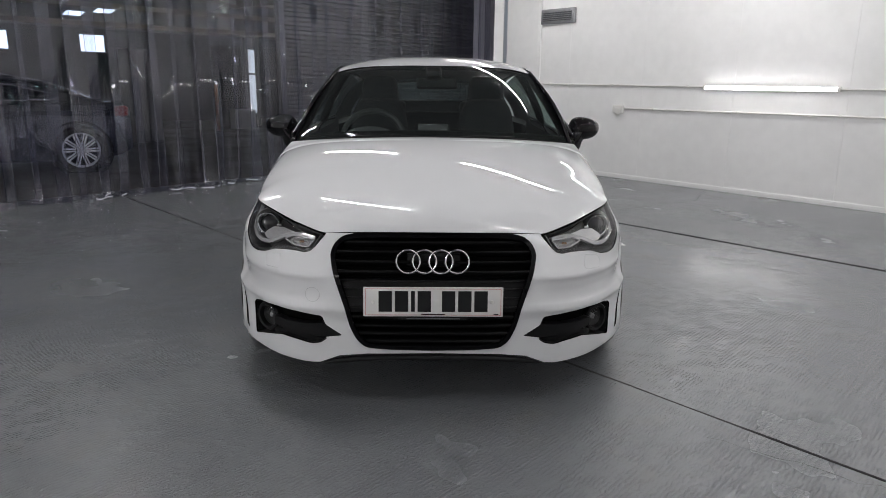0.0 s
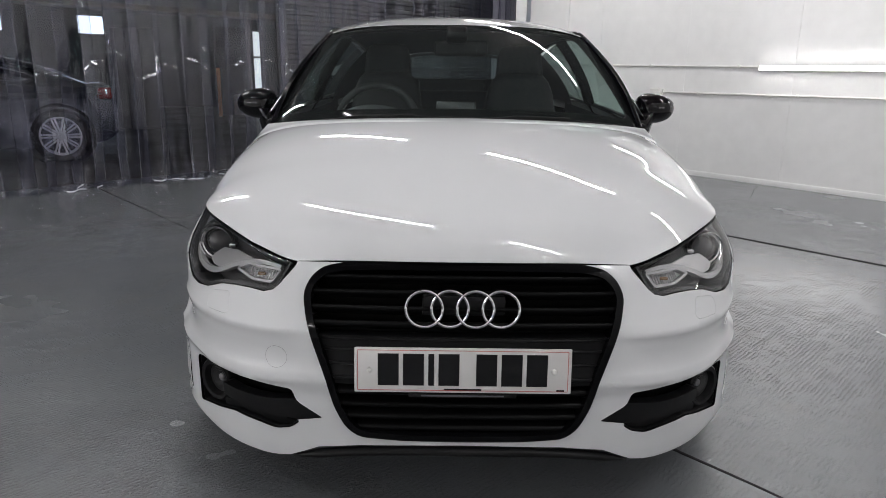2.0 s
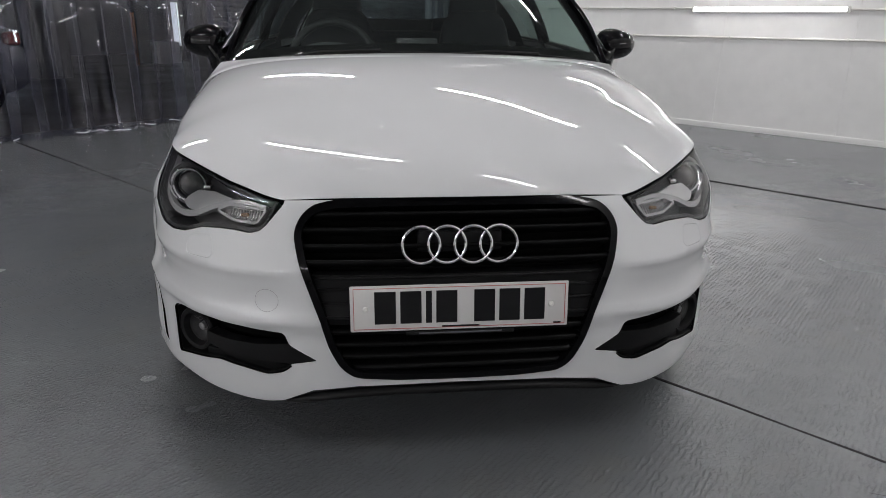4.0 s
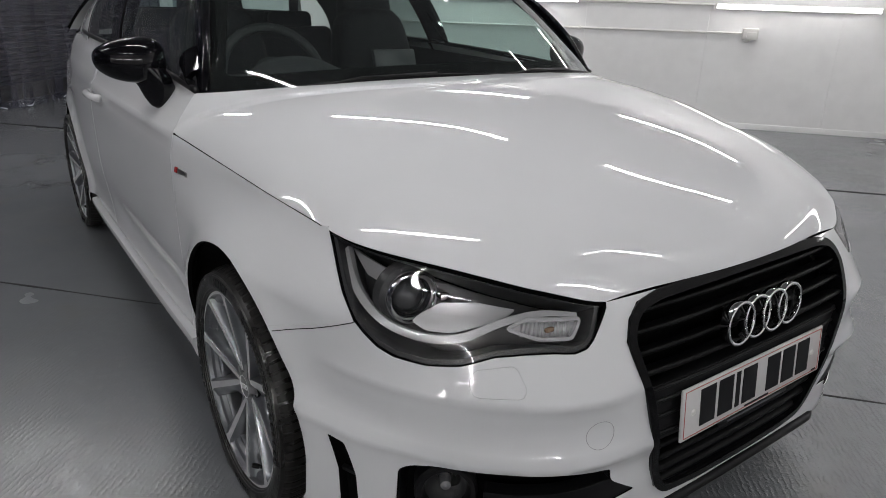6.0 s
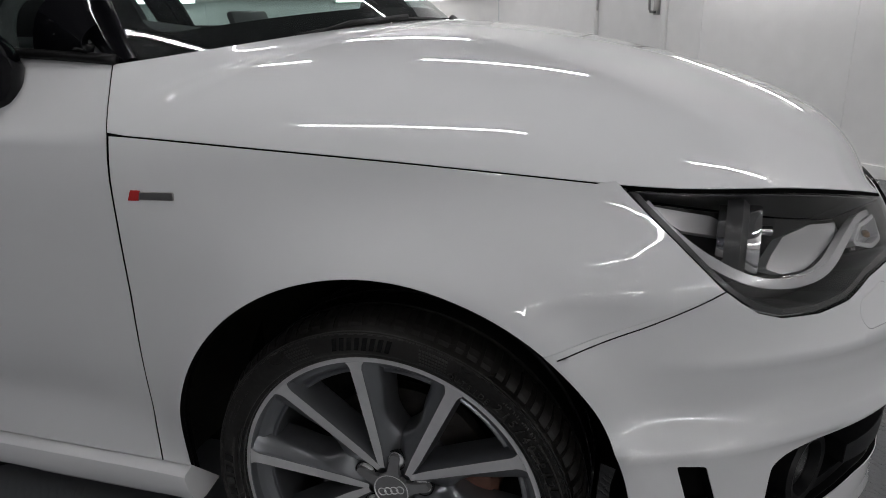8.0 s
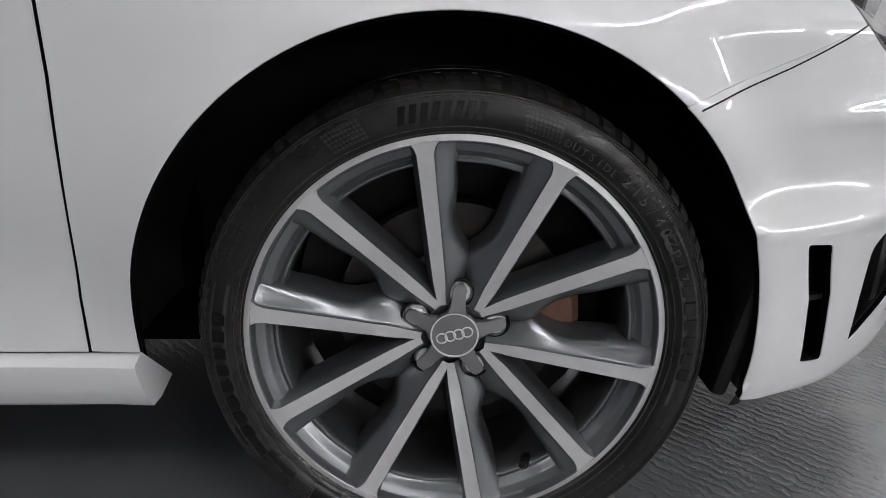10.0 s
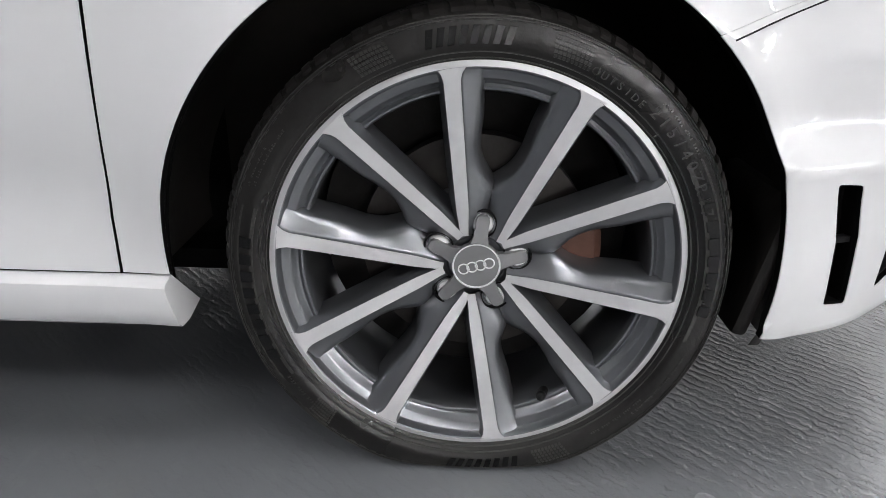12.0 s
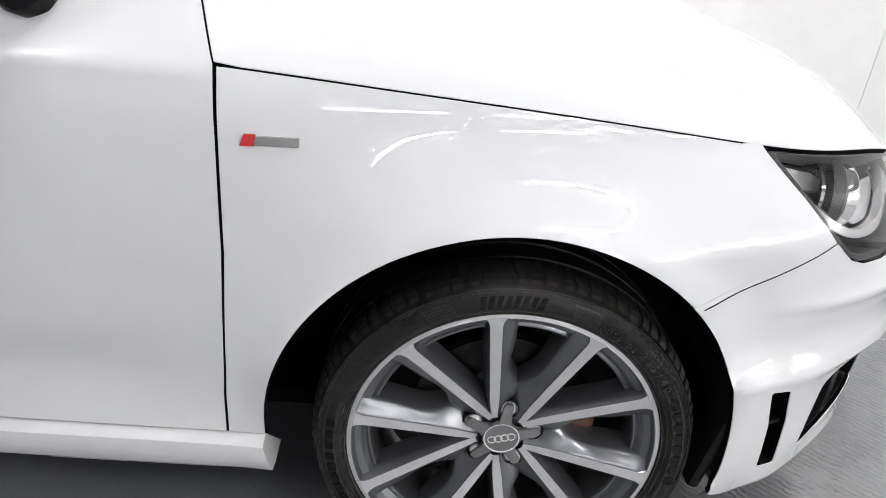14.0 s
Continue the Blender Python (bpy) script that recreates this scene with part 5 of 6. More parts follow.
def letter(ch, size, m, material, parent):
    """One raised letter in the built-in font."""
    cu = bpy.data.curves.new("letter", "FONT")
    cu.body, cu.size, cu.extrude, cu.align_x, cu.resolution_u = ch, size, 0.0007, "CENTER", 3
    tmp = bpy.data.objects.new("letter_source", cu)
    me = bpy.data.meshes.new_from_object(tmp)
    bpy.data.objects.remove(tmp)
    me.materials.clear()
    me.materials.append(material)
    ob = new("letter", me)
    ob.data.transform(m)
    ob.parent = parent
    return ob


# ---- wheels
def wheel(x, y, s, steer=0.0):
    """Ten-spoke alloy with a low-profile tyre; local z points out of the car."""
    w = new("wheel")
    w.parent = car
    w["label"] = "grey alloy wheel with machined twin spokes and low-profile tyre"
    m = Matrix.Translation((s * x, y, AXLE_Z)) @ Vector((s, 0, 0)).to_track_quat("Z", "Y").to_matrix().to_4x4()
    # local frame: z outward, turn so that local y is up and local x runs towards the tail on the far side
    up_l = m.to_3x3().inverted() @ Vector((0, 0, 1))
    m = m @ pose(0, 0, 0, 0, 0, math.degrees(math.atan2(up_l.y, up_l.x)) - 90) @ Matrix.Diagonal((0.991, 0.991, 1, 1))
    ty = lathe("tyre", [(0.2380, 0.008), (0.2445, 0.0175), (0.2490, 0.0225), (0.2530, 0.0235), (0.2545, 0.0255), (0.2620, 0.0280), (0.2750, 0.0280), (0.2850, 0.0250), (0.2880, 0.0250), (0.2905, 0.0215), (0.2915, 0.0165), (0.2955, 0.0090), (0.2990, 0.0005), (0.3008, -0.010), (0.3015, -0.03), (0.3015, -0.042), (0.2945, -0.043), (0.2945, -0.050), (0.3018, -0.051),
                        (0.3020, -0.09), (0.2945, -0.091), (0.2945, -0.099), (0.3020, -0.10), (0.3018, -0.14), (0.2945, -0.141), (0.2945, -0.148), (0.3015, -0.149), (0.3000, -0.18), (0.2940, -0.196), (0.2700, -0.205), (0.2380, -0.195)], 144, M_TYRE, w, m)
    relief_parts = [ty]
    # raised rings on the sidewall
    for r_, h_, t_ in ((0.2892, 0.0242, 0.0008), (0.2862, 0.0252, 0.0006), (0.2535, 0.0242, 0.0009), (0.2472, 0.0210, 0.0008)):
        relief_parts.append(lathe("sidewall_rib", [(r_ - t_, h_ - 0.001), (r_ - t_ * 0.5, h_ + 0.0009), (r_ + t_ * 0.5, h_ + 0.0009), (r_ + t_, h_ - 0.001)], 120, M_TYREGLINT, ty, m))
    # shoulder blocks with slanted sipes between them
    vs, fs = [], []
    for k in range(84):
        wide = 0.80 if k % 3 else 0.62
        a0, a1 = 2 * math.pi * (k + 0.10) / 84, 2 * math.pi * (k + wide) / 84
        b0 = len(vs)
        for a, lean in ((a0, 0.0), (a1, 0.0)):
            for r, h, sl_ in ((0.2925, 0.0150, -0.006), (0.2968, 0.0090, -0.004), (0.3012, -0.001, 0.0), (0.3026, -0.014, 0.006), (0.3029, -0.038, 0.016)):
                vs.append(m @ Vector((r * math.cos(a + sl_), r * math.sin(a + sl_), h)))
        for q in range(4):
            fs.append((b0 + q + 5, b0 + q + 6, b0 + q + 1, b0 + q))
        # block flanks down to the carcass
        for e_, flip_ in ((0, 0), (5, 1)):
            base = len(vs)
            for q in range(5):
                p_ = m.inverted() @ vs[b0 + e_ + q]
                vs.append(m @ Vector((p_.x * 0.984, p_.y * 0.984, p_.z - 0.002)))
            for q in range(4):
                f = (b0 + e_ + q, b0 + e_ + q + 1, base + q + 1, base + q)
                fs.append(f if flip_ else f[::-1])
    tr_ = part("tread", vs, fs, M_TREAD, ty, smooth=False)
    tr_["kind"] = "stuff"
    relief_parts.append(tr_)
    vs, fs = [], []

    def relief(a0, a1, r0, r1, slant=0.0, lift=0.0012):
        """A low raised patch on the sidewall between two angles and radii."""
        n_ = max(1, int(abs(a1 - a0) * 40))
        b0 = len(vs)
        for k in range(n_ + 1):
            a = a0 + (a1 - a0) * k / n_
            for r, dd, sk_ in ((r0, -0.0006, 0.0), (r0 + 0.0004, lift, 0.0), (r1 - 0.0004, lift, slant), (r1, -0.0006, slant)):
                h = float(np.interp(r, [0.250, 0.2545, 0.262, 0.275, 0.285], [0.0228, 0.0255, 0.028, 0.028, 0.025])) + dd
                vs.append(m @ Vector((r * math.cos(a + sk_), r * math.sin(a + sk_), h)))
        for k in range(n_):
            for q in range(3):
                fs.append((b0 + 4 * k + q, b0 + 4 * k + q + 1, b0 + 4 * k + q + 5, b0 + 4 * k + q + 4))

    # small lines of marking, too fine to read
    for c0, cnt, wd, r0, r1 in ((28, 26, 0.0135, 0.2765, 0.2800), (142, 22, 0.0125, 0.2700, 0.2730), (148, 14, 0.0130, 0.2765, 0.2790), (305, 26, 0.0125, 0.2640, 0.2672), (318, 30, 0.0120, 0.2715, 0.2745), (212, 14, 0.014, 0.268, 0.272), (350, 16, 0.013, 0.2660, 0.2690)):
        for k in range(cnt):
            if (k * 7 + c0) % 5:
                relief(radians(c0) + k * wd, radians(c0) + k * wd + wd * 0.55, r0, r1 - (r1 - r0) * 0.4 * ((k * 3) % 2))
    # checked grip patches beside the large marks
    for c0, span in ((111, 0.16), (66, 0.16), (288, 0.16), (222, 0.12)):
        for k in range(9):
            for q in range(5):
                relief(radians(c0) + span * k / 9 + 0.004 * q, radians(c0) + span * (k + 0.72) / 9 + 0.004 * q, 0.2585 + q * 0.0048, 0.2622 + q * 0.0048)
    for k in range(120):
        relief(2 * math.pi * k / 120, 2 * math.pi * k / 120 + 0.030, 0.2840, 0.2850)
    rl_ = part("sidewall_relief", vs, fs, M_TYREGLINT, ty, smooth=False)
    rl_["kind"] = "stuff"
    relief_parts.append(rl_)
    # pale rough bands behind the large marks
    for a0, a1 in ((163, 212), (343, 392)):
        vs, fs = [], []
        relief(radians(a0), radians(a1), 0.2608, 0.2795, 0.0, 0.0005)
        relief_parts.append(part("sidewall_band", vs, fs, M_TYREBAND, ty, smooth=False))
    # large raised marks: plain slanted bars
    vs, fs = [], []
    for c0, cnt, wd, r0, r1 in ((104, 8, -0.044, 0.2610, 0.2800), (284, 8, -0.044, 0.2610, 0.2800)):
        for k in range(cnt):
            relief(radians(c0) + k * wd, radians(c0) + k * wd + wd * 0.62, r0, r1, -0.016, 0.0016)
    for c0, cnt, wd in ((206, 8, -0.080), (386, 8, -0.080)):
        for k in range(cnt):
            relief(radians(c0) + k * wd, radians(c0) + k * wd + wd * 0.62, 0.2632, 0.2770, -0.004, 0.0018)
    bars_ = part("sidewall_mark", vs, fs, M_TYREBAR, ty, smooth=False)
    bars_["kind"] = "stuff"
    relief_parts.append(bars_)
    # the weight flattens the foot of the tyre on the floor and swells its side
    for ob in relief_parts:
        for v in ob.data.vertices:
            low = max(0.0, 1 - (v.co.z - FLOOR_Z) / 0.075)
            v.co.x += s * 0.003 * low * low
            d_ = v.co.z - FLOOR_Z
            if d_ < 0.02:
                v.co.z = FLOOR_Z + 0.02 * math.exp((d_ - 0.02) / 0.02)
        ob.data.update()
    lathe("rim", [(0.2460, -0.19), (0.2460, 0.004), (0.2458, 0.0150), (0.2446, 0.0172), (0.2376, 0.0182), (0.2362, 0.0174), (0.2354, 0.0150), (0.2346, 0.0095), (0.2330, 0.0065), (0.2245, 0.0030), (0.2222, 0.0010), (0.2195, -0.0065), (0.2165, -0.0090), (0.2125, -0.0070), (0.2100, -0.0075), (0.2084, -0.0105), (0.2078, -0.0170), (0.2075, -0.030), (0.2085, -0.045), (0.2110, -0.07), (0.2125, -0.185)], 144, [M_RIM, M_MACHINED], w, m,
          pick=lambda i: 1 if i in (3,) else 0)
    # spokes
    for pair in range(5):
        mid = 90 + 26 + 72 * pair
        for sd in (1, -1):
            an = radians(mid + sd * 17.2)
            base_an = radians(mid + sd * 3.4)
            d = Vector((math.cos(an), math.sin(an), 0))
            root = Vector((math.cos(base_an), math.sin(base_an), 0)) * 0.0400
            tip = d * 0.2392
            axis = (tip - root).normalized()
            side = Vector((-axis.y, axis.x, 0)) * sd       # away from the pair's middle
            rows = []
            n_ = 26
            for k in range(n_ + 1):
                t = k / n_
                c = root + (tip - root) * t
                zt = -0.008 + 0.0263 * t ** 1.1 + (0.0002 if sd > 0 else 0.0)
                half = (0.0068 + 0.0026 * t) * (0.72 + 0.28 * ease(0.0, 0.2, t)) + 0.0075 * max(0.0, (t - 0.92) / 0.08) ** 2
                flank = 0.0225 + 0.0100 * math.exp(-((t - 0.25) / 0.10) ** 2) + 0.003 * ease(0.80, 0.95, t) - 0.0065 * math.exp(-((t - 0.5) / 0.16) ** 2)
                dip = 0.0085 + 0.013 * (1 - t)
                up_ = Vector((0, 0, 1))
                prof = [c - side * (half + 0.0085) + up_ * (zt - 0.050), c - side * (half + 0.0062) + up_ * (zt - 0.024), c - side * (half + 0.0042) + up_ * (zt - 0.010), c - side * (half + 0.0012) + up_ * (zt - 0.0030), c - side * half + up_ * zt, c + side * half + up_ * zt,
                        c + side * (half + 0.0012) + up_ * (zt - 0.0026), c + side * (half + 0.0030) + up_ * (zt - 0.0040), c + side * (half + flank * 0.55) + up_ * (zt - 0.0045 - dip * 0.30), c + side * (half + flank * 0.85) + up_ * (zt - 0.0045 - dip * 0.62), c + side * (half + flank * 0.97) + up_ * (zt - 0.005 - dip * 0.92), c + side * (half + flank + 0.0012) + up_ * (zt - 0.0085 - dip * 1.2), c + side * (half + flank + 0.003) + up_ * (zt - 0.030 - dip), c + side * (half + flank + 0.003) + up_ * (zt - 0.060)]
                rows.append(prof)
            vs = [m @ p for r_ in rows for p in r_]
            fs, mi = [], []
            q_ = len(rows[0])
            for i in range(n_):
                for k in range(q_ - 1):
                    f = (i * q_ + k, (i + 1) * q_ + k, (i + 1) * q_ + k + 1, i * q_ + k + 1)
                    fs.append(f if sd < 0 else f[::-1])
                    mi.append(1 if k == 4 else 0)
            sp = part("spoke", vs, fs, [M_RIM, M_MACHINED], w)
            sp.data.polygons.foreach_set("material_index", mi)
            sp.data.set_sharp_from_angle(angle=radians(40))
    hm = m @ Matrix.Translation((0, 0, -0.014))
    lathe("hub", [(0.080, -0.075), (0.086, -0.060), (0.0850, -0.050), (0.081, -0.040), (0.075, -0.029), (0.069, -0.018), (0.062, -0.010), (0.054, -0.005), (0.036, -0.003), (0.034, -0.006), (0.0, -0.006)], 70, M_RIM, w, hm)
    star = []
    for k in range(5):
        an = radians(84 + 72 * k)
        mm = hm @ Matrix.Translation((0.0505 * math.cos(an), 0.0505 * math.sin(an), -0.002))
        lathe("bolt_pocket", [(0.0182, -0.004), (0.0182, 0.0022), (0.0172, 0.0032), (0.0160, 0.0022), (0.0156, -0.012)], 28, M_BLACK, w, mm)
        lathe("wheel_bolt", [(0.0, 0.001), (0.006, 0.001), (0.007, 0.0035), (0.0115, 0.0030), (0.0135, 0.0), (0.0140, -0.012)], 24, M_ALLOY, w, mm)
        for r_, h_ in ((0.024, 0.0120), (0.036, 0.0086), (0.048, 0.0074), (0.056, 0.0078), (0.060, 0.0066), (0.0625, 0.0035)):
            star.append((r_, h_, an, 1))
        for r_, h_ in ((0.0625, 0.0035), (0.060, 0.0066), (0.056, 0.0078), (0.048, 0.0074), (0.036, 0.0086), (0.024, 0.0120)):
            star.append((r_, h_, an, -1))
    # the star-shaped cap: five arms round the disc
    outl = np.array([(r_ * math.cos(an) + sd_ * h_ * math.sin(an), r_ * math.sin(an) - sd_ * h_ * math.cos(an)) for r_, h_, an, sd_ in star])
    hq = np.array(hm)

    def star_face(u, v):
        r_ = np.hypot(u, v)
        q = np.stack([u, v, 0.0095 - 0.004 * np.clip((r_ - 0.03) / 0.03, 0, 1)], -1)
        return q @ hq[:3, :3].T + hq[:3, 3]

    panel("cap_star", star_face, outl, [], M_CAP, w, step=0.008, edge=0.004, lip=0.010, label="dark grey five-armed centre cap")
    cap = lathe("centre_cap", [(0.0, 0.0105), (0.0270, 0.0102), (0.0273, 0.0112), (0.0290, 0.0112), (0.0296, 0.0095), (0.0300, 0.004)], 48, [M_CAP, M_ALLOY], w, hm, pick=lambda i: 1 if i in (1, 2) else 0)
    for k in range(4):
        lathe("cap_ring", [(0.0072, 0.0), (0.0068, 0.0012), (0.0058, 0.0012), (0.0054, 0.0)], 24, M_ALLOY, cap, hm @ Matrix.Translation(((k - 1.5) * 0.0105 * (0.96 if s < 0 else -0.96), (k - 1.5) * 0.0028, 0.0104)), closed=True)
    # rubber valve stem with its cap, leaning in from the rim base
    va = radians(-62.5)
    vz = Vector((-0.50 * math.cos(va), -0.50 * math.sin(va), 0.86)).normalized()
    vl = m @ Matrix.Translation((0.211 * math.cos(va), 0.211 * math.sin(va), -0.018)) @ vz.to_track_quat("Z", "Y").to_matrix().to_4x4()
    lathe("valve", [(0.0, 0.046), (0.0050, 0.045), (0.0062, 0.041), (0.0062, 0.028), (0.0044, 0.026), (0.0048, 0.010), (0.0078, 0.004), (0.0085, -0.004)], 16, M_BLACK, w, vl)
    if s < 0 and y < 1.5:
        for word, a0, step_, size, r_ in (("OUTSIDE", 64.5, 2.2, 0.0115, 0.2585), ("215/40ZR17", 47.5, 3.15, 0.0185, 0.2600)):
            for k, ch in enumerate(word):
                letter(ch, size, m @ pose(0, 0, 0, 0, 0, a0 - k * step_ - 90) @ Matrix.Translation((0, r_, 0.0284 if size < 0.015 else 0.0290)), M_TYREGLINT, ty)
    # brake
    lathe("brake_disc", [(0.075, -0.075), (0.078, -0.070), (0.146, -0.070), (0.147, -0.092), (0.075, -0.092)], 64, M_RUST, w, m)
    # added dark disc that blacks out the pockets behind the spokes
    lathe("pocket_shade", [(0.0, -0.135), (0.15, -0.135), (0.206, -0.128)], 48, M_TREAD, w, m)
    lathe("disc_bell", [(0.0, -0.055), (0.07, -0.055), (0.076, -0.06), (0.078, -0.09)], 40, M_DEEP, w, m)
    vs, fs = [], []
    for k in range(9):
        a = radians(-18 + 36 * k / 8) + (0 if s < 0 else math.pi)
        for r, h in ((0.100, -0.050), (0.150, -0.050), (0.160, -0.060), (0.160, -0.11), (0.100, -0.11)):
            vs.append(m @ Vector((r * math.cos(a), r * math.sin(a), h)))
    for k in range(8):
        for i in range(5):
            fs.append((k * 5 + i, (k + 1) * 5 + i, (k + 1) * 5 + (i + 1) % 5, k * 5 + (i + 1) % 5))
    part("caliper", vs, fs, M_CALIPER, w, smooth=False)
    return w


for y in (AXLE_F, AXLE_R):
    for s in (-1, 1):
        wheel(WHEEL_X if y < 1.5 else WHEEL_X - 0.022, y, s)
        ln = new("arch_liner")
        ln.parent = car
        ln["label"] = "black wheel arch liner"
        vs, fs = [], []
        uz = arc_uz(-16, 184, 48, yc=y + 0.0065)
        for k, (u, z) in enumerate(uz):
            a = radians(-16 + 200 * k / 47)
            p0 = skin1(u, z, -0.009)[0]
            out = Vector((0, -math.cos(a), math.sin(a)))
            ring_ = [p0, Vector((p0.x - 0.012, p0.y, p0.z)) + out * 0.02, Vector((min(p0.x, 0.84) - 0.05, y, 0.30)) + out * 0.40, Vector((0.56, y, 0.30)) + out * 0.40, Vector((0.555, y, 0.30)) + out * 0.05]
            vs += [(s * q.x, q.y, q.z) for q in ring_]
        for k in range(len(uz) - 1):
            for i in range(4):
                fs.append((k * 5 + i, (k + 1) * 5 + i, (k + 1) * 5 + i + 1, k * 5 + i + 1))
        part("liner", vs, fs, M_TREAD, ln)
        # lower flap of the liner in front of the tyre
        box("liner_flap", (0.20, 0.022, 0.185), pose(s * 0.722, y - 0.352, 0.302, 12), M_TREAD, ln, bevel=0.008)

# ---- greenhouse
ws_t = np.linspace(0, 1, 80)
ws_x = bonnet(ws_t, np.ones_like(ws_t))[:, 0]


def WS_LOW(a):
    """The windscreen's base runs along the bonnet's rear edge."""
    a = np.asarray(a, float)
    return bonnet(np.where(a < 0, -1, 1) * np.interp(np.abs(a), ws_x / ws_x[-1], ws_t), np.ones_like(a)) + np.array([0, 0.006, -0.010])


WS_TOP = Spline([-1, -0.5, 0, 0.5, 1], [(-0.548, 1.655, 1.316), (-0.30, 1.605, 1.348), (0, 1.590, 1.354), (0.30, 1.605, 1.348), (0.548, 1.655, 1.316)])


def screen(a, b):
    """Windscreen: a across, b from the base (0) to the roof (1)."""
    b = np.asarray(b, float)[..., None]
    return WS_LOW(a) * (1 - b) + WS_TOP(a) * b + np.array([0, -0.02, 0.024]) * (4 * b * (1 - b))


SCREEN_OUT = [(-1, 0), (-0.5, 0), (0, 0), (0.5, 0), (1, 0), (1, 0.5), (1, 1), (0.5, 1), (0, 1), (-0.5, 1), (-1, 1), (-1, 0.5)]
SCREEN_IN = rounded([(-0.93, 0.10), (0.93, 0.10), (0.925, 0.955), (-0.925, 0.955)], 0.05)
ws_ = panel("windscreen", screen, SCREEN_OUT, [], M_GLASS, car, step=0.05, edge=0.04, lip=0.004, label="tinted windscreen with black border")
ws_.visible_shadow = False
panel("screen_border", screen, SCREEN_OUT, [SCREEN_IN], M_DEEP, ws_, step=0.05, edge=0.02, lip=0.003, shift=-0.007)
grid("cowl", lambda a, b: screen((a * 2 - 1) * 0.92, b * 0) + np.stack([0 * a, -0.05 * (1 - b) + 0.01 * b, -0.045 + 0.03 * b], -1), 40, 4, M_BLACK, car)
for x0, x1 in ((-0.50, 0.06), (0.08, 0.60)):
    wp = new("wiper")
    wp.parent = car
    run = [Vector(screen(np.array(x0 + (x1 - x0) * t) / 0.735, np.array(0.006 + 0.012 * math.sin(math.pi * t)))) + Vector((0, -0.004, 0.006)) for t in np.linspace(0, 1, 14)]
    tube("wiper_blade", run, 0.0045, M_BLACK, wp, n=6)
    tube("wiper_arm", [run[0] + Vector((0, -0.01, -0.006)), run[3] + Vector((0, -0.004, 0.006)), run[8] + Vector((0, -0.002, 0.006))], 0.005, M_BLACK, wp, n=6)

ROOF_Y = [0, 0.2, 0.5, 0.8, 1.0]
R_E = Spline(ROOF_Y, [(0.552, 1.66, 1.318), (0.572, 1.95, 1.350), (0.575, 2.45, 1.358), (0.545, 2.95, 1.315), (0.50, 3.32, 1.250)])
R_C = Spline(ROOF_Y, [(1.594, 1.357), (1.90, 1.408), (2.42, 1.424), (2.95, 1.388), (3.35, 1.320)])


def roof(a, b):
    a, b = np.asarray(a, float), np.asarray(b, float)
    sg, t = np.where(a < 0, -1, 1), np.abs(a)[..., None]
    e, c = R_E(b), R_C(b)
    c0 = np.stack([0 * b, c[..., 0], c[..., 1]], -1)
    c1 = np.stack([0.6 * e[..., 0], c[..., 0], c[..., 1]], -1)
    c2 = e + np.array([-0.09, -0.015, 0.030])
    p = (1 - t) ** 3 * c0 + 3 * t * (1 - t) ** 2 * c1 + 3 * t * t * (1 - t) * c2 + t ** 3 * e
    p[..., 0] *= sg
    return p


UNIT = [(-1, 0), (-0.5, 0), (0, 0), (0.5, 0), (1, 0), (1, 0.5), (1, 1), (0, 1), (-1, 1), (-1, 0.5)]
panel("roof", roof, UNIT, [], M_PAINT, car, step=0.04, edge=0.02, lip=0.012, label="glossy white roof")
HEAD = Spline([0, 0.15, 0.3, 0.45, 0.6, 0.8, 1.0], [(0.742, 1.245, 0.945), (0.680, 1.42, 1.130), (0.594, 1.655, 1.283), (0.580, 1.90, 1.334), (0.582, 2.40, 1.346), (0.558, 2.95, 1.30), (0.515, 3.32, 1.235)])
BELT = Spline([0, 0.3, 0.6, 0.8, 1.0], [(0.752, 1.25, 0.958), (0.752, 1.60, 0.980), (0.752, 2.30, 1.003), (0.745, 2.90, 1.015), (0.69, 3.40, 1.03)])
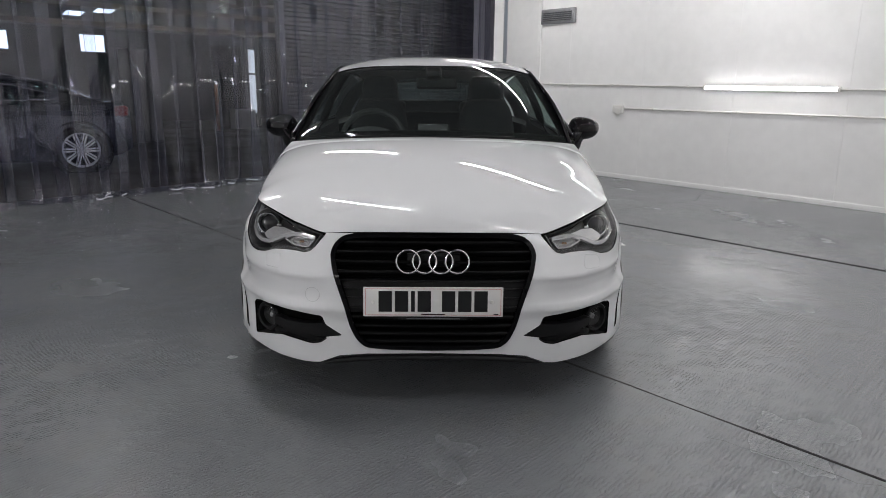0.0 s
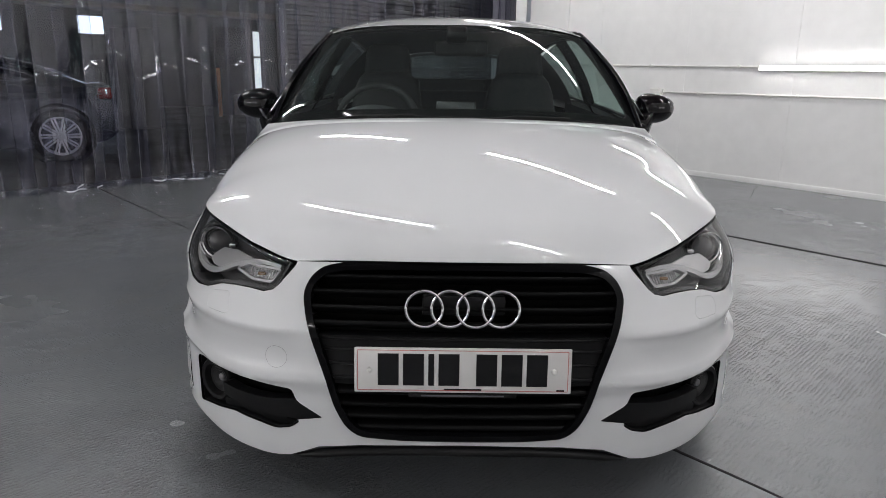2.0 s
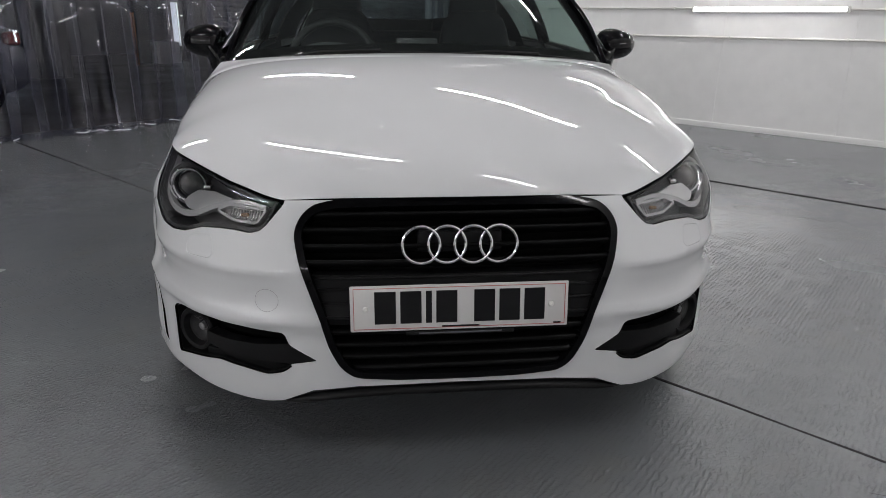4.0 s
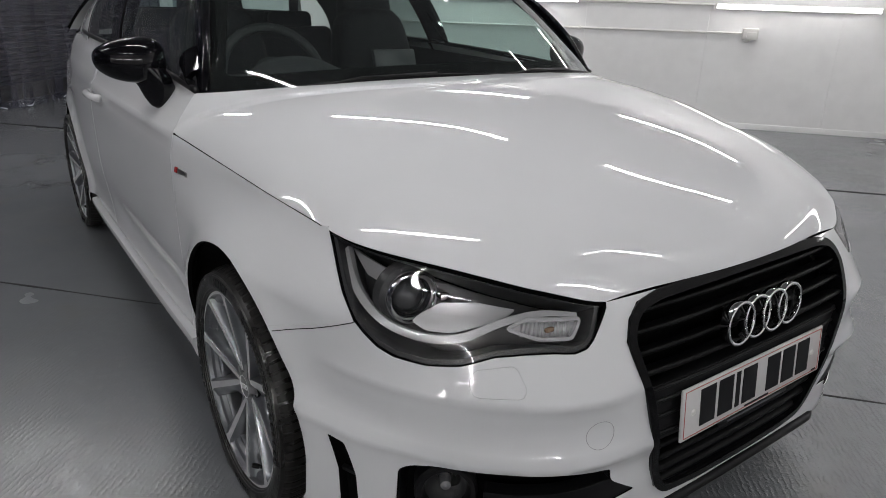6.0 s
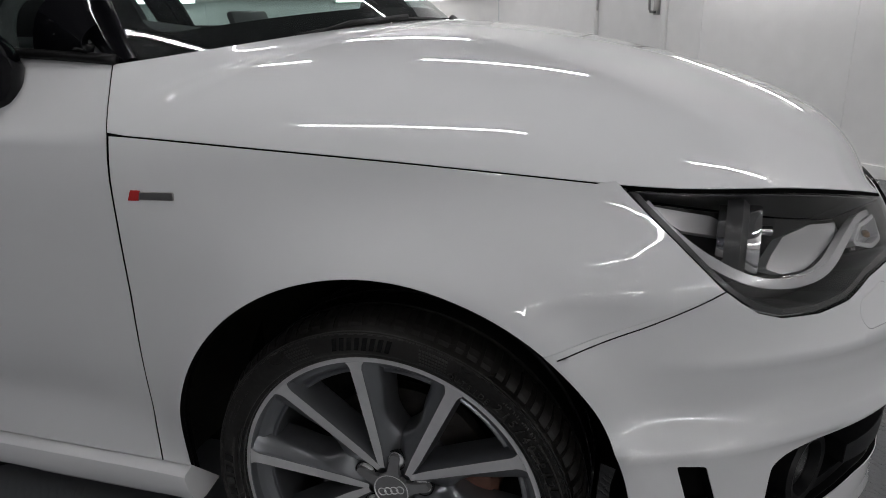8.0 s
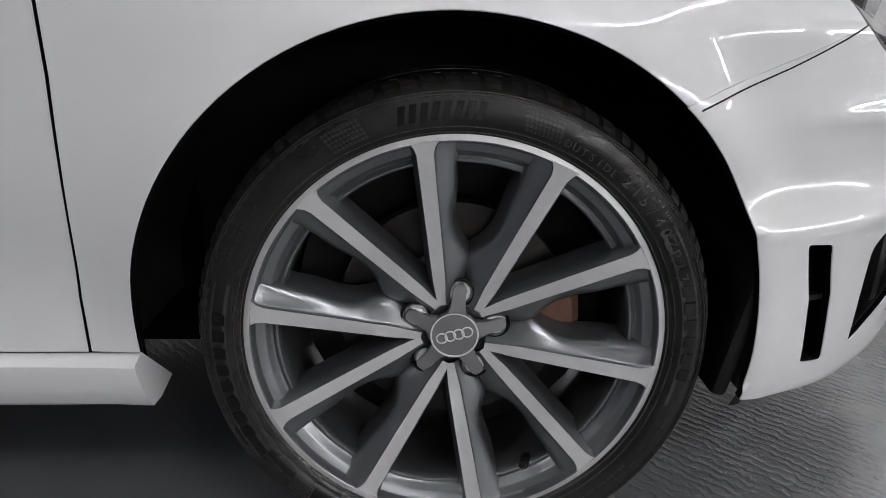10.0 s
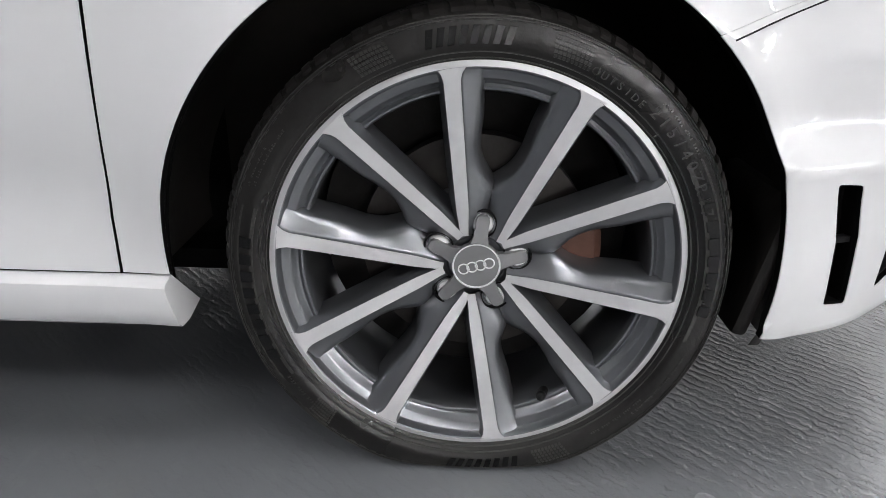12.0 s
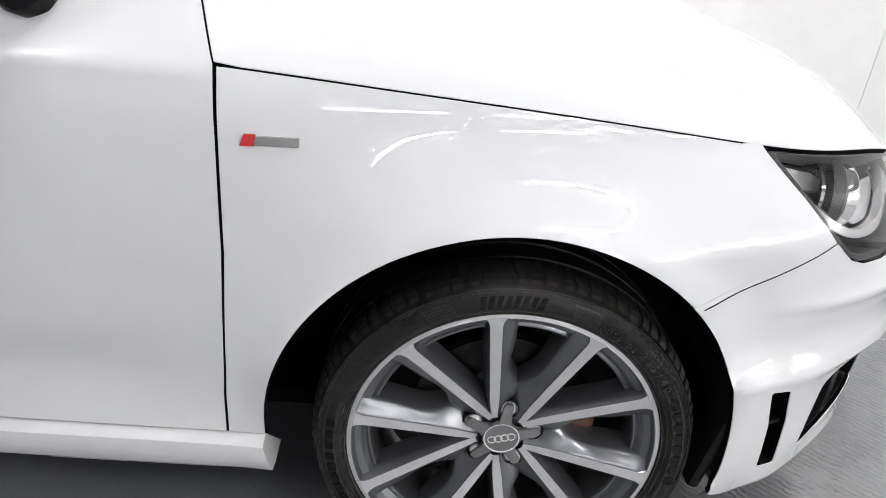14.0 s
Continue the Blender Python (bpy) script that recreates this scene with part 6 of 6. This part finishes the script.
for s in (1, -1):
    vs, fs = [], []
    ts = np.linspace(0, 1, 60)
    for t in ts:
        p = HEAD(t)
        d = HEAD(min(t + 0.01, 1)) - HEAD(max(t - 0.01, 0))
        d /= np.linalg.norm(d)
        o = np.array([0.9, 0, 0.45])
        o = o - d * (o @ d)
        o /= np.linalg.norm(o)
        q = np.cross(d, o)
        wd, th = 0.020 + 0.024 * ease(0.0, 0.10, t) - 0.020 * ease(0.1, 0.45, t), 0.013
        for k in range(12):
            an = 2 * math.pi * k / 12
            v = p + q * (wd * math.copysign(abs(math.cos(an)) ** 0.7, math.cos(an))) + o * (th * math.copysign(abs(math.sin(an)) ** 0.8, math.sin(an)) - 0.006)
            vs.append((v[0] * s, v[1], v[2]))
    for i in range(len(ts) - 1):
        for k in range(12):
            f = (i * 12 + k, i * 12 + (k + 1) % 12, (i + 1) * 12 + (k + 1) % 12, (i + 1) * 12 + k)
            fs.append(f if s > 0 else f[::-1])
    part("roof_arch", vs, fs, M_GLOSS, car, "gloss black pillar and roof arch")

    def side_glass(a, b, lo=0.05, hi=0.985):
        t = lo + (hi - lo) * np.asarray(a, float)
        b_ = np.asarray(b, float)[..., None]
        p = BELT(t) * (1 - b_) + HEAD(t) * b_ + np.array([0.025, 0, 0]) * (4 * b_ * (1 - b_))
        return p

    sg_ = panel("side_window", side_glass, [(0.03, 0), (0.3, 0), (0.575, 0), (0.585, 0.95), (0.3, 0.95), (0.03, 0.95)], [], M_GLASS, car, side=s, step=0.05, edge=0.03, lip=0.004, label="tinted side window")
    sg_.visible_shadow = False
    qg_ = panel("quarter_window", side_glass, [(0.58, 0), (0.80, 0), (0.86, 0.9), (0.59, 0.95)], [], M_GLASSDARK, car, side=s, step=0.05, edge=0.03, lip=0.004, label="dark tinted rear side window")
    qg_.visible_shadow = False
    panel("mirror_sail", side_glass, [(0.0, -0.01), (0.115, -0.01), (0.085, 0.45), (0.05, 0.95), (0.0, 0.95)], [], M_GLOSS, car, side=s, step=0.05, edge=0.03, lip=0.02, shift=0.004, label="gloss black mirror base triangle")
    panel("centre_pillar", side_glass, [(0.55, 0), (0.60, 0), (0.61, 0.97), (0.565, 0.97)], [], M_GLOSS, car, side=s, step=0.05, edge=0.03, lip=0.03, shift=0.004)
    panel("rear_pillar", side_glass, [(0.79, -0.12), (1.0, -0.12), (1.0, 1.0), (0.85, 1.0)], [], M_PAINT, car, side=s, step=0.04, edge=0.03, lip=0.006, shift=0.003)
    panel("pillar_lining", side_glass, [(0.745, -0.12), (0.99, -0.12), (0.99, 1.0), (0.80, 1.0)], [], M_TRIM, car, side=s, step=0.06, edge=0.04, lip=0.002, shift=-0.022)
    tube("belt_trim", [Vector((p[0] * s, p[1], p[2])) for p in (BELT(t) + np.array([0.004, 0, -0.004]) for t in np.linspace(0.0, 0.85, 24))], 0.009, M_BLACK, car, n=6)

TG = Spline([0, 0.5, 1.0], [(0.0, 3.945, 0.985), (0.45, 3.90, 0.985), (0.70, 3.76, 0.985)])


def tail(a, b):
    a, b = np.asarray(a, float), np.asarray(b, float)
    sg, t = np.where(a < 0, -1, 1), np.abs(a)
    top = roof(t, np.ones_like(t))
    b_ = b[..., None]
    p = TG(t) * (1 - b_) + top * b_ + np.array([0, 0.06, 0.03]) * (4 * b_ * (1 - b_))
    p[..., 0] *= sg
    return p


WIN = rounded([(-0.86, 0.26), (0.86, 0.26), (0.80, 0.92), (-0.80, 0.92)], 0.08)
panel("tailgate", tail, [(1, 0), (0.5, 0), (0, 0), (-0.5, 0), (-1, 0), (-1, 0.5), (-1, 1), (0, 1), (1, 1), (1, 0.5)][::-1], [WIN], M_PAINT, car, step=0.06, edge=0.03, lip=0.02, label="glossy white tailgate")
panel("tailgate_lining", tail, inset([(0.97, 0.02), (0, 0.02), (-0.97, 0.02), (-0.97, 0.98), (0, 0.98), (0.97, 0.98)][::-1], 0.0), [rounded([(-0.84, 0.36), (0.84, 0.36), (0.78, 0.92), (-0.78, 0.92)], 0.08)], M_TRIM, car, step=0.08, edge=0.04, lip=0.002, shift=0.035)
rw = panel("rear_window", tail, WIN, [], M_GLASSREAR, car, step=0.08, edge=0.05, lip=0.003, shift=-0.006, label="tinted rear window")
rw.visible_shadow = False
# ---- door mirrors
for s in (1, -1):
    mi = new("door_mirror")
    mi.parent = car
    mi["label"] = "gloss black door mirror"
    vs, fs = [], []
    nu, nv = 28, 18
    cx, cy, cz = 0.862, 1.490, 1.016
    for i in range(nu):
        for j in range(nv):
            a, b = 2 * math.pi * i / nu, math.pi * (j / (nv - 1)) - math.pi / 2
            e1, e2 = 0.75, 0.8
            cb = math.copysign(abs(math.cos(b)) ** e2, math.cos(b))
            x = 0.092 * math.copysign(abs(math.cos(a)) ** e1, math.cos(a)) * cb
            yy = 0.075 * math.copysign(abs(math.sin(a)) ** e1, math.sin(a)) * cb
            zz = 0.062 * math.copysign(abs(math.sin(b)) ** 0.85, math.sin(b))
            zz *= 1 - 0.30 * (x / 0.092) * (1 if zz > 0 else 0.35)
            yy = yy if yy < 0 else yy * 0.45
            yy += 0.02 * (x / 0.09) ** 2
            vs.append((s * (cx + x), cy + yy + 0.25 * x, cz + zz + 0.004 * (x / 0.09)))
    for i in range(nu):
        for j in range(nv - 1):
            f = (i * nv + j, ((i + 1) % nu) * nv + j, ((i + 1) % nu) * nv + j + 1, i * nv + j + 1)
            fs.append(f if s > 0 else f[::-1])
    part("mirror_shell", vs, fs, M_GLOSS, mi)
    # wedge-shaped foot on the door
    vs, fs = [], []
    d_, t_ = Vector((0.55, 0.84, 0)), Vector((0.84, -0.55, 0))
    foot = [(0.802, 1.446, 0.884, 0.010, 0.012), (0.803, 1.448, 0.892, 0.026, 0.020), (0.805, 1.450, 0.915, 0.042, 0.026), (0.808, 1.453, 0.945, 0.054, 0.030), (0.822, 1.460, 0.975, 0.060, 0.034), (0.838, 1.470, 1.0, 0.060, 0.036)]
    for fx, fy, fz, hl_, ht_ in foot:
        for k in range(16):
            an = 2 * math.pi * k / 16
            q = Vector((fx, fy, fz)) + d_ * (hl_ * math.copysign(abs(math.cos(an)) ** 0.6, math.cos(an))) + t_ * (ht_ * math.copysign(abs(math.sin(an)) ** 0.6, math.sin(an)))
            vs.append((s * q.x, q.y, q.z))
    for i in range(len(foot) - 1):
        for k in range(16):
            f = (i * 16 + k, i * 16 + (k + 1) % 16, (i + 1) * 16 + (k + 1) % 16, (i + 1) * 16 + k)
            fs.append(f if s > 0 else f[::-1])
    fs.append(tuple(range(16)))
    part("mirror_foot", vs, fs, M_GLOSS, mi)
    lathe("mirror_glass", [(0.0, 0.0), (0.040, 0.0), (0.043, -0.004)], 32, M_CHROME, mi, Matrix.Translation((s * 0.858, 1.512, 1.018)) @ pose(0, 0, 0, -90, 0, 0) @ pose(0, 0, 0, 0, -13 * s, 0) @ Matrix.Diagonal((1.55, 0.95, 1, 1)))

# ---- cabin
dash = new("dashboard")
dash.parent = car
dash["label"] = "dark soft-touch dashboard"
DS = Spline([0, 0.3, 0.6, 0.8, 1.0], [(0.99, 0.955), (1.20, 0.948), (1.45, 0.935), (1.55, 0.88), (1.56, 0.62)])
grid("dash_top", lambda a, b: np.stack([(a * 2 - 1) * 0.70, DS(b)[..., 0] + 0.16 * np.abs(a * 2 - 1) ** 2.2 * (1 - b), DS(b)[..., 1] - 0.03 * np.abs(a * 2 - 1) ** 2], -1), 30, 18, M_TRIM, dash)
box("screen_cover", (0.17, 0.02, 0.10), pose(0, 1.47, 0.985, -18), M_LAMPGREY, dash, bevel=0.008)
grid("binnacle", lambda a, b: np.stack([-0.36 + (a * 2 - 1) * 0.17, 1.28 + b * 0.24, 0.93 + 0.085 * np.sqrt(np.clip(1 - (a * 2 - 1) ** 2, 0, 1)) * (0.6 + 0.4 * b)], -1), 18, 6, M_TRIM, dash)
st = new("steering_wheel")
st.parent = car
SM = pose(-0.36, 1.68, 0.925, 66) @ Matrix.Identity(4)
lathe("steering_rim", [(0.183 + 0.016 * math.cos(a), 0.016 * math.sin(a)) for a in np.linspace(0, 2 * math.pi, 12, endpoint=False)], 48, M_TRIM, st, SM, closed=True)
lathe("steering_boss", [(0.0, 0.02), (0.06, 0.018), (0.08, 0.0), (0.075, -0.03)], 28, M_TRIM, st, SM)
for an in (0, 180, 270):
    box("steering_spoke", (0.13, 0.04, 0.018), SM @ pose(0.12 * math.cos(radians(an)), 0.12 * math.sin(radians(an)), -0.004, 0, 0, an), M_TRIM, st, bevel=0.006)


def seat(x, y, z, w=0.25, back=0.66):
    e = new("seat")
    e.parent = car
    e["label"] = "black cloth sports seat with integrated headrest"

    def slab(name, m, sx_, sy_, sz_, taper=0.0):
        bm = bmesh.new()
        bmesh.ops.create_cube(bm, size=2.0)
        bmesh.ops.subdivide_edges(bm, edges=bm.edges[:], cuts=7, use_grid_fill=True)
        for v in bm.verts:
            p = v.co.copy()
            n4 = (abs(p.x) ** 5 + abs(p.y) ** 5 + abs(p.z) ** 5) ** (1 / 5)
            q = p / n4
            bol = 0.35 * max(0, abs(q.x) - 0.55)
            q = Vector((q.x * sx_ * (1 - taper * (q.z + 1) / 2), q.y * sy_ - bol * 0.12, q.z * sz_))
            v.co = m @ q
        return from_bm(name, bm, M_CLOTH, e, smooth=True)

    slab("cushion", pose(x, y, z), w, 0.26, 0.10)
    slab("backrest", pose(x, y + 0.27, z + 0.36, -14), w * 0.96, 0.075, back / 2 + 0.03, 0.28)
    slab("headrest", pose(x, y + 0.385, z + 0.735, -10), 0.135, 0.055, 0.125, 0.15)


seat(-0.36, 1.98, 0.44)
seat(0.36, 1.98, 0.44)
rb = new("rear_bench")
rb.parent = car
box("bench_cushion", (1.15, 0.48, 0.18), pose(0, 2.78, 0.50), M_CLOTH, rb, bevel=0.05, seg=4)
box("bench_back", (1.15, 0.14, 0.52), pose(0, 3.08, 0.78, -16), M_CLOTH, rb, bevel=0.05, seg=4)
for x in (-0.34, 0.34):
    box("rear_headrest", (0.25, 0.09, 0.11), pose(x, 3.17, 1.06, -10), M_CLOTH, rb, bevel=0.035, seg=4)
rv = new("rear_view_mirror")
rv.parent = car
box("mirror_body", (0.235, 0.035, 0.068), pose(0.02, 1.60, 1.258, -8), M_BLACK, rv, bevel=0.016, seg=4)
tube("mirror_arm", [(0.0, 1.58, 1.285), (0.0, 1.545, 1.315), (0, 1.53, 1.325)], 0.014, M_BLACK, rv, n=8)
box("sensor_cover", (0.09, 0.06, 0.06), pose(0, 1.545, 1.312, -35), M_BLACK, rv, bevel=0.015, seg=3)
grid("headlining", lambda a, b: roof((a * 2 - 1) * 0.97, b) - np.array([0, 0, 0.03]), 14, 14, M_TRIM, car, flip=True)
grid("scuttle_wall", lambda a, b: np.stack([(a * 2 - 1) * 0.74, 1.03 + 0.26 * np.abs(a * 2 - 1) ** 2, 0.22 + b * 0.69], -1), 12, 4, M_DEEP, car)
for s in (1, -1):
    grid("door_card", lambda a, b: np.stack([s * (0.735 - 0.02 * (1 - b)), 1.26 + a * 1.7, 0.28 + 0.665 * b + 0.03 * a], -1), 10, 6, M_TRIM, car)

# ---------------------------------------------------------------- things behind the curtain
shutter = thing("roller_shutter", "dark grey horizontal slat roller shutter behind the curtain", "shutter")
# stands parallel to the curtain, a little behind it
X0, X1, YS = 4.06, 8.33, 1.3
z = 0.02
while z < 3.5:
    shed_box("slat", X0, X1, YS, YS + 0.03, z, z + 0.052, M_SHUTTER, shutter, bevel=0.012)
    z += 0.064
shed_box("guide", X0 - 0.10, X0, YS - 0.03, YS + 0.07, 0, 3.55, M_SHEDGREY, shutter, bevel=0.004)
shed_box("guide", X1, X1 + 0.10, YS - 0.03, YS + 0.07, 0, 3.55, M_SHEDGREY, shutter, bevel=0.004)
tagged(shed_box("wall_partition", 7.20, 13.0, 0.24, 0.34, 0, 3.6, M_WALL), "pale partition wall beside the roller shutter", "wall", kind="structure")

# dark saloon parked in the workshop
FAR = Vector((-4.70, 6.78, 0))
AX = Vector((0.90, 0.43, 0)).normalized()      # towards its tail
FC = basis(FAR, AX)
away = 1 if (FC @ Vector((0, 1, 0)) - FAR).y > 0 else -1
far_car = thing("dark_car", "dark blue estate car with silver multi-spoke wheels parked behind the curtain", "car")
LEN = [(-3.75, 0.30, 0.62), (-3.6, 0.24, 0.74), (-3.0, 0.20, 0.86), (-2.4, 0.2, 0.93), (-1.7, 0.2, 0.96), (-0.8, 0.2, 0.97), (-0.1, 0.2, 0.97), (0.35, 0.24, 0.96), (0.57, 0.30, 0.93), (0.64, 0.36, 0.86)]
side_lo, side_hi = Spline([p[0] for p in LEN], [p[1] for p in LEN]), Spline([p[0] for p in LEN], [p[2] for p in LEN])


def far_body(a, b):
    x = -3.75 + 4.39 * a
    an = b * math.pi
    lo, hi = side_lo(x), side_hi(x)
    wd = 0.92 * np.clip(1 - np.abs((x + 1.4) / 2.5) ** 6 * 0.35, 0.3, 1)
    prof = np.sign(np.cos(an)) * np.abs(np.cos(an)) ** 0.30
    y = 0.90 - prof * wd
    zz = lo + (hi - lo) * np.clip(np.sin(an), 0, 1) ** 0.55
    q = np.stack([x, away * y - away * 0.0, zz], -1)
    return np.stack([FC[0][0] * q[..., 0] + FC[0][1] * q[..., 1] + FAR.x, FC[1][0] * q[..., 0] + FC[1][1] * q[..., 1] + FAR.y, q[..., 2]], -1)


grid("body", far_body, 60, 30, M_DARKPAINT, far_car)
ROOFL = Spline([-2.9, -2.3, -1.8, -1.2, -0.6, -0.1, 0.35], [0.94, 1.20, 1.32, 1.35, 1.27, 1.12, 0.95])


def far_roof(a, b):
    x = -2.9 + 3.25 * a
    hi = ROOFL(x)
    an = b * math.pi
    zz = 0.92 + (hi - 0.92) * np.clip(np.sin(an), 0, 1) ** 0.55
    tum = 0.84 - 0.20 * np.clip((zz - 0.92) / 0.5, 0, 1)
    y = 0.90 - np.sign(np.cos(an)) * np.abs(np.cos(an)) ** 0.35 * tum
    q = np.stack([x, away * y, zz], -1)
    return np.stack([FC[0][0] * q[..., 0] + FC[0][1] * q[..., 1] + FAR.x, FC[1][0] * q[..., 0] + FC[1][1] * q[..., 1] + FAR.y, q[..., 2]], -1)


grid("cabin", far_roof, 40, 24, M_GLOSS, far_car)
grid("roof_skin", lambda a, b: far_roof(0.17 + 0.75 * a, 0.26 + 0.48 * b) + np.array([0, 0, 0.006]), 24, 10, M_DARKPAINT, far_car)
tube("window_trim", [FC @ Vector((x, away * 0.045, zz)) for x, zz in ((-2.6, 0.965), (-1.6, 0.97), (-0.7, 0.985), (-0.28, 1.00), (-0.20, 1.03), (-0.30, 1.08), (-0.7, 1.18), (-1.3, 1.25), (-1.9, 1.24))], 0.012, M_CHROME, far_car, n=6)
tube("roof_rail", [FC @ Vector((x, away * 0.24, zz)) for x, zz in ((-1.9, 1.315), (-1.4, 1.36), (-0.9, 1.335), (-0.4, 1.235), (0.1, 1.075))], 0.014, M_CHROME, far_car, n=6)
tube("crease", [FC @ Vector((x, away * -0.022, zz)) for x, zz in ((-3.2, 0.80), (-2.0, 0.84), (-0.8, 0.86), (0.2, 0.86), (0.5, 0.84))], 0.007, M_DARKPAINT, far_car, n=6)
box("tail_lamp", (0.18, 0.16, 0.14), FC @ Matrix.Translation((0.53, away * 0.14, 0.84)), M_TAIL, far_car, bevel=0.03, seg=3)
for wx in (0.0, -2.75):
    fw = new("wheel")
    fw.parent = far_car
    wm = Matrix.Translation(FC @ Vector((wx, -away * 0.03, 0.335))) @ (FC.to_3x3() @ Vector((0, -away, 0))).to_track_quat("Z", "Y").to_matrix().to_4x4()
    lathe("tyre", [(0.225, 0.0), (0.25, 0.014), (0.29, 0.012), (0.325, -0.02), (0.328, -0.2), (0.25, -0.22)], 48, M_TYRE, fw, wm)
    lathe("rim", [(0.232, 0.004), (0.225, 0.010), (0.215, 0.0), (0.205, -0.05), (0.2, -0.1), (0.0, -0.1)], 48, [M_ALLOY, M_DEEP], fw, wm, pick=lambda i: 1 if i > 2 else 0)
    # black ring stands in for the shade of the arch round the tyre
    lathe("arch_shadow", [(0.33, -0.06), (0.385, -0.028), (0.39, -0.04)], 48, M_DEEP, fw, wm)
    for k in range(20):
        an = 36 * (k // 2) + (6.5 if k % 2 else -6.5)
        lean = -5.0 if k % 2 else 5.0
        bm = bmesh.new()
        box_bm(bm, (0.175, 0.021, 0.03), wm @ pose(0, 0, 0, 0, 0, an) @ Matrix.Translation((0.135, 0, -0.014)) @ pose(0, 0, 0, 0, 0, lean), 0.006)
        from_bm("spoke", bm, M_ALLOY, fw, smooth=True, angle=40)
    lathe("hub", [(0.0, 0.004), (0.04, 0.0), (0.055, -0.02), (0.06, -0.05)], 24, M_MACHINED, fw, wm)
    lathe("well", [(0.0, -0.13), (0.40, -0.13)], 32, M_DEEP, fw, wm)
# odds and ends in the gloom
cab = thing("workshop_cabinet", "dark grey workshop cabinet", "cabinet")
shed_box("body", 3.80, 4.36, 6.2, 6.8, 0.0, 1.85, M_SHEDGREY, cab, bevel=0.01)
shed_box("door", 3.83, 4.07, 6.17, 6.20, 0.08, 1.80, M_SHEDGREY, cab, bevel=0.006)
shed_box("door", 4.09, 4.33, 6.17, 6.20, 0.08, 1.80, M_SHEDGREY, cab, bevel=0.006)
# no opening here: a flat black slab paints the doorway's darkness
tagged(shed_box("inner_doorway", 7.06, 7.85, 9.0, 9.1, 0.0, 2.13, M_DEEP), "dark doorway in the workshop", "doorway", kind="structure")
ob_ = thing("board", "narrow orange-brown upright board", "board")
shed_box("plank", 6.73, 6.81, 8.4, 8.43, 0.0, 1.16, M_ORANGE, ob_, bevel=0.004)
gd = tagged(new("glazed_door"), "narrow glazed doorway to dull daylight", "door", kind="structure")
shed_box("pane", 8.40, 8.62, 9.6, 9.62, 0.38, 1.42, M_DOORGLOW, gd)
shed_box("pane", 8.40, 8.62, 9.6, 9.62, 1.47, 2.09, M_DOORGLOW, gd)
shed_box("mullion", 8.40, 8.62, 9.58, 9.63, 1.42, 1.47, M_SHEDGREY, gd)
shed_box("door_frame", 8.32, 8.40, 9.55, 9.66, 0.0, 2.4, M_SHEDGREY, gd, bevel=0.004)
shed_box("door_frame", 8.62, 8.72, 9.55, 9.66, 0.0, 2.4, M_SHEDGREY, gd, bevel=0.004)
bn = thing("storage_box", "pale grey storage box on the workshop floor", "box")
shed_box("tub", 7.43, 7.97, 8.6, 9.0, 0.0, 0.52, M_PLASTIC_W, bn, bevel=0.02)
